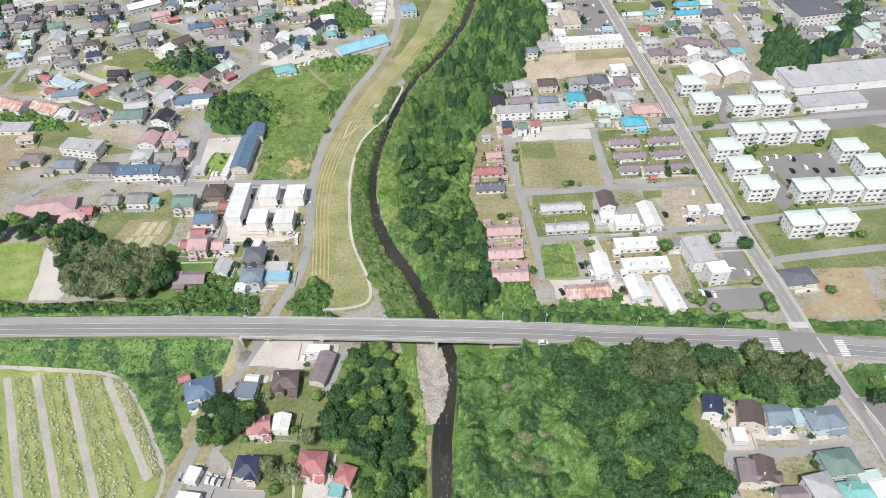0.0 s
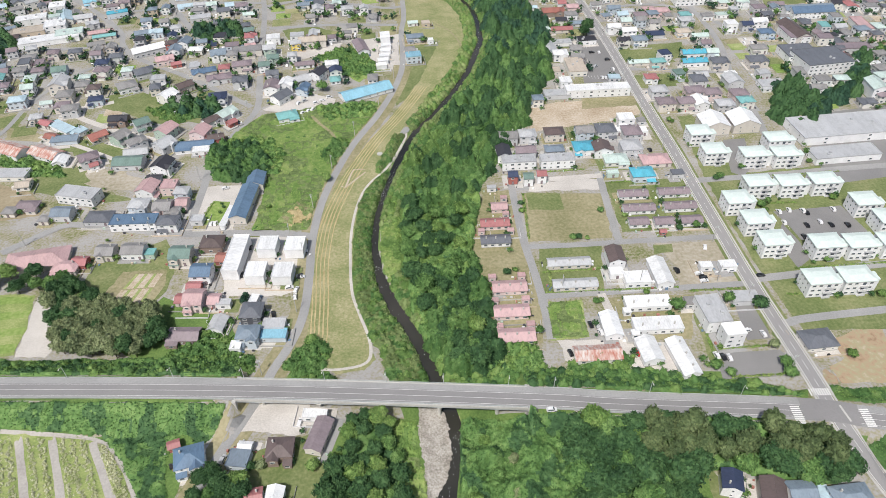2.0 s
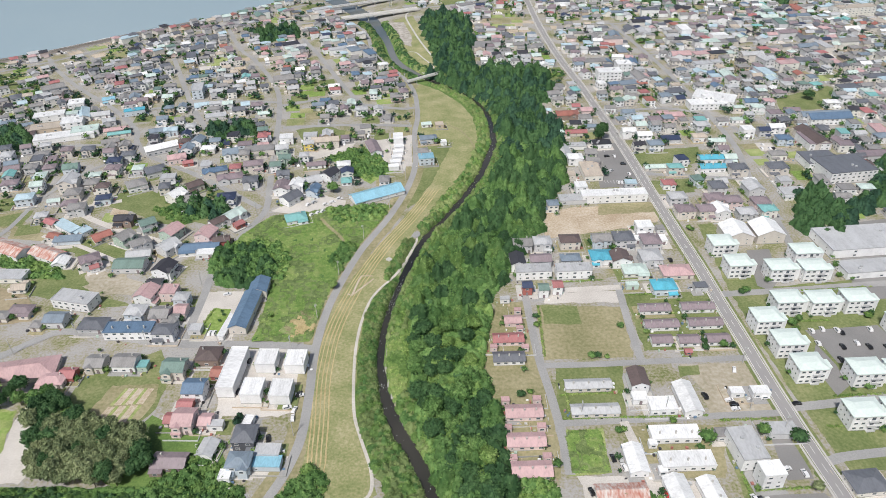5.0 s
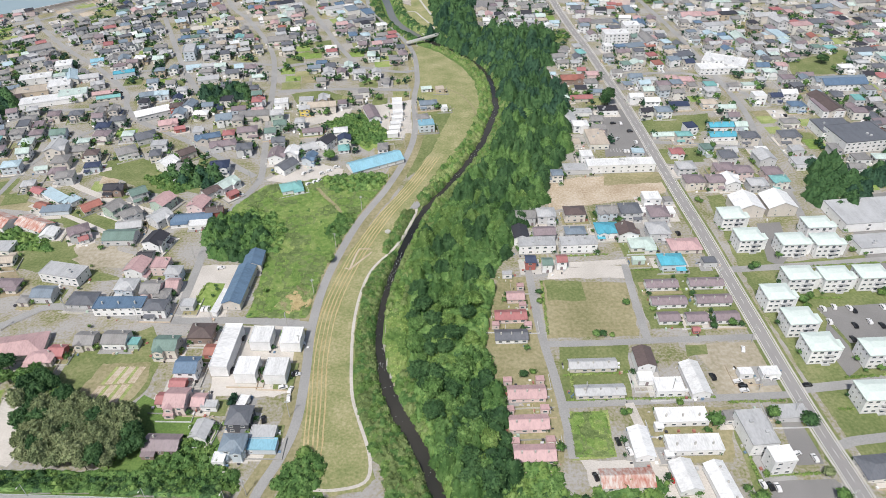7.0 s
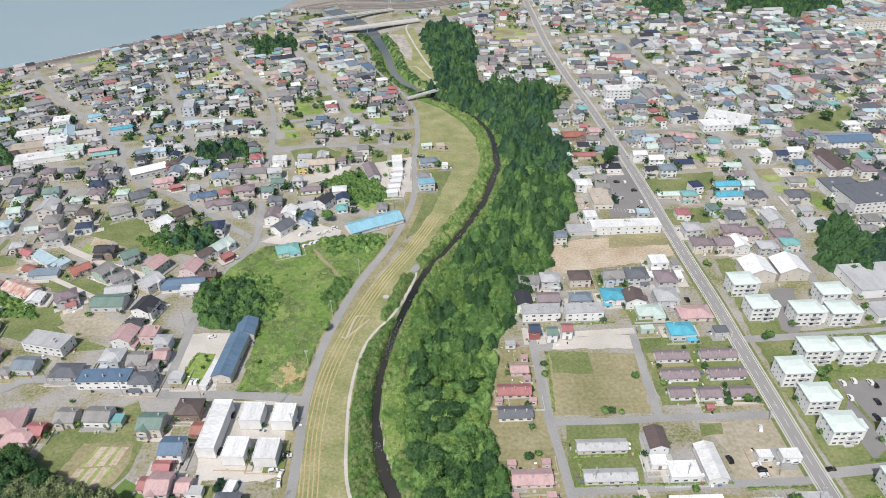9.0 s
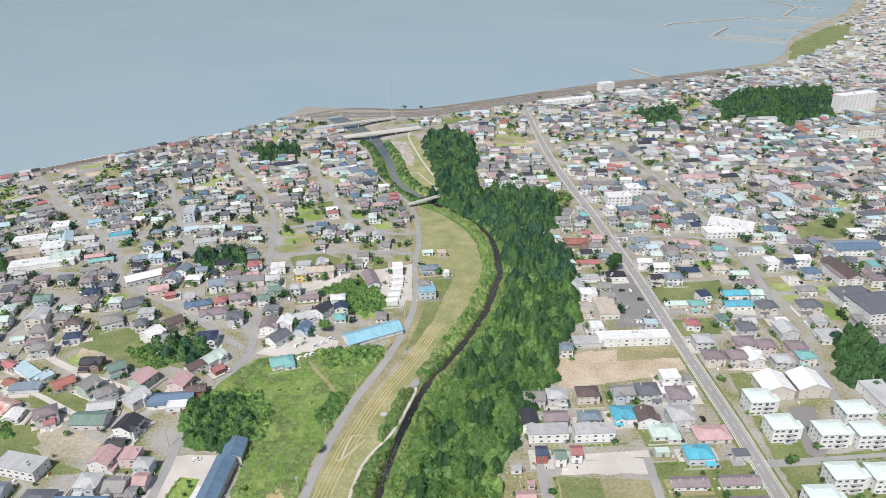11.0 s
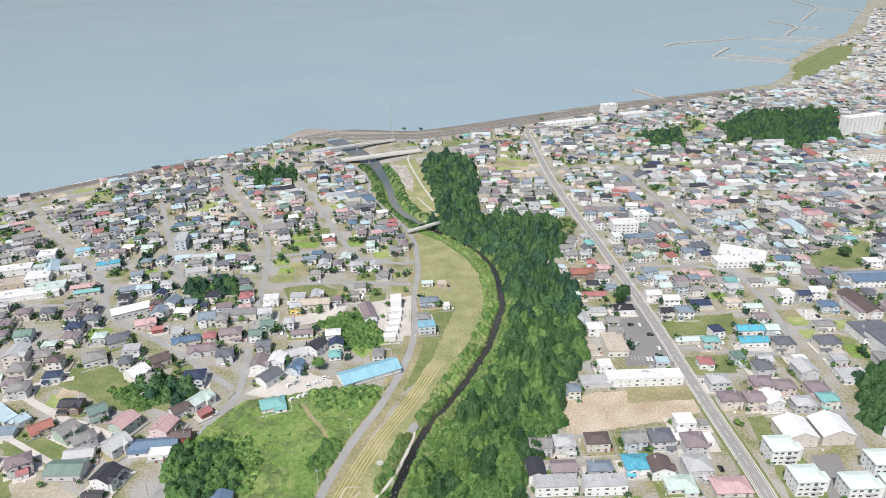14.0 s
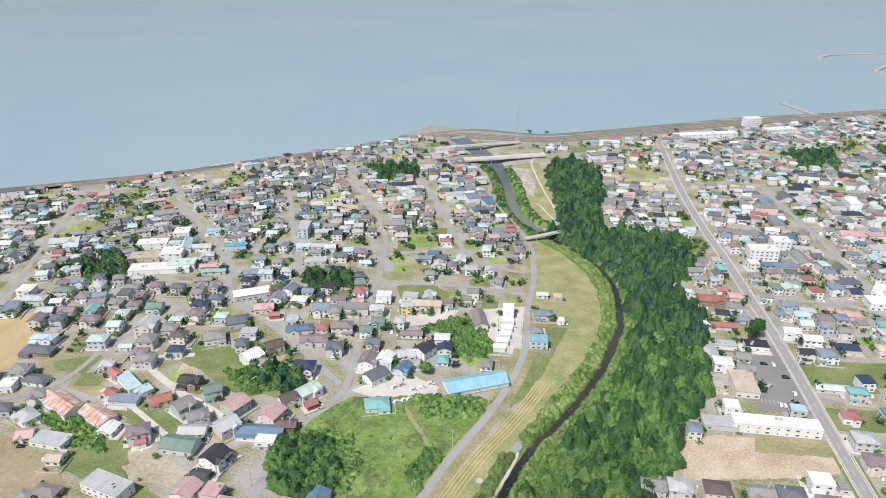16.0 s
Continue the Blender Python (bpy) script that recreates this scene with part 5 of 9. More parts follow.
# houses north of the empty plot
house(46.2, 330.8, 1, 5, 5.8, 2, "gable", "navy", "redwall")
house(54.7, 328.4, 1, 5, 5.8, 2, "gable", "green", "white")
house(62.5, 330.7, 1, 5, 5.8, 2, "gable", "red", "white")
house(43.3, 354.9, 93, 10.8, 7.9, 2, "gable", "dark", "white")
house(47.8, 372.3, 2, 10.8, 9.1, 2, "gable", "grey", "grey")
house(59.8, 373.4, 2, 10, 8.3, 2, "hip", "silver", "grey")
house(56.5, 355.5, 2, 11.6, 7.5, 2, "gable", "mauve", "grey")
house(76.4, 374.8, 2, 11.6, 8.3, 2, "hip", "brown", "beige")
house(95.2, 375.6, 2, 10.8, 8.3, 2, "gable", "grey", "bluish")
house(108.5, 376.4, 2, 11.6, 10, 2, "hip", "slate", "grey")
house(73.6, 355.4, 2, 10.8, 6.6, 2, "hip", "steel", "grey")
house(92.1, 359.2, 2, 12.4, 10, 1.5, "hip", "cyan", "white")
house(102.1, 355.9, 92, 10, 10, 2, "gable", "brown", "white")
house(117.6, 378.1, 2, 5.8, 5, 1, "flat", "white", "white")
house(123.9, 372.9, 2, 10.8, 10.8, 2, "hip", "mauve", "grey")
house(132.8, 377.5, 2, 4.1, 6.6, 1, "flat", "white", "white")
house(119.6, 356.5, 2, 11.6, 10.8, 2, "hip", "silver", "grey")
house(108.7, 346.9, 2, 13.3, 9.1, 1, "hip", "mint", "cream")
house(131.5, 344.9, 2, 16.6, 10, 1, "hip", "pink", "beige")
house(51.3, 345.6, 2, 19.6, 7.8, 2, "flat", "silver", "white", "apartment_building")
house(73.8, 345.7, 2, 19.6, 7.8, 2, "flat", "silver", "white", "apartment_building")
house(119.9, 330.0, 2, 12.4, 9.1, 1.6, "hip", "cyan", "bluish")
house(140.4, 330.8, 2, 6.9, 4.9, 1, "flat", "slate", "grey", "shed")
house(103.8, 332.9, 2, 6.6, 3.3, 1, "flat", "mint", "mint")
house(124.1, 389.0, 2, 10, 8.3, 2, "flat", "white", "white")
house(134.4, 389.1, 2, 4.9, 4.9, 1, "flat", "grey", "grey", "shed")
house(114.3, 428.4, 2, 43.1, 8.8, 2, "flat", "white", "white", "apartment_building")
house(106.2, 465.1, 2, 12.7, 21.6, 1.4, "flat", "tan", "cream", "shop")
house(94.6, 439.9, 2, 7.8, 7.8, 2, "flat", "white", "white", "shop")
house(86.9, 427.3, 2, 17.6, 8.8, 1, "flat", "silver", "grey", "shed")
house(91.9, 460.7, 2, 4.9, 6.9, 1, "flat", "tan", "beige", "shed")
house(91.6, 497.3, 95, 17.6, 10.8, 1, "gable", "silver", "bluish", "warehouse")
house(103.6, 506.5, 2, 13.7, 6.9, 1, "flat", "silver", "white", "shed")
house(122.6, 508.5, 2, 13.7, 7.8, 1.3, "flat", "dark", "white", "shop")
house(107.0, 530.4, 2, 16.6, 6.6, 1, "gable", "red", "beige")
house(93.7, 530.9, 2, 10, 6.6, 1, "hip", "mint", "white")
house(105.8, 563.5, 2, 18.3, 10, 1.5, "hip", "rust", "brown")
house(123.0, 570.8, 2, 10, 8.3, 1.5, "hip", "pink", "pinkish")
house(89.3, 575.1, 2, 8.3, 5, 1, "gable", "ltblue", "white")
house(115.0, 579.6, 2, 6.6, 6.6, 1.5, "gable", "red", "white")
house(120.9, 540.5, 2, 10, 5.8, 1, "hip", "steel", "grey")
house(196.0, 480.6, 2, 16.7, 7.3, 1.4, "gable", "cyan", "white", "row_house")
house(192.3, 466.7, 2, 17.6, 7.3, 1.4, "gable", "cyan", "white", "row_house")
house(154.6, 469.8, 2, 18.3, 5.8, 1, "gable", "mint", "beige")
house(165.3, 464.8, 2, 10, 6.6, 2, "hip", "teal", "beige")
house(154.9, 443.9, 2, 8.3, 7.5, 1.5, "hip", "red", "white")
house(154.6, 423.6, 2, 10.8, 9.1, 2, "hip", "silver", "grey")
house(154.8, 407.2, 2, 11.6, 9.1, 2, "hip", "mauve", "beige")
house(168.6, 407.0, 2, 11.6, 9.1, 2, "hip", "mauve", "beige")
house(176.7, 406.2, 95, 11.6, 9.1, 2, "gable", "white", "white")
house(185.5, 436.7, 2, 10, 10, 2, "hip", "slate", "grey")
house(178.0, 421.0, 2, 11.6, 9.1, 2, "hip", "mauve", "pinkish")
house(188.7, 417.7, 2, 10.8, 8.3, 2, "hip", "mauve", "pinkish")
house(208.6, 434.4, 95, 12.4, 10.8, 2, "gable", "silver", "grey")
house(206.0, 415.4, 2, 10.8, 9.1, 2, "hip", "mauve", "pinkish")
house(192.1, 402.7, 2, 10.8, 8.3, 2, "hip", "silver", "grey")
house(206.9, 405.9, 2, 10, 7.5, 2, "hip", "teal", "cream")
house(177.0, 380.0, 92, 15.5, 16.0, 2.2, "gable", "white", "beige", "hall")
house(195.9, 381.3, 92, 15.5, 16.5, 2.2, "gable", "white", "beige", "hall")
house(208.9, 462.1, 2, 11.6, 9.1, 2, "hip", "slate", "beige")
house(236.1, 462.8, 2, 13.3, 10, 2, "hip", "slate", "beige")
house(245.8, 484.2, 2, 11.6, 7.5, 1.5, "hip", "grey", "cream")
house(209.6, 480.6, 2, 8.3, 7.5, 1.5, "gable", "mint", "bluish")
house(208.4, 492.4, 2, 7.5, 7.5, 2, "gable", "mauve", "white")
house(260.1, 508.0, 2, 10.8, 8.3, 2, "hip", "blue", "bluish")
house(250.9, 523.1, 2, 8.3, 7.5, 2, "gable", "navy", "grey")
house(237.9, 522.3, 2, 9.1, 8.3, 2.5, "flat", "white", "white")
house(262.7, 528.6, 2, 11.6, 8.3, 2, "gable", "white", "white")
house(272.7, 554.5, 2, 10.8, 8.3, 2, "flat", "mauve", "grey")
house(274.4, 541.4, 2, 9.1, 7.5, 2, "hip", "slate", "dark")
house(281.2, 505.6, 3, 15.7, 21.6, 2, "flat", "mauve", "white", "office")
house(270.8, 473.6, 3, 23.5, 19.6, 2, "flat", "slate", "white", "office")
house(311.1, 551.1, 3, 39.2, 9.8, 2, "gable", "steel", "white", "apartment_building")
house(225.8, 579.8, 3, 31.4, 12.7, 1.8, "flat", "white", "white", "office")
house(227.8, 586.2, 3, 8.8, 6.9, 3, "flat", "white", "white", "office")
house(263.3, 582.5, 2, 10.8, 8.3, 1.6, "gable", "blue", "white")
house(250.0, 571.8, 2, 8.3, 5.8, 1.3, "hip", "mint", "beige")
house(328.6, 574.8, 2, 11.6, 7.5, 2, "hip", "white", "white")
house(241.3, 548.7, 2, 11.6, 5.8, 1, "flat", "mint", "white")
house(227.1, 545.2, 2, 8.3, 6.6, 1.5, "hip", "grey", "white")
house(161.5, 502.4, 2, 10.8, 9.1, 2, "hip", "steel", "white")
house(177.0, 515.2, 2, 13.7, 5.9, 1, "shed", "navy", "grey", "shed")
house(157.2, 518.6, 2, 10.8, 7.5, 2, "gable", "white", "white")
house(147.1, 526.2, 2, 10, 7.5, 2, "gable", "white", "white")
house(194.6, 557.7, 2, 10, 8.3, 1.5, "hip", "pink", "pinkish")
house(183.9, 560.7, 2, 9.1, 7.5, 1.5, "hip", "pink", "pinkish")
house(154.9, 562.2, 2, 10, 7.5, 2, "gable", "steel", "bluish")
house(166.1, 558.4, 2, 10, 6.6, 1.5, "hip", "silver", "white")
house(143.2, 574.9, 2, 8.3, 6.6, 1.5, "gable", "grey", "white")
house(155.9, 643.7, 3, 21.6, 11.8, 4, "flat", "white", "white", "apartment_building")
house(173.8, 664.0, 3, 13.7, 11.8, 4, "flat", "white", "white", "apartment_building")
house(199.3, 516.9, 2, 10.8, 7.5, 1.4, "hip", "tan", "white")
house(209.8, 509.6, 2, 12.4, 6.6, 1.2, "gable", "mint", "cream")
house(212.2, 447.6, 2, 7.8, 4.9, 1, "flat", "white", "white", "shed")
house(233.9, 445.1, 2, 8.3, 7.5, 1.5, "flat", "silver", "grey")
house(234.4, 431.2, 2, 16.6, 10, 1, "flat", "silver", "white")

# plots west of the riverside road
house(-83.7, 277.7, -2, 9.4, 10.4, 2, "flat", "white", "white", "storage_building")
house(-70.0, 277.3, -2, 9.4, 10.4, 2, "flat", "white", "white", "storage_building")
house(-86.4, 258.4, -2, 9.4, 10.4, 2, "flat", "white", "white", "storage_building")
house(-73.3, 257.6, -2, 9.4, 10.4, 2, "flat", "white", "white", "storage_building")
house(-98.4, 270.8, 87.5, 27.0, 8.0, 2.2, "flat", "white", "white", "storage_building")
house(-102.9, 315.5, 86.3, 29.8, 8.8, 1.6, "gable", "blue", "beige", "warehouse")
house(-99.9, 336.3, 90.8, 12.1, 9.3, 1.6, "gable", "blue", "beige", "warehouse")
house(-112.8, 282.2, -2, 11, 9.3, 1.5, "hip", "brown", "brown")
house(-105.8, 271.2, -2, 5.6, 6.5, 1, "gable", "rust", "redwall", "shed")
house(-126.3, 273.3, -2, 10.2, 9.3, 2, "gable", "green", "beige")
house(-112.8, 259.5, -2, 9.3, 9.3, 2, "gable", "blue", "white")
house(-115.2, 251.7, -2, 6.5, 4.7, 1, "gable", "red", "redwall", "shed")
house(-112.0, 241.1, -2, 8.5, 10.2, 2, "gable", "pink", "pinkish")
house(-119.3, 243.2, -2, 4.2, 6, 1, "gable", "red", "pinkish")
house(-103.5, 242.0, -2, 5.1, 6.8, 1, "gable", "pink", "pinkish")
house(-98.5, 239.6, -2, 6.5, 3.7, 1, "flat", "silver", "white", "shed")
house(-98.5, 226.7, 80, 8.5, 6.8, 1, "gable", "silver", "white")
house(-112.2, 220.6, -2, 13.6, 7.6, 1, "gable", "mauve", "brown")
house(-83.5, 231.3, -2, 9.3, 9.3, 2, "hip", "slate", "dark")
house(-82.9, 218.0, -2, 9.3, 7.6, 2, "hip", "steel", "bluish")
house(-84.8, 240.6, 80, 6.5, 3.7, 1, "flat", "white", "white", "shed")
house(-73.0, 224.8, -2, 10.2, 6.5, 1, "flat", "silver", "grey", "shed")
house(-72.1, 219.0, -2, 11.2, 5.6, 1, "flat", "sky", "bluish", "shed")
house(-87.8, 213.0, -2, 4.7, 4.7, 1, "flat", "white", "white", "shed")
house(-151.8, 278.8, -2, 11, 8.5, 1.5, "gable", "grey", "white")
house(-165.6, 278.4, -2, 8.5, 8.5, 1.5, "gable", "grey", "beige")
house(-176.7, 272.2, -2, 6.8, 6.8, 1, "gable", "red", "redwall")
house(-143.2, 277.2, -2, 4.7, 4.7, 1, "flat", "teal", "green", "shed")
house(-199.1, 274.9, 10.5, 29.8, 14, 1, "hip", "pink", "beige", "hall")
house(-182.5, 268.6, -2, 11.9, 7.6, 1, "hip", "pink", "beige")
house(-158.3, 301.7, 0, 24.2, 8.4, 1.8, "flat", "blue", "white", "row_house")
house(-139.6, 299.2, -2, 10.2, 7.6, 2, "hip", "slate", "white")
house(-179.4, 307.8, -2, 13.6, 9.3, 1, "hip", "slate", "grey")
house(-200.4, 311.9, -2, 10.2, 8.5, 1.5, "gable", "steel", "grey")
house(-208.9, 307.9, -2, 5.1, 5.1, 1, "hip", "grey", "beige")
house(-223.2, 320.7, -2, 11.9, 6.8, 1, "hip", "mauve", "beige")
house(-231.0, 316.1, -2, 6.8, 6, 1, "hip", "grey", "beige")
house(-159.5, 330.6, 80, 11, 10.2, 2, "gable", "pink", "white")
house(-159.5, 315.2, -2, 10.2, 8.5, 2, "hip", "silver", "bluish")
house(-147.7, 332.2, -2, 8.5, 8.5, 2, "flat", "pink", "pinkish")
house(-139.1, 325.9, -2, 7.6, 6.8, 2, "hip", "silver", "bluish")
house(-146.0, 312.7, -2, 9.3, 9.3, 2, "gable", "grey", "pinkish")
house(-137.0, 317.0, -2, 6, 7.6, 1.5, "gable", "pink", "pinkish")
house(-140.3, 309.6, -2, 7.6, 6, 1.5, "hip", "grey", "grey")
house(-125.8, 303.2, -2, 6.5, 5.6, 1, "flat", "silver", "grey", "shed")
house(-110.0, 304.2, 82, 16.7, 2.4, 1, "shed", "white", "white", "shed")
house(-196.8, 327.2, -13.1, 22.3, 10.2, 2, "flat", "silver", "white", "apartment_building")
house(-245.6, 352.3, -2, 18.6, 9.3, 1, "flat", "silver", "cream", "hall")
house(-159.8, 342.7, -2, 7.6, 6.8, 1, "gable", "dark", "grey")
# houses north-west along the lanes
house(-42.9, 439.0, 27.3, 35.3, 13, 1, "gable", "sky", "white", "warehouse")
house(-92.5, 409.6, 20, 12.8, 9.3, 1, "hip", "teal", "white")
house(-99.7, 433.8, 52.7, 12.8, 9.3, 1.6, "gable", "slate", "white")
house(-86.1, 443.7, 70, 10.2, 6.8, 1.6, "gable", "blue", "bluish")
house(-98.6, 449.9, 80, 10.2, 8.5, 2, "gable", "white", "white")
house(-89.5, 460.5, 30, 11, 8.5, 1, "gable", "silver", "white")
house(-108.1, 446.6, 90, 11.9, 9.3, 2, "gable", "mauve", "white")
house(-111.0, 467.7, 8, 8.5, 7.6, 1.5, "gable", "slate", "grey")
house(-77.6, 464.3, 60, 11, 9.3, 2, "gable", "dark", "white")
house(-90.0, 483.3, 8, 13.6, 6, 1, "gable", "mauve", "white")
house(-69.7, 480.2, 8, 9.3, 7.6, 1.5, "hip", "white", "white")
house(-50.3, 509.0, -72.5, 20.5, 8.4, 1.2, "gable", "mauve", "white", "warehouse")
house(-32.1, 521.8, 95, 11.2, 7.4, 2, "flat", "white", "white", "storage_building")
house(-31.1, 510.1, 8, 7.4, 4.7, 1, "flat", "white", "white", "storage_building")
house(-31.3, 501.1, 8, 7.4, 4.7, 1, "flat", "white", "white", "storage_building")
house(-31.9, 492.5, 8, 7.4, 4.7, 1, "flat", "white", "white", "storage_building")
house(-32.5, 484.8, 8, 7.4, 4.7, 1, "flat", "white", "white", "storage_building")
house(-33.5, 477.4, 8, 7.4, 4.7, 1, "flat", "white", "white", "storage_building")
house(-8.8, 521.7, 8, 12.8, 7.6, 1.5, "hip", "steel", "grey")
house(-12.6, 501.8, 8, 7.6, 7.6, 1, "hip", "grey", "grey")
house(-10.1, 487.5, 8, 11, 8.5, 2, "flat", "sky", "bluish")
house(2.8, 518.7, 8, 4.7, 4.7, 1, "flat", "white", "white", "shed")
house(-10.8, 551.2, 8, 7.6, 5.1, 1, "gable", "mint", "white")
house(-0.2, 550.7, 8, 6.5, 6.5, 1, "flat", "tan", "tan", "shed")
house(-100.0, 513.9, 8, 7.6, 6.8, 2, "gable", "silver", "yellow")
house(-119.1, 525.3, 8, 10.2, 8.5, 2, "flat", "white", "white")
house(-118.9, 506.6, 8, 9.3, 8.5, 2, "gable", "silver", "green")
house(-113.7, 490.4, 8, 8.5, 7.6, 2, "gable", "green", "green")
house(-118.4, 478.8, 8, 7.6, 7.6, 2, "gable", "green", "white")
house(-142.5, 433.2, 8, 11.9, 9.3, 2, "hip", "navy", "white")
house(-177.5, 438.1, 60, 11, 10.2, 2, "gable", "white", "cream")
house(-166.3, 431.8, 8, 9.3, 8.5, 2, "gable", "grey", "cream")
house(-170.0, 452.9, 40, 11, 8.5, 1.6, "gable", "brown", "beige")
house(-190.5, 462.6, 8, 10.2, 7.6, 2, "flat", "silver", "grey")
house(-204.7, 476.8, 30, 13.6, 11, 1.5, "hip", "slate", "grey")
house(-210.9, 456.0, 30, 12.8, 11, 1.5, "hip", "grey", "white")
house(-245.3, 470.4, 8, 7.6, 6, 1.5, "hip", "mint", "cream")
house(-243.8, 459.1, 8, 11, 8.5, 1.5, "hip", "grey", "beige")
house(-248.6, 443.0, 8, 10.2, 10.2, 2, "hip", "grey", "beige")
house(-246.0, 430.4, 8, 9.3, 7.6, 1.5, "hip", "mauve", "beige")
house(-226.2, 437.2, 10, 9.3, 6.8, 1.5, "hip", "navy", "bluish")
house(-239.1, 490.4, 8, 9.3, 8.5, 2, "hip", "navy", "grey")
house(-232.4, 500.3, 8, 9.3, 7.6, 2, "hip", "slate", "grey")
house(-218.1, 479.8, 8, 7.6, 7.6, 1.5, "hip", "mint", "grey")
house(-161.2, 474.0, 20, 17, 7.6, 1.5, "hip", "blue", "beige")
house(-146.8, 476.2, 8, 7.6, 7.6, 2, "hip", "red", "beige")
house(-148.1, 463.9, 15, 17, 8.5, 1.4, "hip", "mauve", "grey")
house(-135.0, 480.7, 10, 13.6, 8.5, 2, "hip", "mauve", "beige")
house(-156.3, 500.7, 15, 11, 11, 2, "gable", "steel", "white")
house(-145.6, 498.5, 8, 7.6, 8.5, 2, "hip", "grey", "beige")
house(-195.4, 496.5, 20, 12.8, 8.5, 1.5, "gable", "pink", "pinkish")
house(-185.5, 490.0, 20, 6.8, 5.1, 1, "gable", "red", "redwall")
house(-196.7, 520.9, 8, 8.5, 7.6, 2, "hip", "brown", "redwall")
house(-212.8, 514.3, 30, 24.2, 10.2, 1.6, "gable", "white", "grey", "office")
house(-187.0, 522.9, 80, 10.2, 8.5, 2, "gable", "steel", "white")
house(-226.5, 543.3, 20, 10.2, 7.6, 1.6, "gable", "steel", "bluish")
house(-215.3, 545.6, 8, 10.2, 7.6, 1.6, "gable", "ltblue", "bluish")
house(-228.5, 565.6, 8, 8.5, 7.6, 2, "gable", "steel", "white")
house(-200.7, 549.6, 8, 7.6, 7.6, 2, "hip", "silver", "white")
house(-259.8, 586.7, 20, 16.7, 6.5, 1.6, "flat", "cyan", "bluish", "apartment_building")
house(-292.4, 613.8, 20, 10.2, 6.8, 1.5, "gable", "sky", "white")
house(-206.0, 600.6, 15, 12.8, 6.8, 1, "gable", "ltblue", "white")
house(-187.6, 575.4, 15, 16.7, 9.3, 1, "flat", "silver", "grey", "hall")
house(-140.5, 540.2, 8, 7.6, 7.6, 2, "gable", "green", "redwall")
house(-147.9, 578.8, 8, 9.3, 6, 1, "gable", "mint", "cream")
house(-167.8, 560.6, 8, 11, 8.5, 1.5, "hip", "slate", "grey")
house(-154.7, 560.3, 8, 10.2, 6.8, 1.5, "hip", "grey", "beige")
house(-132.8, 412.9, 55, 12.8, 8.5, 1.6, "gable", "mint", "white")
house(-140.4, 404.8, 45, 11, 6.8, 1.6, "gable", "brown", "white")
house(-127.6, 403.3, 45, 6, 5.1, 1, "gable", "red", "redwall")
house(-143.7, 389.3, 75, 11, 10.2, 2, "gable", "pink", "pinkish")
house(-133.0, 383.4, 10, 9.3, 6.8, 1.5, "gable", "brown", "redwall")
house(-144.8, 378.0, 6.2, 22.9, 7.6, 1, "gable", "blue", "white")
house(-139.7, 371.5, 5, 10.2, 6, 1, "flat", "white", "white")
house(-166.1, 393.2, 65, 11.9, 10.2, 2, "gable", "pink", "green")
house(-162.8, 376.4, 55, 11, 10.2, 2, "gable", "silver", "grey")
house(-193.2, 387.4, 60, 10.2, 9.3, 2, "gable", "grey", "green")
house(-180.8, 380.1, 40, 11, 7.6, 2, "hip", "grey", "grey")
house(-179.2, 371.6, 10, 13.6, 7.6, 1, "gable", "silver", "white")
house(-179.7, 360.0, 0, 17, 10.2, 1.4, "gable", "green", "grey")
house(-157.7, 353.9, 75, 11, 10.2, 2, "gable", "dark", "white")
house(-201.4, 409.7, 0, 11.9, 7.6, 1.6, "gable", "dark", "brown")
house(-184.5, 402.7, 35, 9.3, 8.5, 2, "gable", "green", "grey")
house(-209.7, 392.3, 40, 11, 7.6, 1, "gable", "rust", "beige")
house(-204.3, 363.6, 30, 11, 8.5, 2, "hip", "mauve", "grey")
house(-200.4, 358.9, 30, 4.7, 4.7, 1, "gable", "red", "white", "shed")
# far west plots
house(-259.5, 378.6, -25, 26, 11.2, 1.4, "gable", "weathered", "white", "warehouse")
house(-234.6, 373.9, -25, 20.5, 10.2, 1, "gable", "weathered", "white", "warehouse")
house(-271.1, 366.8, -25, 11.9, 8.5, 1, "hip", "silver", "white")
house(-238.7, 392.6, -20, 7.6, 6, 1, "gable", "rust", "beige")
house(-228.8, 388.4, 5, 15.8, 5.6, 1, "shed", "steel", "bluish", "shed")
house(-248.7, 409.4, -25, 8.5, 6, 1, "gable", "red", "beige")
house(-236.3, 403.8, -35, 20.5, 7.4, 1, "flat", "ltblue", "white", "hall")
house(-222.9, 398.7, -35, 7.6, 6.8, 1, "flat", "ltblue", "white")
house(-291.2, 396.0, 0, 17, 7.6, 1, "hip", "slate", "white")
house(-301.3, 399.8, 12, 10.2, 10.2, 2, "hip", "grey", "beige")
house(-300.4, 387.8, 12, 8.5, 8.5, 1.5, "flat", "white", "white")
house(-309.3, 423.1, 5, 18.7, 8.5, 1, "hip", "slate", "brown")
house(-314.6, 435.0, 5, 15.3, 6.8, 1.5, "hip", "ltblue", "white")
house(-278.7, 437.5, 12, 11, 8.5, 2, "hip", "ltblue", "bluish")
house(-257.5, 415.8, 12, 7.6, 6.8, 1.5, "hip", "silver", "beige")
house(-237.7, 423.4, 12, 11, 8.5, 2, "hip", "grey", "grey")
house(-259.4, 436.6, 12, 7.6, 5.1, 1, "gable", "mint", "white")
house(-268.3, 483.3, 12, 10.2, 9.3, 1.6, "gable", "green", "bluish")
house(-283.7, 483.1, 12, 8.5, 7.6, 1.6, "hip", "mauve", "grey")
house(-300.5, 459.9, 12, 11, 7.6, 1.6, "hip", "mauve", "white")
house(-324.0, 468.4, 12, 11, 7.6, 1.4, "gable", "mauve", "beige")
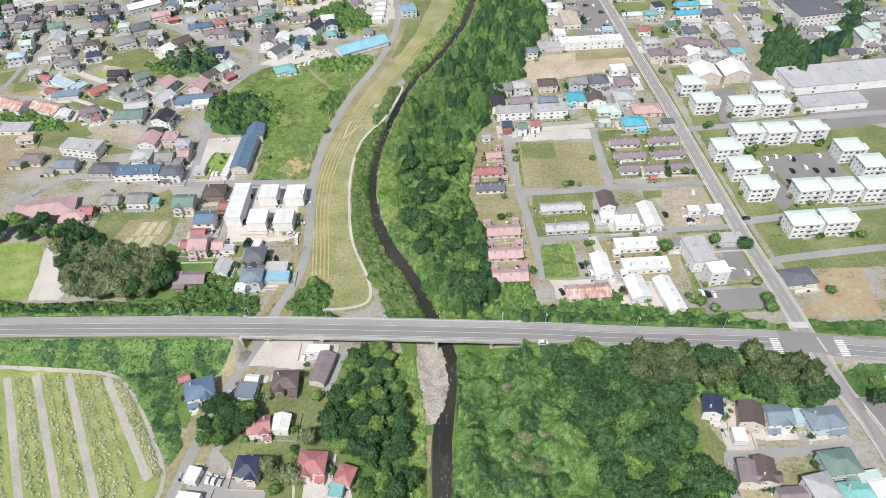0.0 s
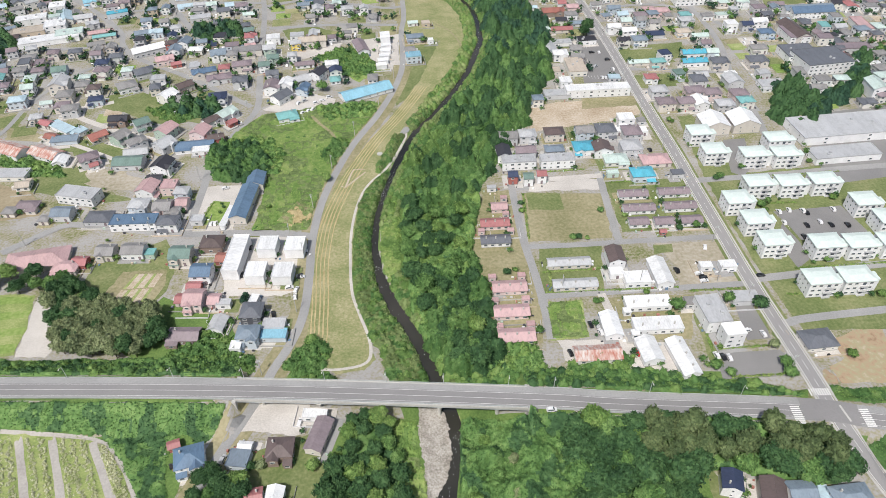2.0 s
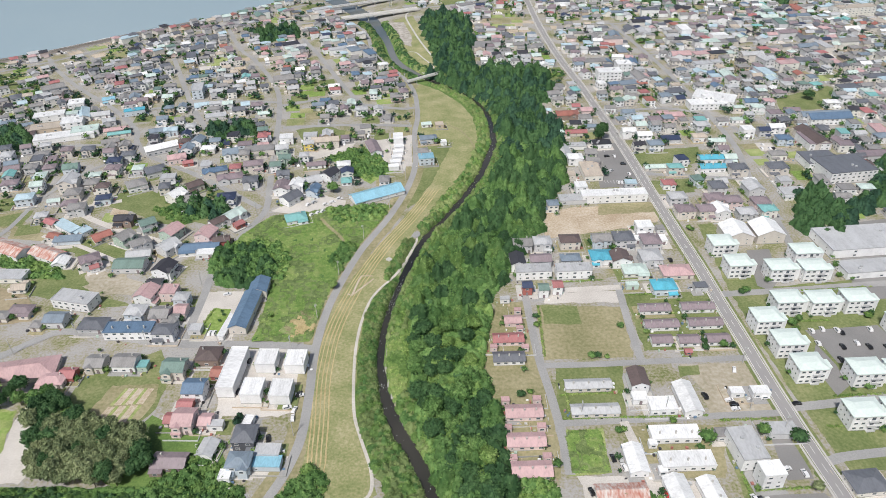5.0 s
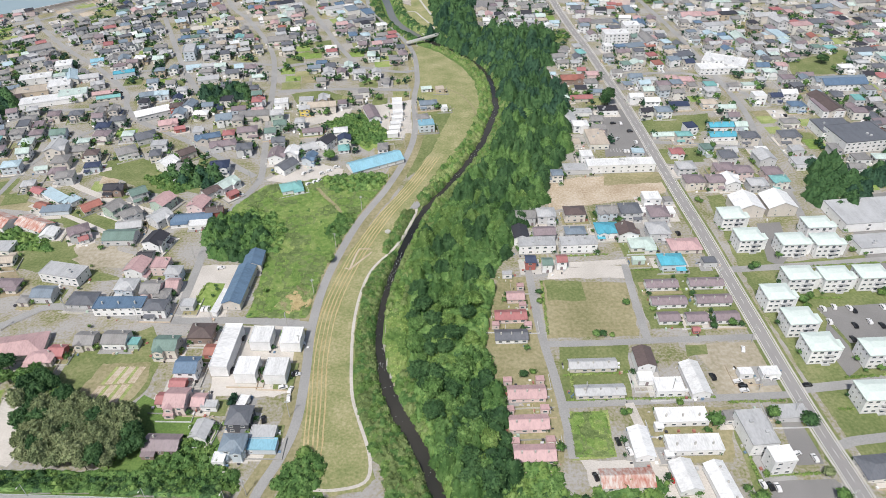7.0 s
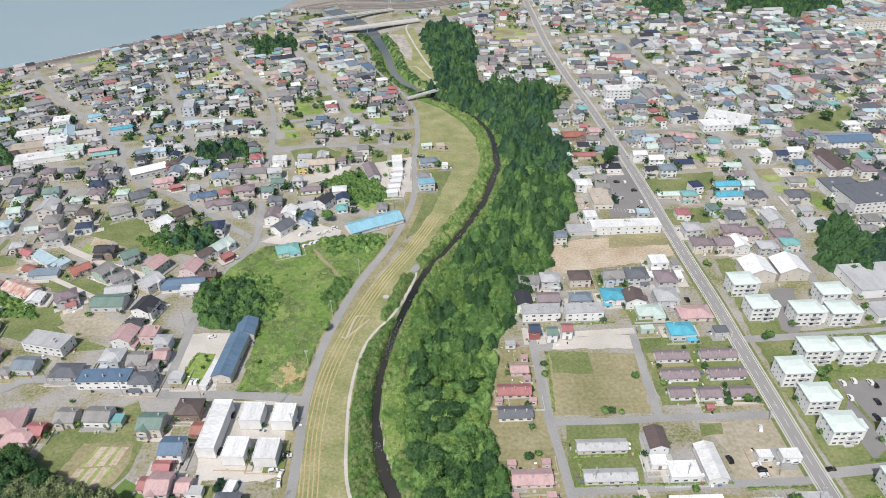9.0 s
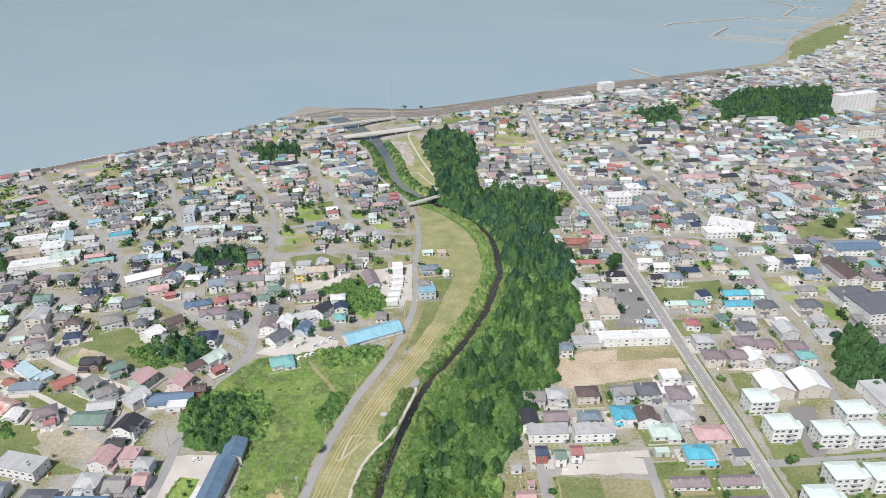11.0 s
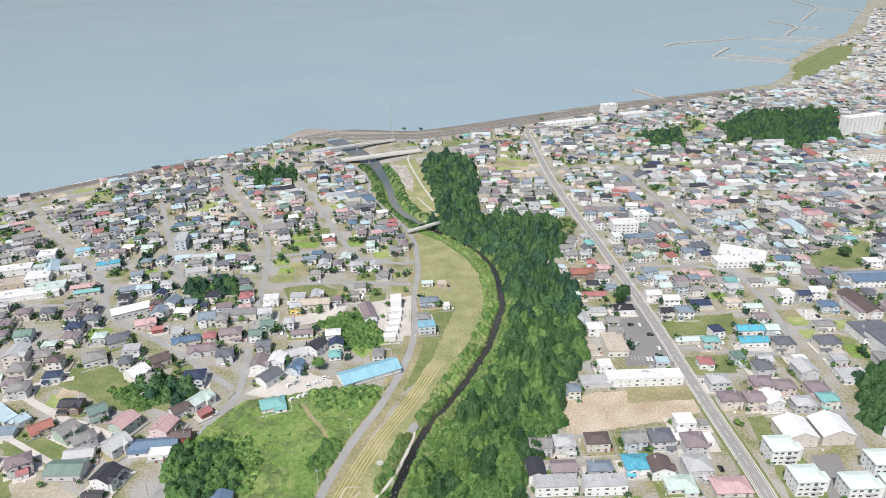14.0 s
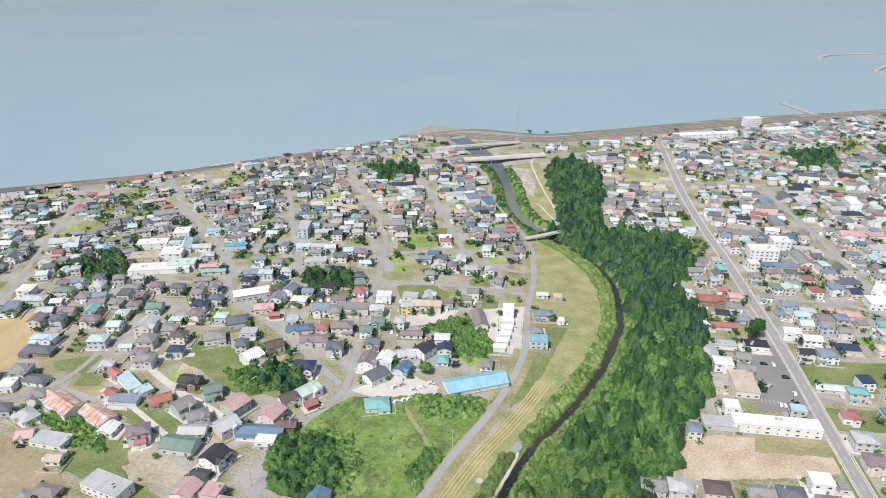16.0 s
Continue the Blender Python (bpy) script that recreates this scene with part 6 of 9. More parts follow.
house(-344.0, 491.7, 12, 13.6, 7.6, 1.8, "hip", "green", "beige")
house(-324.3, 502.2, 12, 8.5, 10.2, 2, "hip", "silver", "white")
house(-355.9, 477.8, 12, 15.3, 8.5, 1.6, "hip", "silver", "mint")
house(-370.5, 488.3, 12, 10.2, 10.2, 2, "hip", "white", "white")
house(-282.6, 510.0, 12, 8.5, 7.6, 2, "hip", "mauve", "beige")
house(-266.6, 510.3, 12, 9.3, 7.6, 2, "hip", "slate", "beige")
house(-257.8, 528.8, 20, 12.8, 6.8, 1, "gable", "grey", "beige")
house(-321.7, 556.8, 17, 24.2, 13, 1.3, "flat", "tan", "tan", "warehouse")
house(-303.5, 565.8, 17, 16.7, 14.9, 1.8, "flat", "white", "white", "warehouse")
house(-298.8, 540.4, 17, 44.6, 13, 1.3, "flat", "white", "white", "warehouse")
house(-286.2, 549.7, 17, 20.5, 12.1, 1.5, "flat", "mint", "white", "warehouse")
house(-328.5, 579.2, 17, 24.2, 11.2, 1.8, "flat", "white", "white", "warehouse")
house(-316.5, 604.3, 17, 13, 13, 2, "flat", "white", "white", "warehouse")
house(-261.9, 551.4, 17, 18.7, 6, 1, "gable", "pink", "beige")
house(-256.4, 543.4, 17, 17, 5.1, 1, "gable", "teal", "beige")
house(-287.8, 583.1, 17, 15.3, 8.5, 1, "gable", "silver", "white")

# houses south of the bridge
house(-93.9, 157.4, 15, 10.4, 8.9, 1.8, "hip", "blue", "white")
house(-102.0, 164.3, 20, 4, 3.2, 1, "gable", "red", "redwall", "shed")
house(-75.9, 157.2, -8, 8, 7.2, 1, "flat", "steel", "bluish", "shed")
house(-74.4, 162.5, -8, 4.8, 3.2, 1, "gable", "white", "white", "shed")
house(-60.6, 160.3, 0, 9.6, 8.1, 1.5, "hip", "brown", "brown")
house(-46.6, 165.9, 74.6, 14.4, 6.4, 1.3, "gable", "mauve", "beige", "warehouse")
house(-49.3, 175.8, -5, 9.6, 4, 1, "flat", "white", "white", "shed")
house(-68.1, 140.1, 8, 8.1, 6.7, 1.6, "gable", "red", "white")
house(-59.9, 141.0, 85, 6.7, 5.9, 1.4, "gable", "white", "white")
house(-69.3, 122.7, -5, 8.1, 7.4, 2, "hip", "navy", "beige")
house(-89.3, 122.0, 75, 5.6, 4.8, 1, "flat", "white", "white", "shed")
house(-89.0, 112.7, -10, 8, 4.8, 1, "flat", "white", "white", "shed")
house(-46.4, 123.5, -5, 9.6, 8.1, 1.8, "hip", "red", "pinkish")
house(-34.5, 119.1, 70, 6.7, 5.9, 1.4, "hip", "red", "pinkish")
house(-37.5, 113.8, -10, 4.8, 4.8, 1, "flat", "teal", "bluish", "shed")
house(103.3, 139.0, 75, 7.4, 6.7, 2, "gable", "navy", "white")
house(116.3, 134.6, 75, 8.9, 8.1, 2, "gable", "brown", "beige")
house(110.0, 127.3, 85, 5.6, 4.8, 1, "flat", "white", "white", "shed")
house(125.8, 133.4, 0, 8.9, 8.1, 2, "gable", "steel", "white")
house(134.6, 133.9, 80, 6.4, 3.2, 1, "flat", "ltblue", "bluish", "shed")
house(142.8, 131.4, 5, 13.3, 8.1, 1.8, "hip", "steel", "bluish")
house(106.8, 111.6, 80, 8.1, 5.9, 2, "gable", "mauve", "beige")
house(112.9, 111.9, 80, 8.9, 6.7, 2, "gable", "brown", "beige")
house(119.1, 102.7, 0, 8.9, 5.9, 1.5, "gable", "mauve", "beige")
house(129.8, 104.8, 10, 8.9, 8.9, 2, "hip", "silver", "white")
house(140.3, 113.8, 5, 11.8, 8.9, 1.8, "hip", "green", "bluish")
house(142.9, 103.7, 0, 11.8, 6.7, 1, "hip", "teal", "white")
house(148.8, 108.7, 5, 8, 4, 1, "flat", "mint", "white", "shed")
house(151.1, 103.8, 5, 7.2, 7.2, 1, "flat", "white", "white", "shed")


# tall blocks far off
house(540.1, 964.8, 20, 62, 14, 8, "flat", "white", "white", "apartment_building")
house(481.8, 839.7, 10, 46, 12, 4, "flat", "tan", "cream", "apartment_building")
house(242.0, 1082.0, 22, 22, 12, 5, "flat", "white", "white", "apartment_building")
house(173.0, 1020.0, 20, 84, 13, 1.8, "flat", "white", "white", "office")
house(272.0, 1062.0, 22, 40, 14, 2, "flat", "white", "cream", "office")
house(280.0, 458.0, 8, 34, 25, 3, "flat", "slate", "white", "office")
house(283.0, 510.0, 97, 30, 13, 2, "gable", "brown", "beige", "office")
house(312.0, 546.0, 3, 34, 13, 2, "gable", "blue", "white", "apartment_building")
house(236.0, 591.0, -28, 34, 19, 2, "flat", "white", "white", "office")
house(265.2, 372.4, 5, 84, 24, 2, "flat", "silver", "white", "school_building")
house(242.5, 344.3, 5, 40, 12, 1.5, "flat", "silver", "white", "school_building")

# ---- plots of ground ----
patch("ground_meadow", MEADOW, "mown_meadow", "freshly mown straw-coloured river meadow", "meadow", 0.16, 3.0)
HAY = [(-51.7, 210.4), (-53.7, 240.2), (-56.3, 269.9), (-55.7, 298.3), (-51.3, 324.3), (-44.5, 349.9), (-33.6, 381.2), (-17.6, 415.8), (-3.8, 450.7)]
for off in (-4.2, -2.6, -0.6, 1.2, 3.2):
    ribbon("ground_hay", [(x + off, y) for x, y in HAY], 0.6, "hay", "row of raked dry hay on the meadow", "hay", 0.23, wobble=0.1, step=3.0)
ribbon("pavement_footpath", PATH, 1.4, "gravel", "narrow pale footpath along the river bank", "path", 0.26, step=2.0)
ribbon("pavement_path_north", [(-16.0, 392.3), (-13.8, 406.5), (-3.4, 425.7), (8.6, 451.2), (22.1, 485.5), (26.1, 516.4), (17.7, 543.3), (6.4, 555.1)], 1.4, "dry_grass", "worn footpath along the upper meadow", "path", 0.24)
ribbon("pavement_loop", [(-39.4, 350.8), (-45.6, 350.6), (-49.5, 332.6), (-51.9, 333.9)], 1.1, "bare_soil", "worn sandy path loop in the meadow", "path", 0.24)
ribbon("pavement_loop_short", [(-49.5, 332.6), (-38.6, 348.3)], 1.1, "bare_soil", "worn sandy path loop in the meadow", "path", 0.245)
FALLOW = FIELD_W
patch("ground_fallow", FALLOW, "weeds", "fallow field of bright green weeds", "field", 0.1)
ribbon("ground_track", [(-76.9, 411.6), (-70.8, 401.6), (-64.4, 393.2), (-59.2, 384.5)], 2.4, "dry_grass", "trodden brown track through the fallow field", "track", 0.16)
# under the weeds
patch("ground_dry_spot", [(-79.3, 310.7), (-73.1, 320.2), (-64.4, 312.6), (-65.8, 301.0), (-75.5, 296.9), (-83.7, 301.6)], "dry_grass", "dry brown spot in the fallow field", "field", 0.13)

PLOTS = [
    ("hollow_green", "grass", "overgrown green hollow between houses", [(-224.8, 445.6), (-209.4, 459.8), (-180.1, 438.1), (-161.9, 430.8), (-151.9, 413.7), (-165.2, 406.0), (-180.4, 409.5), (-206.6, 426.0)]),
    ("lot_green", "grass", "rough green lot behind sheds", [(-231.3, 357.7), (-219.9, 364.2), (-197.4, 353.8), (-191.5, 336.1), (-167.5, 326.3), (-181.2, 323.7), (-212.8, 332.2), (-230.9, 336.4)]),
    ("lot_dirt", "gravel_soil", "bare dry lot between houses", [(-205.3, 354.0), (-198.0, 359.5), (-167.5, 346.2), (-171.5, 335.4), (-193.7, 338.7)]),
    ("mid_green", "grass", "green plot below solar panels", [(-238.4, 387.3), (-225.7, 398.5), (-212.5, 387.1), (-197.2, 380.3), (-194.3, 368.9), (-231.1, 380.7)]),
    ("top_dry", "dry_grass", "dry grass plot beside a lane", [(-269.1, 394.2), (-274.2, 407.7), (-241.3, 398.2), (-240.8, 389.9)]),
    ("shrub_field", "scrub", "overgrown plot of bushes and grass", [(-272.8, 373.0), (-252.7, 373.3), (-227.8, 367.2), (-213.9, 350.7), (-236.3, 351.6)]),
    ("dry_garden", "dry_grass", "dry garden plot beside a lane", [(-306.7, 419.6), (-271.3, 428.7), (-267.6, 407.8), (-295.0, 405.0)]),
    ("yellow_house_plot", "grass", "vegetable plot beside small houses", [(-116.1, 549.1), (-92.8, 557.4), (-74.3, 543.8), (-78.6, 531.3), (-107.7, 527.8)]),
    ("upper_meadow", "mown_meadow", "mown river meadow beside the riverside road", [(-25.0, 618.0), (-19.3, 581.3), (-18.8, 551.4), (-17.3, 527.7), (2.8, 520.9), (11.5, 523.1), (30.0, 525.0), (29.5, 545.0), (28.0, 573.0), (18.0, 604.0), (-1.0, 636.0), (-18.7, 652.0)]),
    ("meadow_edge", "grass", "green plot between small houses and the meadow", [(-16.1, 527.7), (6.9, 531.2), (12.3, 511.4), (6.1, 482.8), (-4.6, 457.4), (-14.2, 434.5), (-21.8, 424.0), (-23.8, 445.9), (-19.9, 483.3)]),
    ("mauve_row_gardens", "grass", "green gardens round low purple-roofed houses", [(98.5, 328.5), (151.1, 328.8), (147.3, 285.5), (98.3, 283.6)]),
    ("grey_row_gardens", "grass", "small green gardens beside low grey rows", [(53.1, 275.1), (85.6, 274.9), (79.3, 237.6), (50.3, 237.8)]),
    ("lawn_pink_row", "dry_grass", "dry brown lawn round low pink houses", [(30.5, 323.2), (43.5, 322.8), (44.6, 280.3), (47.6, 260.5), (48.3, 229.4), (46.8, 209.8), (25.3, 211.8), (20.7, 230.1), (15.1, 265.2), (17.7, 298.4)]),
    ("vacant_lot", "dry_grass", "vacant lot of dry grass", [(50.0, 319.8), (94.4, 317.2), (92.1, 278.9), (48.1, 278.0)]),
    ("kitchen_plot", "grass", "mown green plot inside a vacant lot", [(52.6, 319.6), (71.6, 318.8), (71.1, 303.8), (52.3, 304.0)]),
    ("vegetable_field", "vegetables", "small field of pale green vegetables", [(51.2, 235.1), (68.3, 235.3), (67.4, 212.2), (49.9, 211.8)]),
    ("gravel_yard", "gravel_soil", "sandy parking yard beside the main road", [(111.8, 273.3), (146.4, 273.9), (148.5, 243.2), (116.2, 242.4), (117.4, 258.4)]),
    ("yard_grass", "grass", "small green verge beside a yard", [(111.6, 272.5), (121.7, 273.0), (120.6, 266.0), (110.7, 265.5)]),
    ("white_row_yard", "dry_grass", "dry yard between white single-storey rows", [(80.4, 236.9), (119.9, 236.5), (112.1, 209.6), (80.9, 208.7)]),
    ("south_yard", "gravel", "pale gravel yard beside white buildings", [(53.3, 211.1), (77.8, 210.5), (106.1, 207.5), (109.4, 190.8), (79.7, 191.0), (54.9, 200.0)]),
    ("car_lot", "asphalt", "grey asphalt car park with parked cars", [(137.6, 228.5), (157.5, 229.0), (154.1, 208.5), (135.6, 207.6)]),
    ("office_lot", "asphalt", "dark asphalt car park beside an office", [(119.2, 201.0), (152.0, 201.6), (150.5, 187.7), (117.9, 187.0)]),
    ("office_garden", "grass", "green hedge plot beside an office", [(117.3, 229.1), (122.3, 230.6), (121.2, 195.6), (115.8, 193.2)]),
    ("soil_field", "red_soil", "bare reddish soil lot with dry weeds", [(172.4, 205.7), (184.1, 211.4), (197.6, 212.1), (192.3, 182.7), (158.6, 182.4), (157.2, 188.0), (172.9, 195.3)]),
    ("estate_lawn", "grass", "green lawns between housing blocks", [(160.5, 396.5), (170.1, 397.2), (180.9, 332.3), (235.3, 337.4), (272.3, 314.2), (217.3, 211.1), (162.2, 211.6), (158.5, 244.1), (156.1, 287.8), (156.4, 334.1)]),
    ("estate_parking", "asphalt", "asphalt car park between housing blocks", [(182.2, 295.7), (220.3, 298.8), (224.0, 277.3), (220.0, 272.7), (187.3, 272.1), (185.8, 283.3)]),
    ("estate_drive", "asphalt", "asphalt drive between housing blocks", [(179.6, 367.0), (193.5, 368.0), (187.0, 337.9), (178.2, 328.4), (172.8, 332.9)]),
    ("estate_yard", "asphalt", "asphalt yard behind housing blocks", [(183.1, 285.9), (185.8, 271.2), (185.2, 257.5), (176.9, 251.5), (174.7, 272.0)]),
    ("soil_lot", "bare_soil", "bare sandy building lot", [(67.9, 415.0), (86.5, 419.8), (146.6, 421.3), (143.5, 402.6), (119.6, 395.1), (63.0, 382.8)]),
    ("garden_plots", "dry_grass", "small garden plots beside a bare lot", [(103.7, 425.7), (140.0, 425.1), (138.8, 412.3), (101.1, 409.5)]),
    ("shop_lot", "asphalt", "asphalt shop car park with parked cars", [(108.5, 519.2), (141.0, 513.1), (143.2, 447.2), (109.2, 444.9), (111.9, 472.5)]),
    ("estate_gap", "grass", "green plot beside the main road", [(142.3, 498.1), (195.7, 505.8), (189.4, 478.9), (144.3, 474.5)]),
    ("red_house_garden", "grass", "grass garden beside a small house", [(144.4, 453.1), (176.1, 456.2), (171.6, 436.4), (146.5, 434.7)]),
    ("sports_green", "grass", "wide green lawn with one tree", [(292.2, 597.1), (349.5, 623.2), (357.7, 611.7), (327.4, 573.0), (285.1, 570.1)]),
    ("cyan_row_yard", "concrete", "pale concrete yard beside blue-roofed rows", [(180.7, 467.9), (203.3, 467.5), (202.2, 455.1), (178.0, 452.5)]),
    ("school_yard", "asphalt", "asphalt lot beside long grey buildings", [(232.8, 376.7), (247.2, 393.5), (307.9, 403.8), (321.0, 391.4), (286.2, 327.7), (221.7, 317.8), (228.0, 344.1)]),
    ("east_lot", "gravel", "pale gravel ground between houses", [(57.1, 329.4), (95.4, 330.8), (96.7, 321.0), (54.4, 321.1)]),
    ("block_yard", "gravel", "pale gravel yard round white storage blocks", [(-108.1, 290.0), (-64.7, 288.7), (-63.8, 249.2), (-73.5, 245.3), (-100.9, 246.7), (-105.6, 268.8)]),
    ("warehouse_yard", "gravel", "pale gravel yard beside a long warehouse", [(-130.9, 336.4), (-109.2, 336.7), (-105.6, 294.3), (-127.6, 295.0)]),
    ("warehouse_green", "weeds", "green weedy plot beside a warehouse", [(-122.6, 321.8), (-112.6, 321.5), (-112.8, 299.8), (-125.1, 301.6)]),
    ("pink_hall_lawn", "grass", "uneven lawn behind small houses", [(-171.5, 270.7), (-139.2, 290.1), (-128.9, 273.4), (-128.9, 251.0), (-145.4, 219.2), (-171.0, 241.9)]),
    ("east_scrub", "scrub", "overgrown green strip beside the embankment", [(7.1, 188.9), (20.7, 205.2), (41.2, 195.6), (56.9, 192.4), (86.9, 192.9), (110.1, 186.7), (150.1, 178.8), (147.2, 174.6), (38.4, 183.9)]),
    ("west_scrub", "scrub", "overgrown green gardens beside the embankment", [(-129.5, 247.5), (-115.8, 240.4), (-96.2, 233.3), (-87.6, 217.7), (-79.0, 200.6), (-114.3, 201.0), (-144.2, 216.2)]),
    ("corner_scrub", "scrub", "overgrown corner beside the meadow", [(-64.3, 194.5), (-57.2, 214.0), (-50.4, 216.7), (-43.9, 191.9)]),
    ("farm_track", "gravel", "broad pale farm track", [(-189.9, 249.2), (-187.7, 255.5), (-176.5, 252.4), (-166.4, 224.2), (-171.0, 212.6), (-185.3, 212.9), (-186.4, 229.4)]),
    ("west_crop", "crop", "rows of green vegetables", [(-222.3, 253.6), (-192.1, 252.1), (-190.0, 244.1), (-186.1, 227.8), (-186.0, 214.4), (-200.1, 214.2)]),
    ("teal_house_lot", "gravel", "pale gravel lot with parked cars", [(-111.3, 421.6), (-87.7, 445.6), (-62.7, 434.0), (-62.8, 423.4), (-81.2, 412.6), (-97.9, 417.8)]),
    ("north_green", "grass", "overgrown green plot between houses", [(-221.8, 431.4), (-217.6, 459.9), (-191.4, 443.0), (-155.3, 430.2), (-149.5, 407.4), (-176.2, 415.2), (-200.1, 423.1)]),
    ("west_green", "grass", "green plot behind houses", [(-229.0, 391.7), (-210.6, 390.1), (-188.1, 377.1), (-188.2, 366.4), (-217.6, 372.3)]),
    ("kudzu_plot", "weeds", "overgrown plot of green weeds", [(-85.3, 500.5), (-66.1, 511.3), (-46.4, 513.9), (-33.1, 475.3), (-48.9, 456.7), (-65.0, 474.6)]),
    ("yard_yellow", "gravel", "gravel yard beside a yellow house", [(-104.5, 508.3), (-65.6, 522.9), (-69.4, 507.6), (-97.1, 493.6)]),
    ("shed_yard", "gravel", "pale gravel yard between sheds and the road", [(-50.3, 526.6), (-21.9, 535.8), (-20.3, 475.1), (-33.7, 474.0), (-42.3, 492.5)]),
    ("wheat_field", "wheat", "ripe golden wheat field", [(-397.1, 452.4), (-345.8, 467.3), (-319.8, 430.0), (-315.5, 407.0), (-330.1, 381.8)]),
    ("dry_field", "brown_field", "dry brown field with a fence", [(-289.6, 351.0), (-266.1, 352.5), (-227.0, 335.2), (-215.1, 314.1), (-253.4, 307.0)]),
    ("brown_lot", "gravel_soil", "bare brown lot between houses", [(-201.6, 343.8), (-183.1, 355.2), (-168.6, 340.3), (-189.0, 333.6)]),
    ("triangle_green", "grass", "triangular lawn beside a lane", [(-295.0, 416.8), (-269.6, 429.0), (-268.4, 408.8), (-287.9, 409.2)]),
    ("south_green", "grass", "rough grass round houses south of the bridge", [(-78.3, 159.3), (-43.0, 171.2), (-29.4, 129.4), (-28.2, 101.8), (-59.2, 103.3), (-82.0, 132.1)]),
    ("south_yard_west", "gravel", "pale gravel yard below the bridge", [(-76.4, 183.5), (-52.3, 183.6), (-52.6, 168.9), (-58.9, 167.9), (-68.4, 169.8), (-77.9, 170.9)]),
    ("south_car_yard", "old_asphalt", "worn asphalt yard with parked cars", [(-90.9, 124.7), (-73.7, 120.5), (-62.8, 115.3), (-63.1, 103.5), (-92.3, 105.0)]),
    ("south_house_yard", "gravel", "gravel yard round a red-roofed house", [(-53.5, 120.6), (-37.1, 118.7), (-28.8, 116.1), (-32.1, 102.0), (-53.3, 103.0)]),
    ("south_grass_east", "grass", "grass slope behind houses", [(97.7, 149.7), (103.0, 141.6), (102.0, 131.8), (104.9, 124.6), (93.1, 95.7), (86.4, 96.1), (93.2, 127.6)]),
    ("wood_floor", "scrub", "green overgrown slope below the woods", [(8.4, 176.5), (37.3, 174.9), (57.8, 169.9), (112.3, 170.6), (163.0, 156.9), (154.7, 143.9), (97.6, 149.2), (96.3, 127.4), (93.4, 93.8), (2.5, 98.3)]),
    ("west_floor", "scrub", "green overgrown river bank", [(-44.2, 171.3), (-9.0, 175.7), (-3.7, 152.6), (-2.3, 128.0), (-5.1, 98.7), (-30.0, 99.9), (-34.4, 125.1), (-41.4, 149.4)]),
    ("east_wood_floor", "scrub", "green ground below the riverside woods", EAST_WOOD),
    ("upper_wood_floor", "scrub", "green ground below the upper woods", UPPER_WOOD),
    ("east_yards", "old_asphalt", "asphalt lane between houses", [(103.1, 122.4), (149.5, 123.4), (150.0, 120.0), (105.8, 118.3), (103.4, 95.2), (95.9, 95.6)]),
    ("corner_drive", "asphalt", "dark asphalt drive beside a junction", [(160.7, 142.0), (173.4, 142.6), (166.0, 128.1), (161.2, 128.4)]),
    ("layby", "gravel", "gravel lay-by beside the bridge road", [(37.9, 172.9), (57.6, 171.8), (47.8, 161.8), (43.8, 160.6)]),
    ("west_slope", "scrub", "weedy green slope below the road", [(-202.4, 190.6), (-83.8, 184.8), (-86.5, 173.7), (-96.5, 160.3), (-96.9, 142.4), (-113.1, 148.2), (-122.8, 161.8), (-132.7, 172.0), (-197.5, 179.9)]),
    ("island", "weeds", "low green river island", ISLAND),
    ("park_green", "mown_meadow", "mown riverside park lawn", [(-39.7, 837.6), (-26.2, 754.0), (-8.8, 706.8), (9.5, 687.8), (-0.8, 671.9), (-18.6, 675.0), (-33.7, 730.1), (-31.9, 754.2), (-47.9, 837.9)]),
    ("mouth_green", "grass", "green plot near the river mouth", [(-4.0, 936.5), (42.6, 953.1), (44.8, 927.0), (2.9, 913.6)]),
    ("harbour_green", "grass", "flat green waterfront", [(690.0, 1464.0), (886.5, 1702.3), (972.8, 1741.6), (819.9, 1509.8), (654.1, 1335.4), (617.3, 1310.9)]),
]
for n, (key, m, text, poly) in enumerate(PLOTS):
    if key != "island":
        patch("ground_" + key, poly, m, text, "ground", 0.02 + 0.0021 * n if key not in ("upper_meadow", "park_green", "upper_bar", "gravel_bar", "kitchen_plot", "lawn_pink_row", "yard_grass", "estate_parking", "estate_drive", "estate_yard", "warehouse_green", "cyan_row_yard") else 0.15 + 0.0005 * n)

patch("ground_allotment", [(-153.7, 265.8), (-133.0, 266.4), (-130.7, 256.5), (-134.5, 244.1), (-147.2, 239.6), (-156.3, 238.3), (-159.5, 248.3)], "dry_grass", "worn allotment of small beds behind houses", "allotment", 0.19)
for k in range(9):
    f = k / 8
    a, b = (-146.6 + 11.9 * f, 264.0 + -0.2 * f), (-153.9 + 14.9 * f, 241.5 + 1.8 * f)
    mid = ((a[0] + b[0]) / 2, (a[1] + b[1]) / 2)
    for n, (p, q) in enumerate(((a, mid), (mid, b))):
        green = (k + n) % 3 == 0
        ribbon("ground_bed", [p, (q[0] + (p[0] - q[0]) * 0.08, q[1] + (p[1] - q[1]) * 0.08)], 1.5, "vegetables" if green else "bare_soil", "bed of pale green vegetables in an allotment" if green else "bed of bare pale soil in an allotment", "bed", 0.23, wobble=0.12)
for a in ([(-216.6, 248.2), (-192.2, 248.6)], [(-210.9, 238.0), (-189.3, 239.1)], [(-205.0, 227.4), (-187.1, 228.8)], [(-199.6, 217.6), (-186.4, 218.7)]):
    ribbon("ground_crop_strip", a, 5.0, "weeds", "strip of green vegetables", "field", 0.17, wobble=0.3)
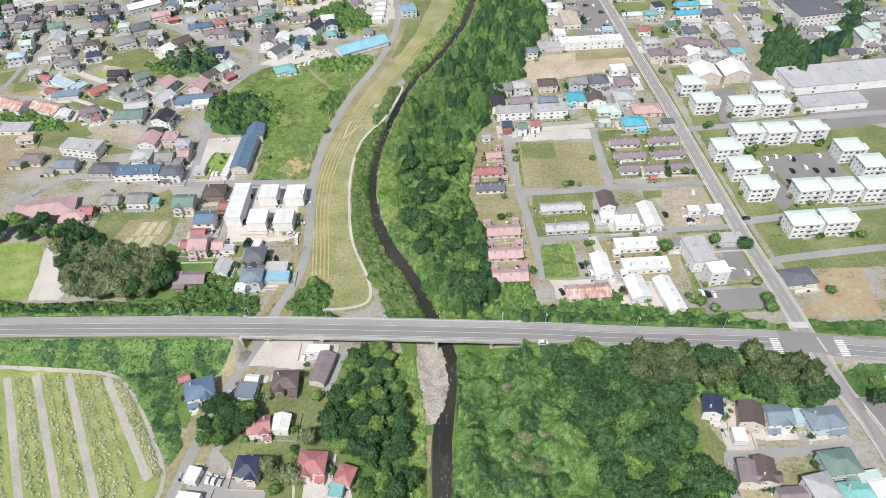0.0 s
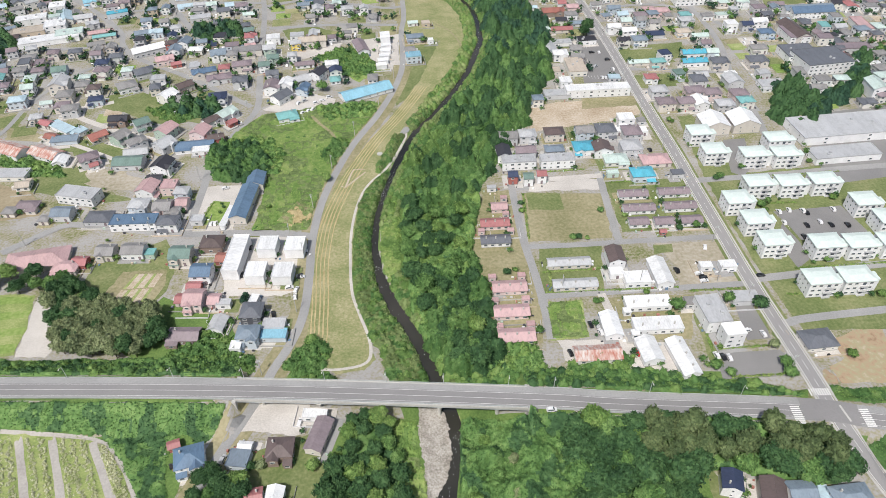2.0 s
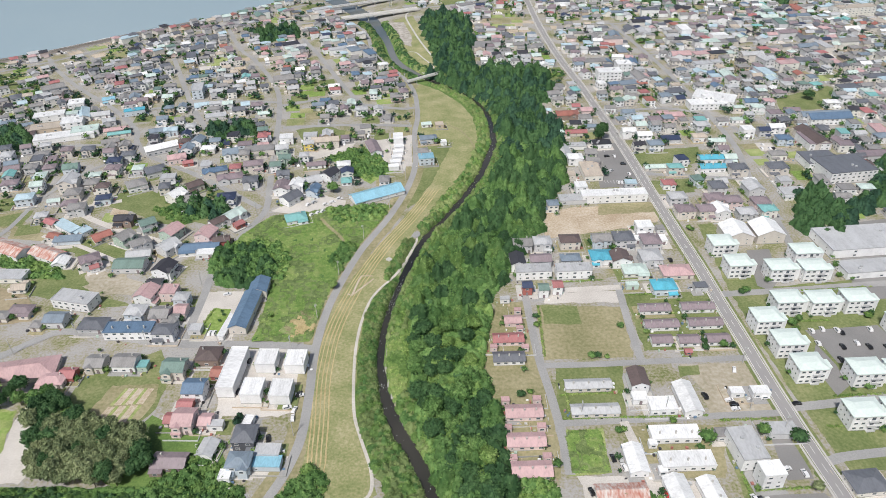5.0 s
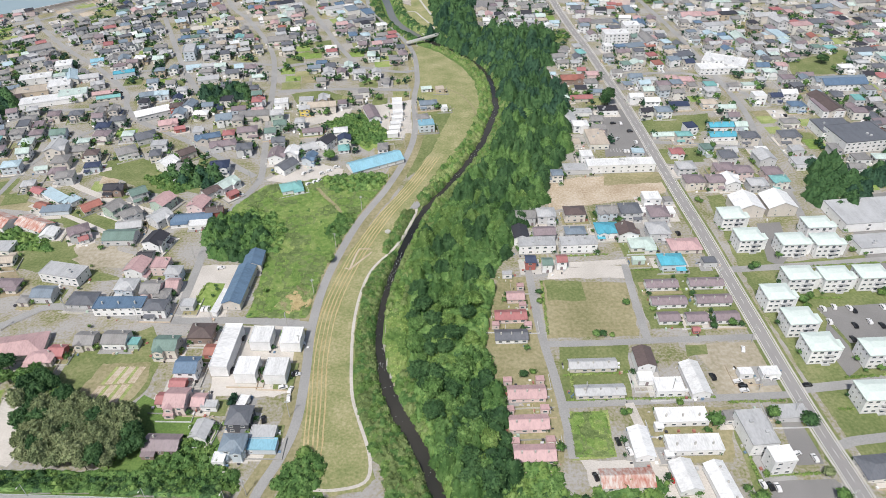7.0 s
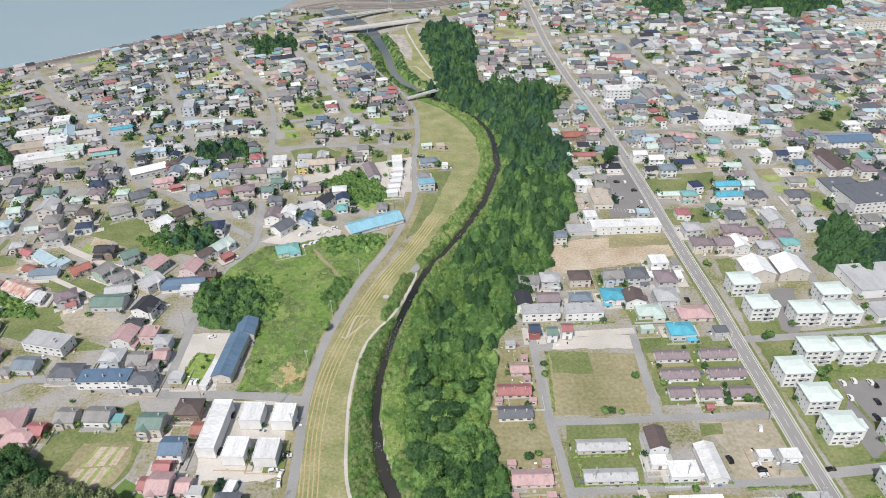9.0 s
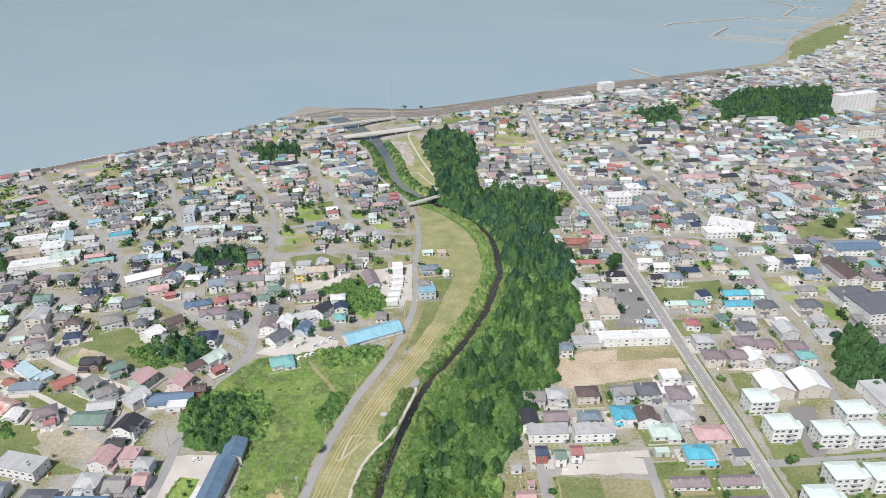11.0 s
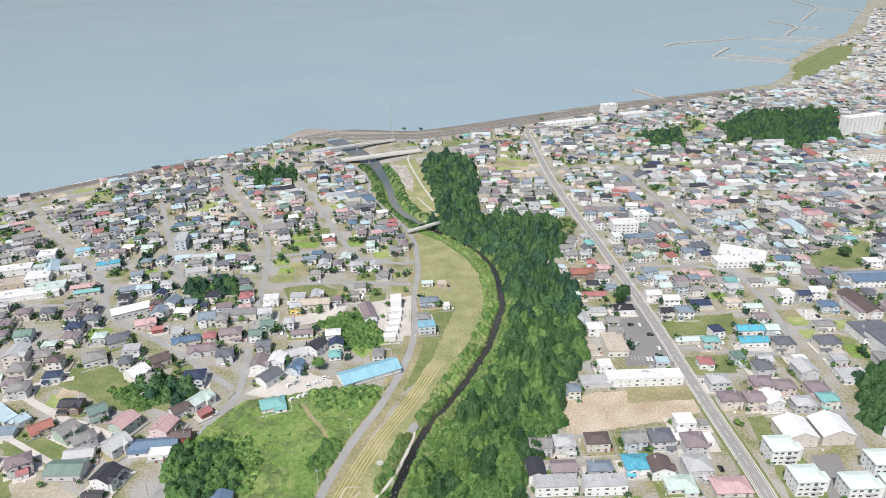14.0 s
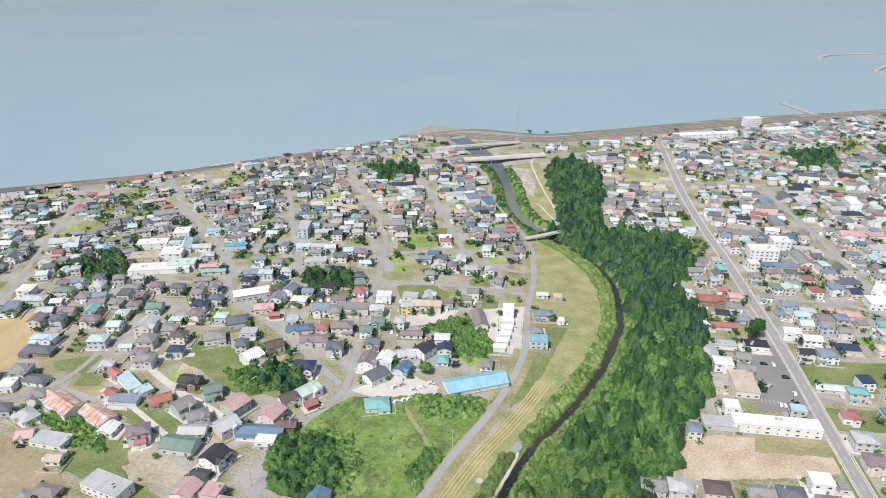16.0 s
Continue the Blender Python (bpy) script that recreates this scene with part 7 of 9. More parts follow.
# crop field with bare furrows
FIELD = [(-219.4, 176.8), (-181.2, 174.7), (-135.4, 169.6), (-126.2, 163.3), (-118.3, 153.6), (-101.1, 123.0), (-105.9, 105.7), (-184.7, 109.6)]
patch("ground_crop_field", FIELD, "crop", "field of pale green crop rows", "field", 0.16)
for a in ([(-202.0, 174.4), (-170.9, 108.9)], [(-189.6, 173.7), (-158.0, 108.3)], [(-177.8, 173.1), (-145.6, 107.7)], [(-165.7, 172.4), (-131.8, 107.0)], [(-152.1, 171.1), (-118.1, 106.3)], [(-135.5, 168.5), (-106.1, 122.2)]):
    ribbon("ground_furrow", a, 3.0, "pale_soil", "strip of pale bare soil between crop rows", "field", 0.2, wobble=0.15)
ribbon("ground_field_edge", [(-219.8, 177.7), (-181.3, 175.0), (-135.5, 169.9), (-125.8, 163.5), (-117.6, 153.6), (-100.6, 122.8), (-105.5, 105.7)], 1.5, "pale_soil", "pale track along a field", "track", 0.22)
CROPS = []
for a in ([(-196.0, 173.5), (-164.9, 108.6)], [(-183.2, 172.8), (-151.9, 108.0)], [(-173.3, 172.2), (-141.3, 107.4)], [(-169.5, 172.0), (-136.5, 107.2)], [(-161.0, 171.6), (-127.5, 106.8)], [(-156.3, 171.3), (-122.4, 106.5)], [(-147.6, 170.3), (-113.8, 106.1)], [(-143.8, 169.8), (-109.9, 105.9)], [(-139.7, 169.3), (-108.0, 111.8)], [(-131.2, 167.1), (-103.5, 123.2)], [(-128.0, 164.8), (-101.9, 123.1)]):
    for k in range(130):
        f = k / 129
        CROPS.append((a[0][0] + (a[1][0] - a[0][0]) * f + TREES.uniform(-1.3, 1.3), a[0][1] + (a[1][1] - a[0][1]) * f))
growth("crop_rows", CROPS, ["crop"], 21, (0.7, 1.2), "rows of low leafy crops", "crops", trunks=False)

for a, b in ((-700, SPAN[0] - 1), (SPAN[1] + 1, 138)):
    line = [p[:2] for p in smooth_line(VIADUCT, 8) if a <= p[0] <= b]
    ribbon("ground_embankment", line, 40, "scrub", "weedy green road embankment", "embankment", 0.013)

# plaza and disc in the meadow
def disc(name, x, y, r, top, material, label, category):
    z = height(x, y)
    n = 28
    v = [(x + r * math.cos(6.2832 * k / n), y + r * math.sin(6.2832 * k / n), z + h) for h in (-0.2, top) for k in range(n)]
    v += [(x + (r - 0.3) * math.cos(6.2832 * k / n), y + (r - 0.3) * math.sin(6.2832 * k / n), z + top + 0.06) for k in range(n)]
    f = [(k, (k + 1) % n, n + (k + 1) % n, n + k) for k in range(n)] + [(n + k, n + (k + 1) % n, 2 * n + (k + 1) % n, 2 * n + k) for k in range(n)] + [tuple(2 * n + k for k in range(n))]
    return tagged(add_mesh(name, v, f, material), label, category, kind="structure")


STONE_BAR = [(-8.5, 181.0), (0.5, 181.5), (3.6, 171.0), (4.2, 158.4), (2.2, 149.2), (-2.2, 141.3), (-5.5, 140.5), (-6.5, 154.9), (-8.5, 167.4)]
bar = patch("ground_stone_bar", STONE_BAR, "river_stones", "bar of pale river stones below the bridge", "river bar", 0.2, cell=1.2)
for v in bar.data.vertices:
    v.co.z = max(v.co.z, RIVER_Z + 0.12 + 0.5 * float(value_noise(np.array(v.co.x), np.array(v.co.y), 2.5)))
ribbon("ground_stone_strip", [(-4.9, 136.9), (-6.2, 125.3), (-6.9, 112.2), (-6.7, 102.0)], 3.5, "dry_grass", "strip of dry grass beside the river", "river bank", 0.2, wobble=0.5, step=3.0)
patch("ground_park", [(-52.3, 859.1), (-30.1, 873.7), (-13.6, 783.0), (3.7, 744.9), (15.9, 694.6), (-0.8, 669.3), (-20.0, 672.4), (-36.3, 727.1)], "mown_meadow", "mown lawn of a riverside park", "lawn", 0.17)
ribbon("pavement_park_loop", [(-33.1, 742.8), (-27.6, 714.7), (-17.4, 688.6), (-8.5, 676.1), (-1.9, 679.9), (-6.1, 699.5), (-16.0, 723.4), (-24.2, 742.5), (-32.1, 744.4)], 1.5, "concrete", "winding pale path in a riverside park", "path", 0.25, step=3.0)
ribbon("pavement_park_walk", [(-35.4, 892.1), (-38.6, 871.7), (-30.5, 827.1), (-18.1, 770.8), (-3.5, 717.0), (9.5, 687.8)], 2.0, "concrete", "pale walk through a riverside park", "path", 0.26)
spit = patch("ground_spit", [(-212, 958), (-200, 1000), (-186, 1030), (-152, 1022), (-118, 1016), (-90, 1012), (-84, 985), (-98, 962), (-112, 968), (-132, 990), (-158, 985), (-176, 955)], "wet_sand", "flat grey sand spit at the river mouth", "beach", 0.1)
for v in spit.data.vertices:
    v.co.z = max(v.co.z, SEA_Z + 0.45)
bar = patch("ground_upper_bar", [(-66.2, 856.5), (-40.5, 850.9), (-29.2, 795.2), (-28.9, 760.9), (-38.0, 770.0), (-44.8, 790.0), (-57.3, 827.5)], "river_stones", "broad bar of pale river stones", "river bar", 0.3)
RIFFLES = []
rf = random.Random(9)
for i, (rx, ry) in enumerate(smooth_line(RIVER, 0.8)):
    strength = 1.0 if 263 < ry < 268 or 324 < ry < 337 or 344 < ry < 349 else 0.8 if 318 < ry < 350 else 0.28 if ry < 172 else 0.04
    for _ in range(3):
        if ry < 640 and rf.random() < strength:
            RIFFLES.append((rx + rf.uniform(-2.4, 2.4), ry + rf.uniform(-0.4, 0.4), rf.uniform(0.05, 0.17)))
rv, rfaces = [], []
for x, y, r in RIFFLES:
    k = len(rv)
    rv += [(x + r * math.cos(a) * rf.uniform(0.6, 1.2), y + 2.2 * r * math.sin(a) * rf.uniform(0.6, 1.2), RIVER_Z + 0.05 + rf.uniform(0, 0.03)) for a in (0, 1.05, 2.1, 3.14, 4.2, 5.2)] + [(x, y, RIVER_Z + 0.09)]
    rfaces += [(k + j, k + (j + 1) % 6, k + 6) for j in range(6)]
tagged(add_mesh("river_riffles", rv, rfaces, "foam"), "small white riffles on shallow river water", "riffles", kind="stuff")
disc("pavement_plaza", -17.5, 395.2, 4.6, 0.12, "old_asphalt", "round paved rest place in the meadow", "plaza")
manhole = disc("pavement_manhole", -31.0, 367.1, 1.7, 0.7, "concrete", "low round concrete chamber in the meadow", "chamber")


# ---- bridges ----
def strip_solid(line, half, z_lo, z_hi, off=0.0):
    """A bar along a line of (x, y, z), between two heights over it."""
    line = np.array(line, float)
    d = np.gradient(line[:, :2], axis=0)
    d /= np.linalg.norm(d, axis=1)[:, None]
    nrm = np.stack([-d[:, 1], d[:, 0]], 1)
    n = len(line)
    rows = []
    for s, h in ((-1, z_lo), (1, z_lo), (1, z_hi), (-1, z_hi)):
        rows.append(np.column_stack([line[:, :2] + nrm * (off + s * half), line[:, 2] + h]))
    v = [tuple(r[i]) for r in rows for i in range(n)]
    f = [((r + 1) % 4 * n + i, (r + 1) % 4 * n + i + 1, r * n + i + 1, r * n + i) for r in range(4) for i in range(n - 1)]
    f += [(0, n, 2 * n, 3 * n), (4 * n - 1, 3 * n - 1, 2 * n - 1, n - 1)]
    return v, f


deck_line = [p for p in smooth_line(VIADUCT, 3.0) if SPAN[0] - 1 <= p[0] <= SPAN[1] + 1]
bridge = new("road_bridge")
tagged(bridge, "long concrete road bridge on slim piers over a river", "bridge")
add_mesh("deck", *strip_solid(deck_line, 5.3, -0.85, 0.02), "concrete", bridge)
for off in (-4.4, -1.5, 1.5, 4.4):
    add_mesh("girder", *strip_solid(deck_line, 0.35, -2.1, -0.85, off), "rail_metal", bridge)
for off in (-5.1, 5.1):
    add_mesh("kerb", *strip_solid(deck_line, 0.28, 0.02, 0.42, off), "concrete", bridge)
    rail = add_mesh("railing", *strip_solid(deck_line, 0.06, 1.12, 1.22, off), "rail_metal", bridge, "pale metal railing")
    add_mesh("lower_rail", *strip_solid(deck_line, 0.04, 0.72, 0.79, off), "rail_metal", rail)
    for k in range(0, len(deck_line), 1):
        p = deck_line[k]
        add_mesh("post", *quad_box(0.12, 0.12, p[2] + 0.42, p[2] + 1.14, p[0], p[1] + off * 1.0), "rail_metal", rail)
def pier(x):
    y, z = float(np.interp(x, VIA[:, 0], VIA[:, 1])), float(np.interp(x, VIA[:, 0], VIA[:, 2]))
    g = height(x, y) - 1.0
    n = 12
    v = [(x + 0.75 * math.cos(6.2832 * k / n), y + (1.9 if math.sin(6.2832 * k / n) > 0 else -1.9) + 0.75 * math.sin(6.2832 * k / n), h) for h in (g, z - 3.0) for k in range(n)]
    f = [(k, (k + 1) % n, n + (k + 1) % n, n + k) for k in range(n)] + [tuple(n + k for k in range(n))]
    ob = add_mesh("pier", v, f, "concrete", bridge)
    add_mesh("pier_cap", [(x - 0.9, y - 4.9, z - 2.1), (x + 0.9, y - 4.9, z - 2.1), (x + 0.9, y + 4.9, z - 2.1), (x - 0.9, y + 4.9, z - 2.1), (x - 0.8, y - 2.8, z - 3.1), (x + 0.8, y - 2.8, z - 3.1), (x + 0.8, y + 2.8, z - 3.1), (x - 0.8, y + 2.8, z - 3.1)], [(0, 1, 2, 3), (7, 6, 5, 4), (0, 4, 5, 1), (1, 5, 6, 2), (2, 6, 7, 3), (3, 7, 4, 0)], "concrete", ob)


for x in (-71, -48, -24, 0, 23):
    pier(x)
for x in SPAN:
    y = float(np.interp(x, VIA[:, 0], VIA[:, 1]))
    z = float(np.interp(x, VIA[:, 0], VIA[:, 2]))
    s = -1 if x < 0 else 1
    add_mesh("abutment", *quad_box(1.6, 13.0, height(x - s * 2, y) - 1.2, z - 0.05, x + s * 0.4, y), "concrete", bridge)

# guard rails on the embankment road
for a, b in ((-215, SPAN[0] - 2), (SPAN[1] + 2, 132)):
    part_line = [p for p in smooth_line(VIADUCT, 4.0) if a <= p[0] <= b]
    for off in (-5.0, 5.0):
        fence = new("guard_rail")
        tagged(fence, "low steel guard rail along the embankment road", "guard rail", kind="structure")
        add_mesh("beam", *strip_solid(part_line, 0.05, 0.55, 0.85, off), "rail_metal", fence)
        for p in part_line[::1]:
            add_mesh("post", *quad_box(0.12, 0.12, p[2] - 0.4, p[2] + 0.6, p[0], p[1] + off * 0.985), "rail_metal", fence)

# crossings at the junction
def stripes(name, x, y, yaw, n, length, label, pitch=0.95, z=None):
    base = new(name)
    zz = (height(x, y) if z is None else z) + 0.2
    base.matrix_basis = pose(x, y, zz, 0, 0, yaw)
    tagged(base, label, "crossing", kind="structure")
    for k in range(n):
        add_mesh("stripe", *quad_box(0.62, length, -0.03, 0.0, (k - (n - 1) / 2) * pitch, 0), "white_line", base)


stripes("pavement_crossing_west", 139.4, 166.6, 88, 9, 3.6, "white zebra stripes across the bridge road", z=2.87)
stripes("pavement_crossing_east", 165.7, 164.2, 88, 9, 3.6, "white zebra stripes across the bridge road", z=2.62)
stripes("pavement_crossing_north", 152.9, 177.3, 0, 9, 3.4, "white zebra stripes across the main road", z=2.32)

# footbridge over the river
foot = new("footbridge")
tagged(foot, "slim pale footbridge over the wooded river", "bridge")
FA, FB = (-29.1, 650.0), (12.4, 680.0)
fline = [(FA[0] + (FB[0] - FA[0]) * k / 10, FA[1] + (FB[1] - FA[1]) * k / 10, 1.4) for k in range(11)]
add_mesh("deck", *strip_solid(fline, 1.6, -0.7, 0.0), "concrete", foot)
for off in (-1.5, 1.5):
    add_mesh("railing", *strip_solid(fline, 0.06, 0.0, 1.0, off), "trim", foot)
for k in (2, 8):
    add_mesh("pier", *quad_box(0.9, 2.2, -6.0, 0.75, fline[k][0], fline[k][1]), "concrete", foot)

# bridges near the river mouth
def low_bridge(name, a, b, half, z, label, m, piers):
    ob = new(name)
    tagged(ob, label, "bridge")
    line = [(a[0] + (b[0] - a[0]) * k / 12, a[1] + (b[1] - a[1]) * k / 12, z) for k in range(13)]
    add_mesh("deck", *strip_solid(line, half, -1.2, 0.0), m, ob)
    for off in (-half + 0.2, half - 0.2):
        add_mesh("railing", *strip_solid(line, 0.1, 0.0, 1.0, off), "trim", ob)
    for k in piers:
        add_mesh("pier", *quad_box(1.2, half * 1.5, -7, z - 1.1, line[k][0], line[k][1]), "concrete", ob)


low_bridge("town_bridge", (-113.6, 860.2), (-24.1, 898.0), 5.0, 2.2, "pale concrete road bridge near the river mouth", "concrete", (4, 8))
low_bridge("rail_bridge", (-149.6, 902.7), (-57.3, 947.1), 3.2, 2.0, "dark steel railway bridge at the river mouth", "old_asphalt", (3, 6, 9))


# ---- the wider town ----
def prism(profile, half):
    """A side view (x, z) drawn out to both sides, with a little tumblehome."""
    n = len(profile)
    top = max(z for _, z in profile)
    v = [(x, s * half * (1 - 0.16 * max(0, z - 0.75) / (top - 0.7)), z) for s in (-1, 1) for x, z in profile]
    f = [tuple(range(n)), tuple(range(2 * n - 1, n - 1, -1))] + [(i, i + n, (i + 1) % n + n, (i + 1) % n) for i in range(n)]
    return v, f


ROAD_LINES = [(smooth_line(RIVERSIDE, 8), 3.2), (smooth_line(MAIN, 8), 4.0), (smooth_line(VIADUCT, 12)[:, :2], 13.0)] + [(smooth_line(p, 8), w / 2 + 0.4) for p, w, _ in LANES.values()]
STREETS = {
    "west_a": [(-272.6, 731.5), (-219.8, 610.8), (-194.8, 562.5), (-177.3, 529.3)],
    "west_b": [(-149.9, 791.7), (-123.5, 733.3), (-89.1, 646.5), (-62.9, 590.2)],
    "west_c": [(-138.2, 600.3), (-101.5, 610.1), (-36.3, 589.6), (-20.9, 591.3)],
    "west_d": [(-127.5, 553.7), (-76.1, 557.0), (-22.5, 553.1)],
    "west_e": [(-268.5, 595.2), (-218.3, 604.4), (-175.2, 611.9), (-142.2, 607.8)],
    "west_f": [(-376.1, 468.0), (-408.3, 540.1), (-446.9, 631.1), (-476.8, 705.1)],
    "west_g": [(-364.1, 508.9), (-328.9, 524.8), (-283.8, 526.6), (-237.3, 527.9)],
    "east_a": [(149.8, 575.2), (190.0, 579.2), (218.7, 564.1), (246.2, 516.3)],
    "east_b": [(131.4, 704.6), (197.2, 713.0), (282.6, 725.8), (371.1, 739.1)],
    "east_c": [(111.6, 829.3), (198.1, 826.3), (324.6, 832.2)],
    "east_d": [(138.0, 465.6), (186.7, 457.2), (219.4, 454.1)],
    "town_bridge_road": [(-188.9, 835.5), (-141.9, 854.7), (-114.6, 866.7)] + [(-24.3, 904.9), (48.5, 929.4), (111.3, 958.5)],
    "shore": [(x + 9, y - 62) for x, y in COAST[1:13]],
}
for n, (key, pts) in enumerate(STREETS.items()):
    ribbon("road_" + key, pts, 4.6, "old_asphalt", "worn grey residential street", "road", 0.15 + 0.003 * n)
    ROAD_LINES.append((smooth_line(pts, 8), 2.8))
SCHOOL = [(215, 325), (312, 340), (320, 400), (215, 398)]
RIVER_PARK = [(-60, 700), (-75, 790), (-100, 880), (-60, 905), (10, 905), (30, 860), (40, 800), (40, 700), (0, 660)]
KEEP_FREE = [p for _, _, _, p in PLOTS if len(p) > 2] + [MEADOW, FALLOW, SCHOOL, RIVER_PARK, EAST_WOOD, UPPER_WOOD, PARK_WOOD, LINK_WOOD]


def town_yaw(x, y):
    if x > 40:
        return 3 if y < 850 or x < 160 else 3 + min(1, (y - 850) / 200) * 22
    return float(np.interp(y, [300, 430, 560, 700, 850], [0, 6, 9, 22, 30])) + (12 if x < -260 else 0)


RND = random.Random(77)
roof_pick = ["grey"] * 10 + ["silver"] * 7 + ["mauve"] * 5 + ["slate"] * 9 + ["white"] * 3 + ["steel"] * 5 + ["navy"] * 2 + ["ltblue"] * 3 + ["mint"] * 3 + ["dark"] * 3 + ["tan", "teal", "red", "pink", "pink", "brown", "green", "blue"]
wall_pick = ["white"] * 9 + ["cream"] * 5 + ["beige"] * 4 + ["grey"] * 6 + ["tan"] + ["pinkish", "bluish"]
soft_pick = ["silver"] * 8 + ["white"] * 2 + ["grey"] * 12 + ["ltblue"] * 3 + ["mint"] * 3 + ["steel"] * 3 + ["pink"] * 2 + ["tan"] * 3 + ["mauve"] * 5 + ["slate"] * 7 + ["teal", "red", "rust", "blue", "dark", "dark", "navy", "green"]
cands = []
for gyy in np.arange(300, 1260, 12.4):
    for k, gxx in enumerate(np.arange(-640, 900, 12.8)):
        cands.append((gxx + RND.uniform(-3.4, 3.4) + 9 * math.sin(gyy * 0.021), gyy + RND.uniform(-3, 3) + 7 * math.sin(gxx * 0.017)))
for gyy in np.arange(1260, 2600, 20.0):
    for gxx in np.arange(500, 2000, 19.0):
        cands.append((gxx + RND.uniform(-3, 3), gyy + RND.uniform(-3, 3)))
C = np.array(cands)
# within sight of the flight only
dist, side = line_distance(C[:, 0], C[:, 1], smooth_line(RIVERSIDE, 8))
west = (side > 0) & ((C[:, 1] > 420) | (C[:, 0] < -150))
east = (C[:, 0] > np.where(C[:, 1] > 640, -40, 60)) & ((C[:, 1] > 415) | (C[:, 0] > 225)) & (line_distance(C[:, 0], C[:, 1], RIVER_LINE)[0] > np.where(C[:, 1] > 640, 38, 60))
ok = (west | east) & (C[:, 1] < np.interp(C[:, 0], CO[:, 0], CO[:, 1]) - np.where(C[:, 0] > -20, 66, 38)) & (np.abs(C[:, 0] + 10) < 0.78 * (C[:, 1] - 60) + 60) & (C[:, 1] > 330)
for line, clear in ROAD_LINES:
    ok &= line_distance(C[:, 0], C[:, 1], line)[0] > clear + 5.2
for x, y, big, little in plots:
    ok &= np.hypot(C[:, 0] - x, C[:, 1] - y) > (big + little) / 2 + 6.6
FAR_TREES = [(363.3, 996.6), (441.2, 1066.5), (575.2, 1092.1), (496.2, 930.1), (413.7, 888.7), (358.4, 935.5)]
HILL_TREES = [(237.3, 431.5), (255.0, 441.2), (250.5, 421.6), (259.9, 405.0), (250.4, 386.0), (234.6, 374.9), (221.6, 383.8), (225.8, 407.8)]
GROVES = [FAR_TREES, HILL_TREES, [(-215.3, 816.5), (-162.5, 828.5), (-157.9, 790.1), (-193.7, 778.7)], [(-188.7, 556.9), (-161.4, 563.5), (-148.0, 545.4), (-175.9, 530.9)], [(-365.3, 535.7), (-350.0, 559.5), (-322.6, 533.7), (-335.9, 511.4)], [(-173.1, 430.5), (-158.3, 438.4), (-139.1, 424.7), (-146.6, 414.7), (-163.8, 419.0)], [(-133.0, 375.3), (-107.9, 378.1), (-95.4, 355.5), (-99.8, 340.7), (-122.8, 342.5), (-131.6, 356.8)], [(314.2, 476.1), (321.9, 473.0), (292.7, 419.9), (271.3, 405.9), (262.4, 409.9), (287.3, 429.4)], [(259.0, 958.1), (308.8, 978.5), (296.3, 907.5), (248.4, 894.8)]]
free = [p for p in KEEP_FREE] + GROVES


ok &= ~in_polys(C, free)
shapes, greens, yards = {}, [], {}


def yard(m, x, y, yaw, w, d):
    """A plot round a house or between houses, with its own cover."""
    vs, fs = yards.setdefault(m, ([], []))
    c, sn, k = math.cos(radians(yaw)), math.sin(radians(yaw)), len(vs)
    lift = 0.0203 + 0.107 * ((sum(len(f) for _, f in yards.values()) * 0.618034) % 1.0)
    for u, v in ((-1, -1), (1, -1), (1, 1), (-1, 1)):
        px, py = x + u * w * 0.5 * c - v * d * 0.5 * sn, y + u * w * 0.5 * sn + v * d * 0.5 * c
        vs.append((px, py, lift))
    fs.append((k, k + 1, k + 2, k + 3))


def parked(x, y, yaw):
    """A small car for the far streets, body and glass."""
    c, sn = math.cos(radians(yaw)), math.sin(radians(yaw))
    for prof, half, m in (([(-2.0, 0.3), (-2.0, 0.9), (-1.5, 1.5), (0.4, 1.5), (1.1, 0.95), (2.0, 0.8), (2.0, 0.3)], 0.82, "paint_" + RND.choice(("white", "white", "silver", "black"))), ([(-1.55, 1.0), (-1.4, 1.42), (0.3, 1.42), (0.9, 1.0)], 0.84, "pane")):
        vv, ff = prism(prof, half)
        vs, fs = shapes.setdefault(m, ([], []))
        k = len(vs)
        vs += [(x + p[0] * c - p[1] * sn, y + p[0] * sn + p[1] * c, p[2]) for p in vv]
        fs += [tuple(i + k for i in q) for q in ff]


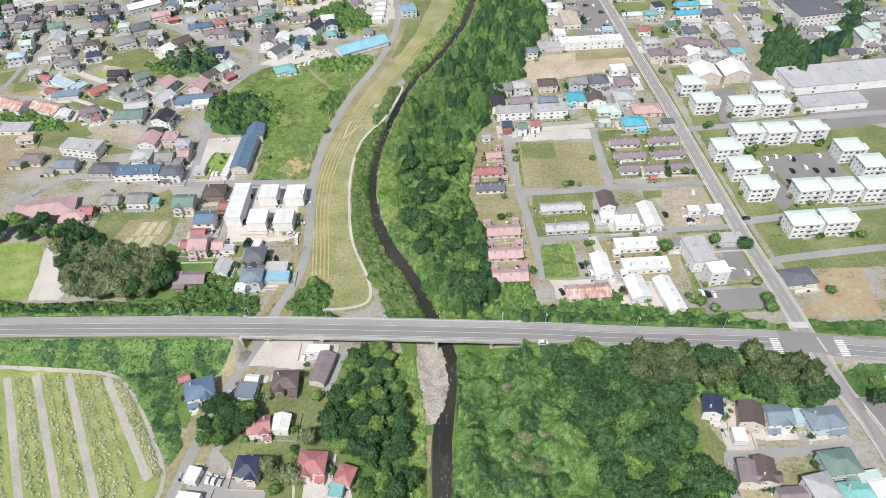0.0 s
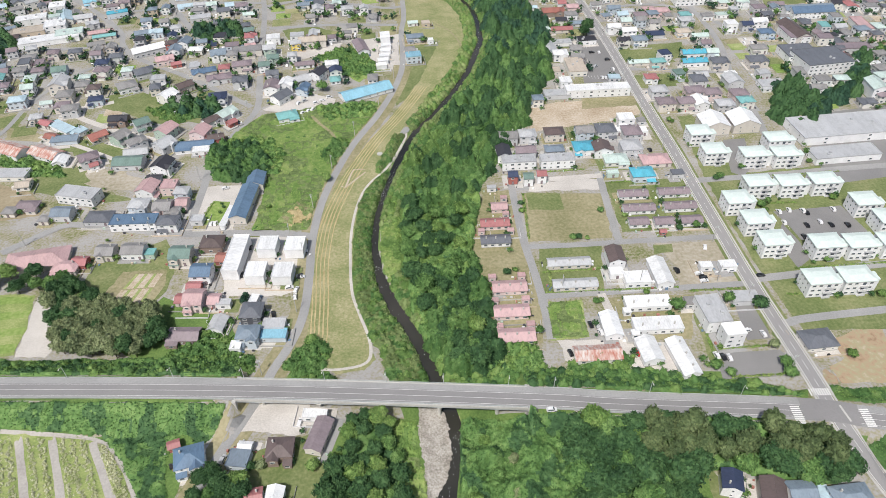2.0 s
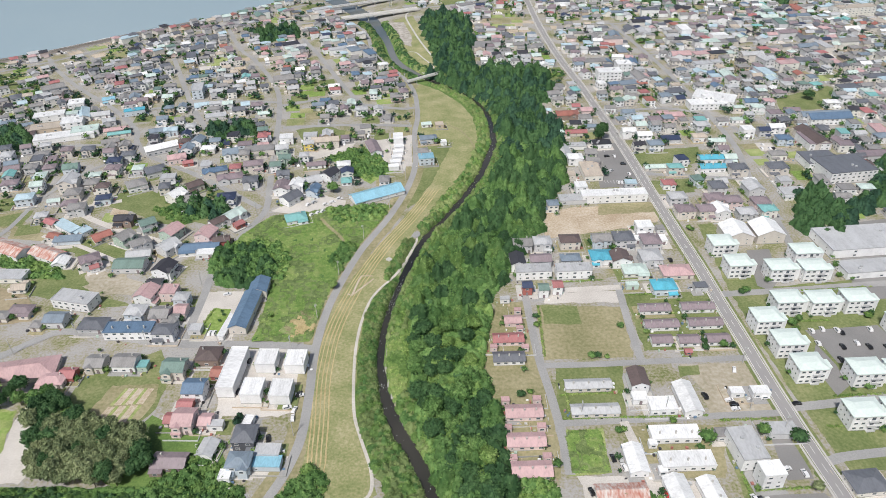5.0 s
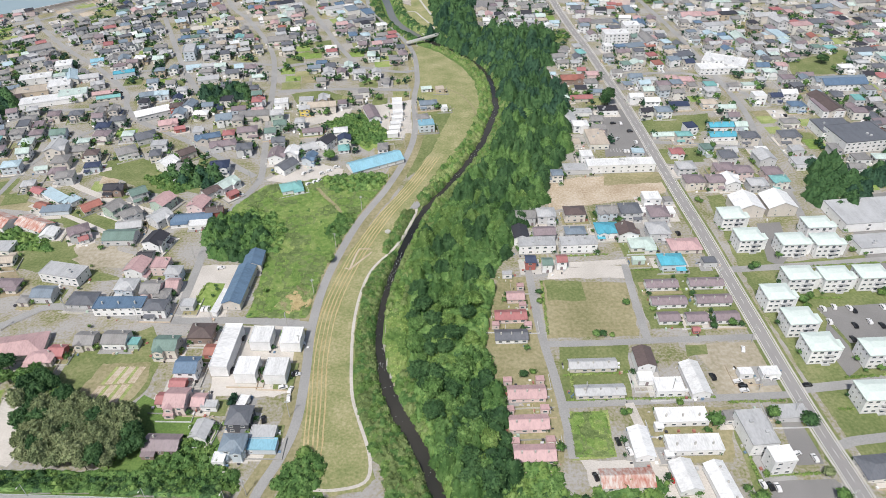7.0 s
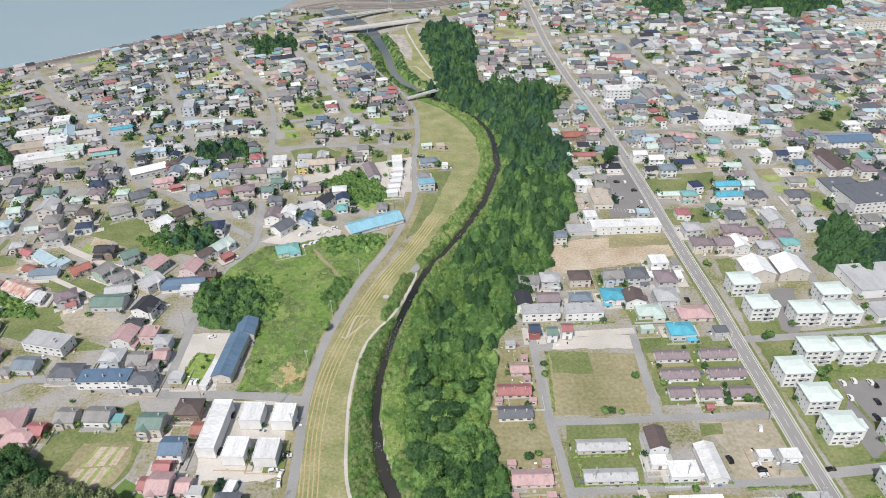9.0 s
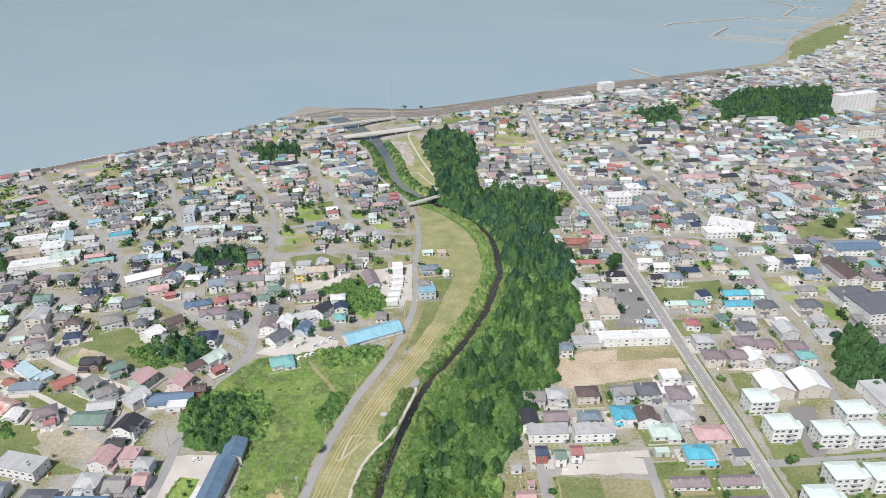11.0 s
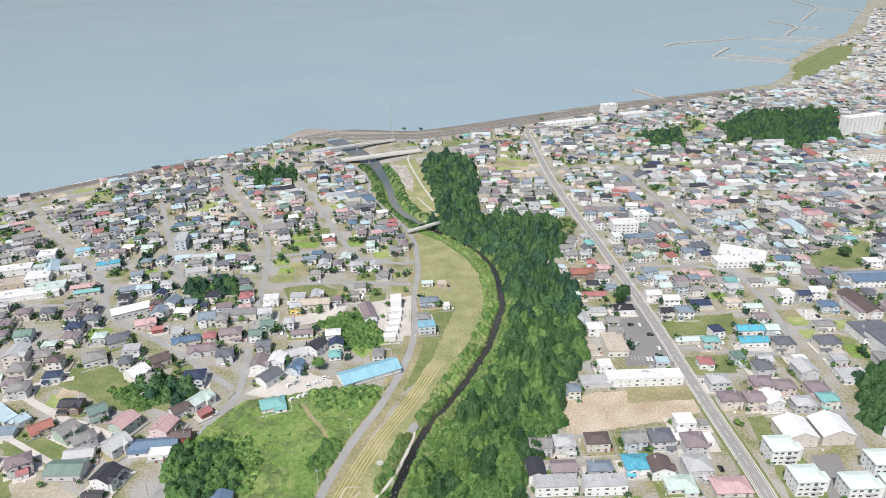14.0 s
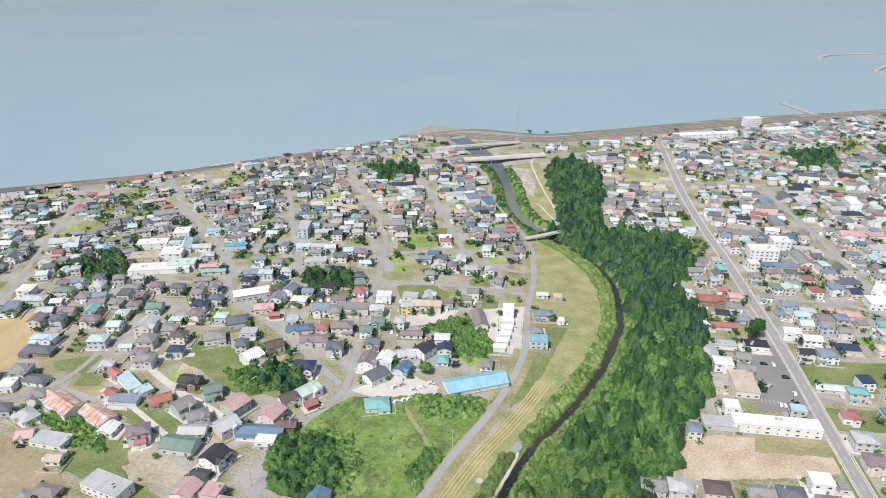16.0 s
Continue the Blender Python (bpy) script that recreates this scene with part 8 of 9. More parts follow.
OPEN = value_noise(C[:, 0] + 300, C[:, 1], 38.0) * 0.75 + 0.25 * value_noise(C[:, 0], C[:, 1] + 90, 15.0)
COVER = value_noise(C[:, 0], C[:, 1] + 500, 55.0)
for (x, y), gap, cover in zip(C[ok], OPEN[ok], COVER[ok]):
    base_yaw = town_yaw(x, y) + 16 * (float(value_noise(np.array(x), np.array(y), 90.0)) - 0.5)
    if gap > 0.69 or RND.random() < 0.05:
        m = RND.choice(("grass", "weeds", "dry_grass", "grass", "mown_meadow") if cover > 0.4 else ("gravel", "old_asphalt", "dry_grass", "bare_soil", "vegetables"))
        yard(m, x, y, base_yaw, RND.uniform(11, 15), RND.uniform(10, 14))
        if m in ("grass", "weeds", "mown_meadow"):
            greens += [(x + RND.uniform(-6, 6), y + RND.uniform(-6, 6)) for _ in range(RND.choice((0, 1, 3, 6)))]
        elif m in ("gravel", "old_asphalt"):
            for k in range(RND.choice((0, 2, 4))):
                parked(x - 4.5 + 2.9 * k, y + RND.choice((-3, 3)), base_yaw + 90)
        continue
    far = y > 1150
    w, d, st = RND.uniform(6.4, 11), RND.uniform(6, 8.6), RND.choice((1, 1.5, 2, 2, 2)) if not far else RND.choice((1, 2, 2, 3))
    roof = RND.choice(("gable", "gable", "hip", "hip", "flat")) if not far else RND.choice(("flat", "flat", "hip", "gable"))
    if RND.random() < 0.05 + 0.05 * (x > 150):
        w, d, roof, st = RND.uniform(14, 24), RND.uniform(9, 11.5), RND.choice(("flat", "flat", "gable")), RND.choice((1.5, 2, 3))
    top = st * 2.7 + RND.uniform(0.1, 0.7)
    rise = {"gable": d * 0.21, "hip": d * 0.19}.get(roof, 0.4)
    yaw = base_yaw + RND.choice((0, 0, 90)) + RND.uniform(-5, 5)
    a = radians(yaw)
    c, s = math.cos(a), math.sin(a)
    rm, wm = "roof_" + RND.choice(roof_pick if y < 560 else soft_pick), "wall_" + RND.choice(wall_pick)
    if RND.random() < 0.8:
        yard(RND.choice(("gravel", "old_asphalt", "asphalt", "old_asphalt", "pale_asphalt", "grass", "grass", "dry_grass")), x + RND.uniform(-1.5, 1.5), y + RND.uniform(-1.5, 1.5), base_yaw, RND.uniform(10.5, 13), RND.uniform(10, 12.4))
    items = [(wall_shape(w, d, top, roof, rise), wm), (roof_shape(w, d, top, roof, rise), rm)]
    if roof in ("gable", "hip") and w > 8 and RND.random() < 0.4:
        ww, dd, off = w * RND.uniform(0.4, 0.55), d * 0.5 + RND.uniform(1.0, 2.4), RND.choice((-1, 1)) * w * 0.2
        for (v, f), m in ((wall_shape(dd, ww, top - 0.1, "gable", ww * 0.2), wm), (roof_shape(dd, ww, top - 0.1, "gable", ww * 0.2, 0.3), rm)):
            items.append((([(off - p[1], p[0] - dd / 2, p[2]) for p in v], f), m))
    if RND.random() < 0.55:
        aw, ad, side = w * RND.uniform(0.35, 0.7), RND.uniform(2, 3.4), RND.choice((-1, 1))
        ax, ay = RND.uniform(-0.5, 0.5) * (w - aw), side * (d / 2 + ad / 2)
        items += [(quad_box(aw, ad, 0, 2.6, ax, ay), wm), (quad_box(aw + 0.5, ad + 0.4, 2.6, 2.85, ax, ay + side * 0.2), rm if RND.random() < 0.6 else "roof_" + RND.choice(roof_pick))]
    for fl in range(int(st + 0.4) if y < 720 else 0):
        for turn, length, out in ((0, w, d / 2), (90, d, w / 2), (270, d, w / 2)):
            for k in range(2):
                u, z = (k - 0.5) * length * 0.5 + RND.uniform(-0.3, 0.3), 1.2 + 2.7 * fl
                t = radians(turn)
                e = [(u - 0.8, -out - 0.03, z), (u + 0.8, -out - 0.03, z), (u + 0.8, -out - 0.03, z + 1.1), (u - 0.8, -out - 0.03, z + 1.1)]
                items.append((([(p[0] * math.cos(t) - p[1] * math.sin(t), p[0] * math.sin(t) + p[1] * math.cos(t), p[2]) for p in e], [(0, 1, 2, 3)]), "pane"))
    if not far and RND.random() < 0.6:
        sx = RND.choice((-1, 1)) * (w / 2 + RND.uniform(1.2, 2.2))
        items += [(quad_box(RND.uniform(1.4, 2.6), RND.uniform(1.6, 3), 0, 2.1, sx, RND.uniform(-3, 3)), "wall_" + RND.choice(wall_pick)), (quad_box(2.8, 3.2, 2.1, 2.25, sx, 0), "roof_" + RND.choice(roof_pick))][:1]
    if not far and RND.random() < 0.5:
        parked(x + RND.uniform(-4, 4), y - d / 2 - RND.uniform(2.4, 4), yaw + RND.choice((0, 90)))
    if not far and RND.random() < 0.4:
        items += [(quad_box(w + 4, 0.15, -0.2, 0.9, 0, -d / 2 - 4.6), "concrete"), (quad_box(0.15, d + 4, -0.2, 0.9, w / 2 + 2.8, -2), "concrete")]
    for (v, f), m in items:
        vs, fs = shapes.setdefault(m, ([], []))
        k = len(vs)
        vs += [(x + p[0] * c - p[1] * s, y + p[0] * s + p[1] * c, p[2]) for p in v]
        fs += [tuple(i + k for i in q) for q in f]
    for _ in range(RND.choice((1, 2, 3, 4)) if not far else RND.choice((0, 0, 1))):
        greens.append((x + RND.uniform(-7, 7), y + RND.choice((-1, 1)) * RND.uniform(5, 7)))
for x, y, yaw, w, d in PADS:
    if max(w, d) < 16 and abs(height(x, y)) < 0.3:
        yard(RND.choice(("gravel", "old_asphalt", "concrete", "grass", "gravel", "dry_grass")), x + RND.uniform(-1, 1), y + RND.uniform(-1, 1), yaw, w + RND.uniform(3, 7), d + RND.uniform(3, 7))
bits = {}
for x, y, yaw, w, d in PADS:
    if y > 620 or max(w, d) > 32:
        continue
    c, sn = math.cos(radians(yaw)), math.sin(radians(yaw))
    ground_z = height(x, y)
    things = []
    for _ in range(RND.choice((3, 5, 8))):
        u, v = RND.choice((-1, 1)) * (w / 2 + RND.uniform(0.5, 2.6)), RND.uniform(-0.6, 0.6) * d
        if RND.random() < 0.5:
            u, v = RND.uniform(-0.6, 0.6) * w, RND.choice((-1, 1)) * (d / 2 + RND.uniform(0.5, 3.0))
        things.append((quad_box(RND.uniform(0.3, 1.3), RND.uniform(0.3, 1.3), -0.1, RND.uniform(0.25, 1.3), u, v), RND.choice(("wall_white", "roof_silver", "roof_blue", "roof_rust", "wall_tan", "tyre", "concrete", "wall_green", "roof_dark"))))
    if RND.random() < 0.45 and max(w, d) < 16:
        a, b, s1 = w / 2 + RND.uniform(2.2, 3.4), d / 2 + RND.uniform(2.2, 3.6), RND.choice((-1, 1))
        m = RND.choice(("concrete", "foundation", "wall_grey", "wall_tan"))
        things += [(quad_box(2 * a, 0.16, -0.2, 0.85, 0, -b), m), (quad_box(0.16, 2 * b, -0.2, 0.85, s1 * a, 0), m)]
    for (vv, ff), m in things:
        vs, fs = bits.setdefault(m, ([], []))
        k = len(vs)
        vs += [(x + p[0] * c - p[1] * sn, y + p[0] * sn + p[1] * c, ground_z + p[2]) for p in vv]
        fs += [tuple(i + k for i in q) for q in ff]
tagged(new("yard_clutter", two_tone("yard_clutter", [(q, m) for m, q in bits.items()])), "bins, boxes, tanks and low block walls in house yards", "clutter", kind="stuff")
for m, (v, f) in yards.items():
    tagged(add_mesh("ground_yards", v, f, m), {"gravel": "pale gravel yards round small houses", "old_asphalt": "worn grey asphalt yards and parking places", "concrete": "pale concrete forecourts of houses", "asphalt": "dark asphalt forecourts of houses", "pale_asphalt": "grey asphalt forecourts of houses", "grass": "small green lawns between houses", "dry_grass": "small dry brown lawns between houses", "weeds": "overgrown green lots between houses", "bare_soil": "bare brown lots between houses", "vegetables": "small vegetable plots between houses", "mown_meadow": "mown straw-coloured lots between houses"}[m], "yards", kind="stuff")
me = two_tone("distant_houses", [(s, m) for m, s in shapes.items()])
tagged(new("distant_houses", me), "close rows of small houses with grey, blue and red roofs", "houses", kind="stuff")
near = np.array([(x + RND.choice((-1, 1)) * (big * 0.75 + RND.uniform(0.8, 2.5)), y + RND.uniform(-1, 1) * big) for x, y, big, little in plots if 2.8 < little < 7 for _ in range(4)])
clear = np.ones(len(near), bool)
for line, half in ROAD_LINES:
    clear &= line_distance(near[:, 0], near[:, 1], line)[0] > half + 1.5
for x, y, big, little in plots:
    clear &= np.hypot(near[:, 0] - x, near[:, 1] - y) > (big + little) / 2 + 0.8
greens += [tuple(p) for p in near[clear]]
growth("near_garden_greenery", [p for p in greens if p[1] < 440], ["yard_shrub"], 42, (0.45, 1.25), "shrubs and small trees in gardens", "bushes", trunks=False)
growth("garden_greenery", [p for p in greens if p[1] >= 440], ["far"], 41, (0.55, 1.45), "shrubs and small trees in the gardens of a town", "bushes", trunks=False)
for n, poly in enumerate(GROVES):
    canopy("grove", spots(poly, 7.4 if n == 0 else 4.6 if n == 6 else 6.5, 50 + n), (5, 8) if n == 6 else (7, 11), (4, 7) if n == 6 else (6, 11), ["leaves_mid", "leaves_deep"] if n == 6 else ["leaves_deep", "leaves_dark", "leaves_deep"], 60 + n, "grove of dark green broadleaf trees", "trees", cell=0.8 if n in (1, 6, 7) else 1.2, per=1.7 if n in (1, 6, 7) else 0.8, size=0.42 if n in (1, 6, 7) else 0.65)

# sea front
def band(name, off, width, material, label, category, lift, pts=COAST[1:15]):
    ribbon(name, [(x, y - off) for x, y in pts], width, material, label, category, lift, step=10)


band("ground_beach", 6, 14, "sand", "narrow grey-brown beach", "beach", 0.3)
band("trim_seawall", 20, 2.2, "concrete", "low grey concrete sea wall", "sea wall", 0.9)
band("ground_railway", 42, 26, "sand", "brown ballast of a coastal railway", "railway", 0.12, COAST[8:15])
band("ground_railway_west", 31, 9, "sand", "brown ballast of a coastal railway", "railway", 0.12, COAST[1:9])
for off in (36, 43, 49):
    band("trim_rails", off, 1.2, "old_asphalt", "pair of dark rails on ballast", "railway", 0.25)


ribbon("water_surf", [(x, y + 1) for x, y in COAST[4:9]], 1.6, "foam", "thin white line of surf along a beach", "surf", zs=[SEA_Z + 0.12], step=5, wobble=0.8)


def breakwater(pts, half, label):
    line = [(x, y, SEA_Z) for x, y in pts]
    fine = smooth_line(line, 20)
    tagged(add_mesh("breakwater", *strip_solid(fine, half, -3, 2.2), "foundation"), label, "breakwater", "harbour breakwaters")


for pts in ([(529.1, 1758.9), (561.8, 1804.0), (669.7, 1845.9), (782.9, 1900.5)], [(793.7, 1888.8), (862.6, 1841.3), (969.9, 1783.1)], [(583.6, 1603.2), (622.4, 1664.6), (666.9, 1730.7)], [(580.8, 1595.7), (634.0, 1555.0), (710.2, 1507.8)], [(623.1, 1623.9), (672.2, 1589.6), (719.4, 1549.4)], [(741.6, 1734.3), (777.5, 1687.6), (802.6, 1660.4)], [(995.1, 2260.7), (1013.1, 2126.8), (944.4, 2015.1), (887.7, 1925.4)], [(882.7, 1914.6), (936.4, 1877.5), (996.0, 1830.9)], [(1016.1, 2126.5), (1055.8, 2069.2)], [(1079.4, 2237.2), (1196.3, 2425.7), (1356.0, 2690.9), (1394.4, 2878.8), (1442.9, 3124.6)], [(1345.3, 2669.8), (1396.1, 2599.4), (1414.6, 2477.3)], [(327.5, 1262.5), (336.2, 1238.9), (354.2, 1190.0)]):
    breakwater(pts, 5.0, "pale concrete harbour breakwater in calm water")

# radio mast by the river mouth
MX, MY = -60.0, 920.9
mast = new("radio_mast")
mast.matrix_basis = pose(MX, MY, height(MX, MY))
tagged(mast, "tall slim lattice radio mast near the river mouth", "mast")
mv, mf = [], []
TOP = 58
for k in range(3):
    a = 2.094 * k
    tube(mv, mf, (2.2 * math.cos(a), 2.2 * math.sin(a), 0), (0.35 * math.cos(a), 0.35 * math.sin(a), TOP), 0.2, 0.12, 5)
for n in range(14):
    f, g = n / 14, (n + 1) / 14
    for k in range(3):
        a, b = 2.094 * k, 2.094 * (k + 1)
        ra, rb = 2.2 - 1.85 * f, 2.2 - 1.85 * g
        tube(mv, mf, (ra * math.cos(a), ra * math.sin(a), TOP * f), (rb * math.cos(b), rb * math.sin(b), TOP * g), 0.08, 0.08, 4)
add_mesh("lattice", mv, mf, "rail_metal", mast)


# ---- trees that stand alone ----
WEST_CLUMP = [(-179.8, 242.2), (-161.9, 245.9), (-125.2, 231.2), (-120.1, 218.9), (-132.2, 208.1), (-164.4, 213.4)]
scatter(WEST_CLUMP, 3.5, ["olive", "olive", "olive", "olive", "deep"], 71, (0.65, 1.0), "clump of trees beside the embankment", limit=60)
scatter([(-221.4, 261.6), (-196.5, 265.7), (-180.6, 260.4), (-163.4, 251.3), (-162.0, 241.6), (-179.0, 248.2), (-195.2, 252.2), (-215.0, 249.9)], 4.0, ["deep", "wood"], 72, (0.6, 0.9), limit=16)
scatter([(-89.6, 146.5), (-83.5, 151.2), (-72.4, 148.1), (-71.0, 139.1), (-80.4, 134.4), (-89.5, 135.8)], 4.4, ["deep", "wood"], 73, (0.6, 0.85), limit=12)
scatter([(-64.1, 124.0), (-52.7, 132.5), (-47.5, 135.5), (-51.3, 119.4), (-58.3, 111.3)], 4.0, ["garden", "olive"], 74, (0.6, 0.9), limit=8)
SINGLES = [
    (166.8, 138.7, "deep", 0.75), (170.5, 148.3, "garden", 0.8),
    (148.3, 227.1, "garden", 1.4), (110.0, 227.5, "garden", 1.3), (134.9, 230.4, "garden", 1.1), (99.0, 238.2, "shrub", 1.0), (35.1, 254.7, "garden", 0.8), (39.3, 256.7, "shrub", 1.0),
    (71.9, 279.6, "shrub", 1.2), (74.7, 279.5, "shrub", 1.3), (79.1, 278.9, "shrub", 0.9), (90.5, 301.2, "shrub", 1.1), (48.4, 310.1, "shrub", 1.2), (48.2, 303.0, "shrub", 1.1),
    (134.9, 312.0, "shrub", 1.4), (102.5, 296.3, "shrub", 1.2), (127.8, 283.0, "garden", 0.8), (136.9, 284.8, "garden", 0.9), (74.5, 233.6, "shrub", 1.0), (76.9, 234.2, "shrub", 0.9), (45.6, 215.5, "garden", 0.9),
    (125.5, 522.0, "deep", 1.0), (121.6, 515.7, "deep", 0.8), (318.0, 593.2, "deep", 0.9), (-73.1, 445.6, "garden", 1.5), (153.1, 391.1, "shrub", 1.2), (154.9, 389.7, "shrub", 1.0), (-60.1, 339.0, "bank", 1.0),
    (-233.5, 592.3, "conifer", 1.3), (-231.1, 596.3, "conifer", 1.2), (-235.0, 588.2, "conifer", 1.1), (-49.7, 1009.9, "far", 1.5), (-27.0, 1011.9, "far", 1.3), (-89.1, 239.6, "conifer", 0.9), (-88.9, 242.9, "conifer", 0.8),
    (161.4, 326.3, "shrub", 1.3), (164.2, 327.9, "shrub", 1.2), (177.3, 300.4, "garden", 0.9), (181.4, 302.7, "garden", 0.8), (177.7, 296.2, "shrub", 1.3), (222.1, 347.3, "garden", 0.9), (220.7, 340.0, "shrub", 1.2), (218.6, 305.0, "shrub", 1.2), (192.8, 255.9, "shrub", 1.2), (207.0, 231.4, "shrub", 1.5), (187.0, 231.1, "conifer", 0.5),
    (176.1, 196.8, "shrub", 1.5), (145.8, 192.7, "garden", 1.0), (145.7, 187.8, "garden", 1.1), (145.2, 202.9, "garden", 0.9), (116.4, 192.7, "garden", 0.9), (121.5, 189.2, "garden", 0.8), (-67.1, 154.7, "garden", 0.9), (-48.1, 153.7, "bank", 0.9), (-40.5, 155.9, "bank", 0.9),
]
for x, y, key, s in SINGLES:
    plant(x, y, key, s)

canopy("field_bushes", spots([(22.0, 207.0), (34.3, 210.8), (42.6, 208.1), (44.2, 196.7), (23.1, 194.7)], 2.6, 92) + spots([(57.6, 199.2), (68.5, 202.8), (81.0, 201.6), (80.3, 194.9), (56.2, 194.2)], 2.8, 93) + spots([(-126.2, 380.1), (-112.3, 387.5), (-98.7, 381.6), (-88.5, 364.4), (-89.7, 345.7), (-105.9, 344.2)], 3.0, 89) + spots([(-271.5, 372.3), (-251.8, 372.1), (-227.2, 365.5), (-216.2, 351.9), (-235.5, 352.6)], 4.0, 90) + spots([(-189.4, 427.5), (-165.3, 429.0), (-154.3, 415.4), (-166.1, 407.9)], 3.2, 91) + spots([(-64.4, 363.1), (-59.2, 384.5), (-51.5, 377.9), (-56.0, 354.1)], 3.2, 81) + spots([(-73.3, 421.6), (-52.9, 426.0), (-30.1, 427.4), (-33.2, 414.2), (-51.2, 406.4), (-65.9, 407.0)], 3.6, 82) + spots([(-83.1, 498.3), (-67.7, 509.0), (-50.8, 511.0), (-36.9, 478.7), (-49.4, 461.6), (-63.2, 474.6)], 3.0, 83) + spots([(-118.5, 356.3), (-101.8, 364.5), (-93.5, 347.0), (-99.5, 336.4)], 3.4, 84) + spots([(-64.7, 202.9), (-55.2, 216.8), (-49.4, 213.8), (-46.0, 194.6), (-57.6, 194.3)], 2.8, 85) + spots([(-118.8, 218.5), (-95.9, 227.0), (-91.6, 214.8), (-80.2, 206.1), (-79.0, 200.6), (-113.3, 201.5)], 3.0, 86), (3.0, 5.5), (1.6, 4.2), ["leaves_light", "leaves_mid", "leaves_mid"], 87, "green bushes round the edge of a fallow field", "bushes")


def hedge_row(pts, gap=1.1):
    line = smooth_line(pts, gap)
    return [(x + TREES.uniform(-0.25, 0.25), y + TREES.uniform(-0.25, 0.25)) for x, y in line]


ROWS = [[(52.9, 255.1), (80.9, 256.2)], [(52.6, 241.1), (79.2, 241.7)], [(81.4, 241.3), (114.7, 241.7)], [(120.6, 238.8), (143.6, 239.2)], [(101.3, 326.9), (128.1, 327.5)], [(100.5, 310.5), (123.4, 311.2)], [(120.5, 229.0), (118.3, 199.7)], [(56.7, 262.1), (55.4, 245.8)], [(177.3, 326.7), (233.8, 330.3)], [(175.5, 251.6), (230.7, 253.7)], [(175.4, 302.9), (197.7, 303.0)], [(65.1, 339.4), (88.9, 340.7)], [(50.9, 318.6), (49.3, 280.3)], [(164.5, 234.3), (212.7, 233.7)], [(121.8, 203.2), (152.2, 204.3)], [(122.6, 187.9), (151.0, 188.7)], [(-125.2, 302.0), (-121.7, 320.8)], [(-67.5, 403.7), (-60.9, 420.8)]]
growth("hedges", [p for r in ROWS for p in hedge_row(r)], ["tuft"], 91, (0.45, 0.75), "low clipped green hedges round yards", "hedges", trunks=False)


# ---- cars ----
def wheel_mesh():
    n = 14
    v = [(0.31 * math.cos(6.2832 * k / n), s * 0.1, 0.31 * math.sin(6.2832 * k / n)) for s in (-1, 1) for k in range(n)]
    me = bpy.data.meshes.new("wheel")
    me.from_pydata(v, [], [(k, (k + 1) % n, n + (k + 1) % n, n + k) for k in range(n)] + [tuple(range(n))[::-1], tuple(range(n, 2 * n))])
    me.materials.append(MATS["tyre"])
    return me


WHEEL = wheel_mesh()
BODIES = {}
for key in ("white", "black", "silver", "red", "blue"):
    for van in (0, 1):
        prof = [(-2.05, 0.35), (-2.1, 0.75), (-1.95, 0.95), (-1.6, 1.42 if not van else 1.75), (0.35, 1.45 if not van else 1.8), (1.05, 0.98), (1.95, 0.82), (2.1, 0.6), (2.08, 0.32)]
        body = bpy.data.meshes.new("body")
        body.from_pydata(*[(a, [], b) for a, b in [prism(prof, 0.84)]][0])
        body.materials.append(MATS["paint_" + key])
        h = 1.36 if not van else 1.7
        glass = bpy.data.meshes.new("side_glass")
        glass.from_pydata(*[(a, [], b) for a, b in [prism([(-1.62, 1.0), (-1.5, h), (0.3, h + 0.02), (0.85, 1.0)], 0.85)]][0])
        glass.materials.append(MATS["pane"])
        screen = bpy.data.meshes.new("windscreen")
        z = 1.43 if not van else 1.78
        screen.from_pydata([(0.4, -0.62, z - 0.02), (0.4, 0.62, z - 0.02), (1.02, 0.7, 1.03), (1.02, -0.7, 1.03), (0.36, -0.62, z - 0.06), (0.36, 0.62, z - 0.06), (0.98, 0.7, 0.99), (0.98, -0.7, 0.99)], [], [(3, 2, 1, 0), (4, 5, 6, 7), (0, 1, 5, 4), (1, 2, 6, 5), (2, 3, 7, 6), (3, 0, 4, 7)])
        screen.transform(Matrix.Translation((0.03, 0, 0.02)))
        screen.materials.append(MATS["pane"])
        BODIES[key, van] = (body, glass, screen)
CAR = random.Random(3)


def car(x, y, yaw, paint, z=None):
    van = CAR.random() < 0.45
    base = new("car")
    base.matrix_basis = pose(x, y, (height(x, y) if z is None else z) + 0.14, 0, 0, yaw)
    tagged(base, f"parked {paint} {'compact van' if van else 'hatchback car'} on a yard", "car")
    for name, me in zip(("body", "side_glass", "windscreen"), BODIES[paint, int(van)]):
        child(name, me, base)
    for wx in (-1.3, 1.3):
        for wy in (-0.76, 0.76):
            child("wheel", WHEEL, base, pose(wx, wy, 0.31))


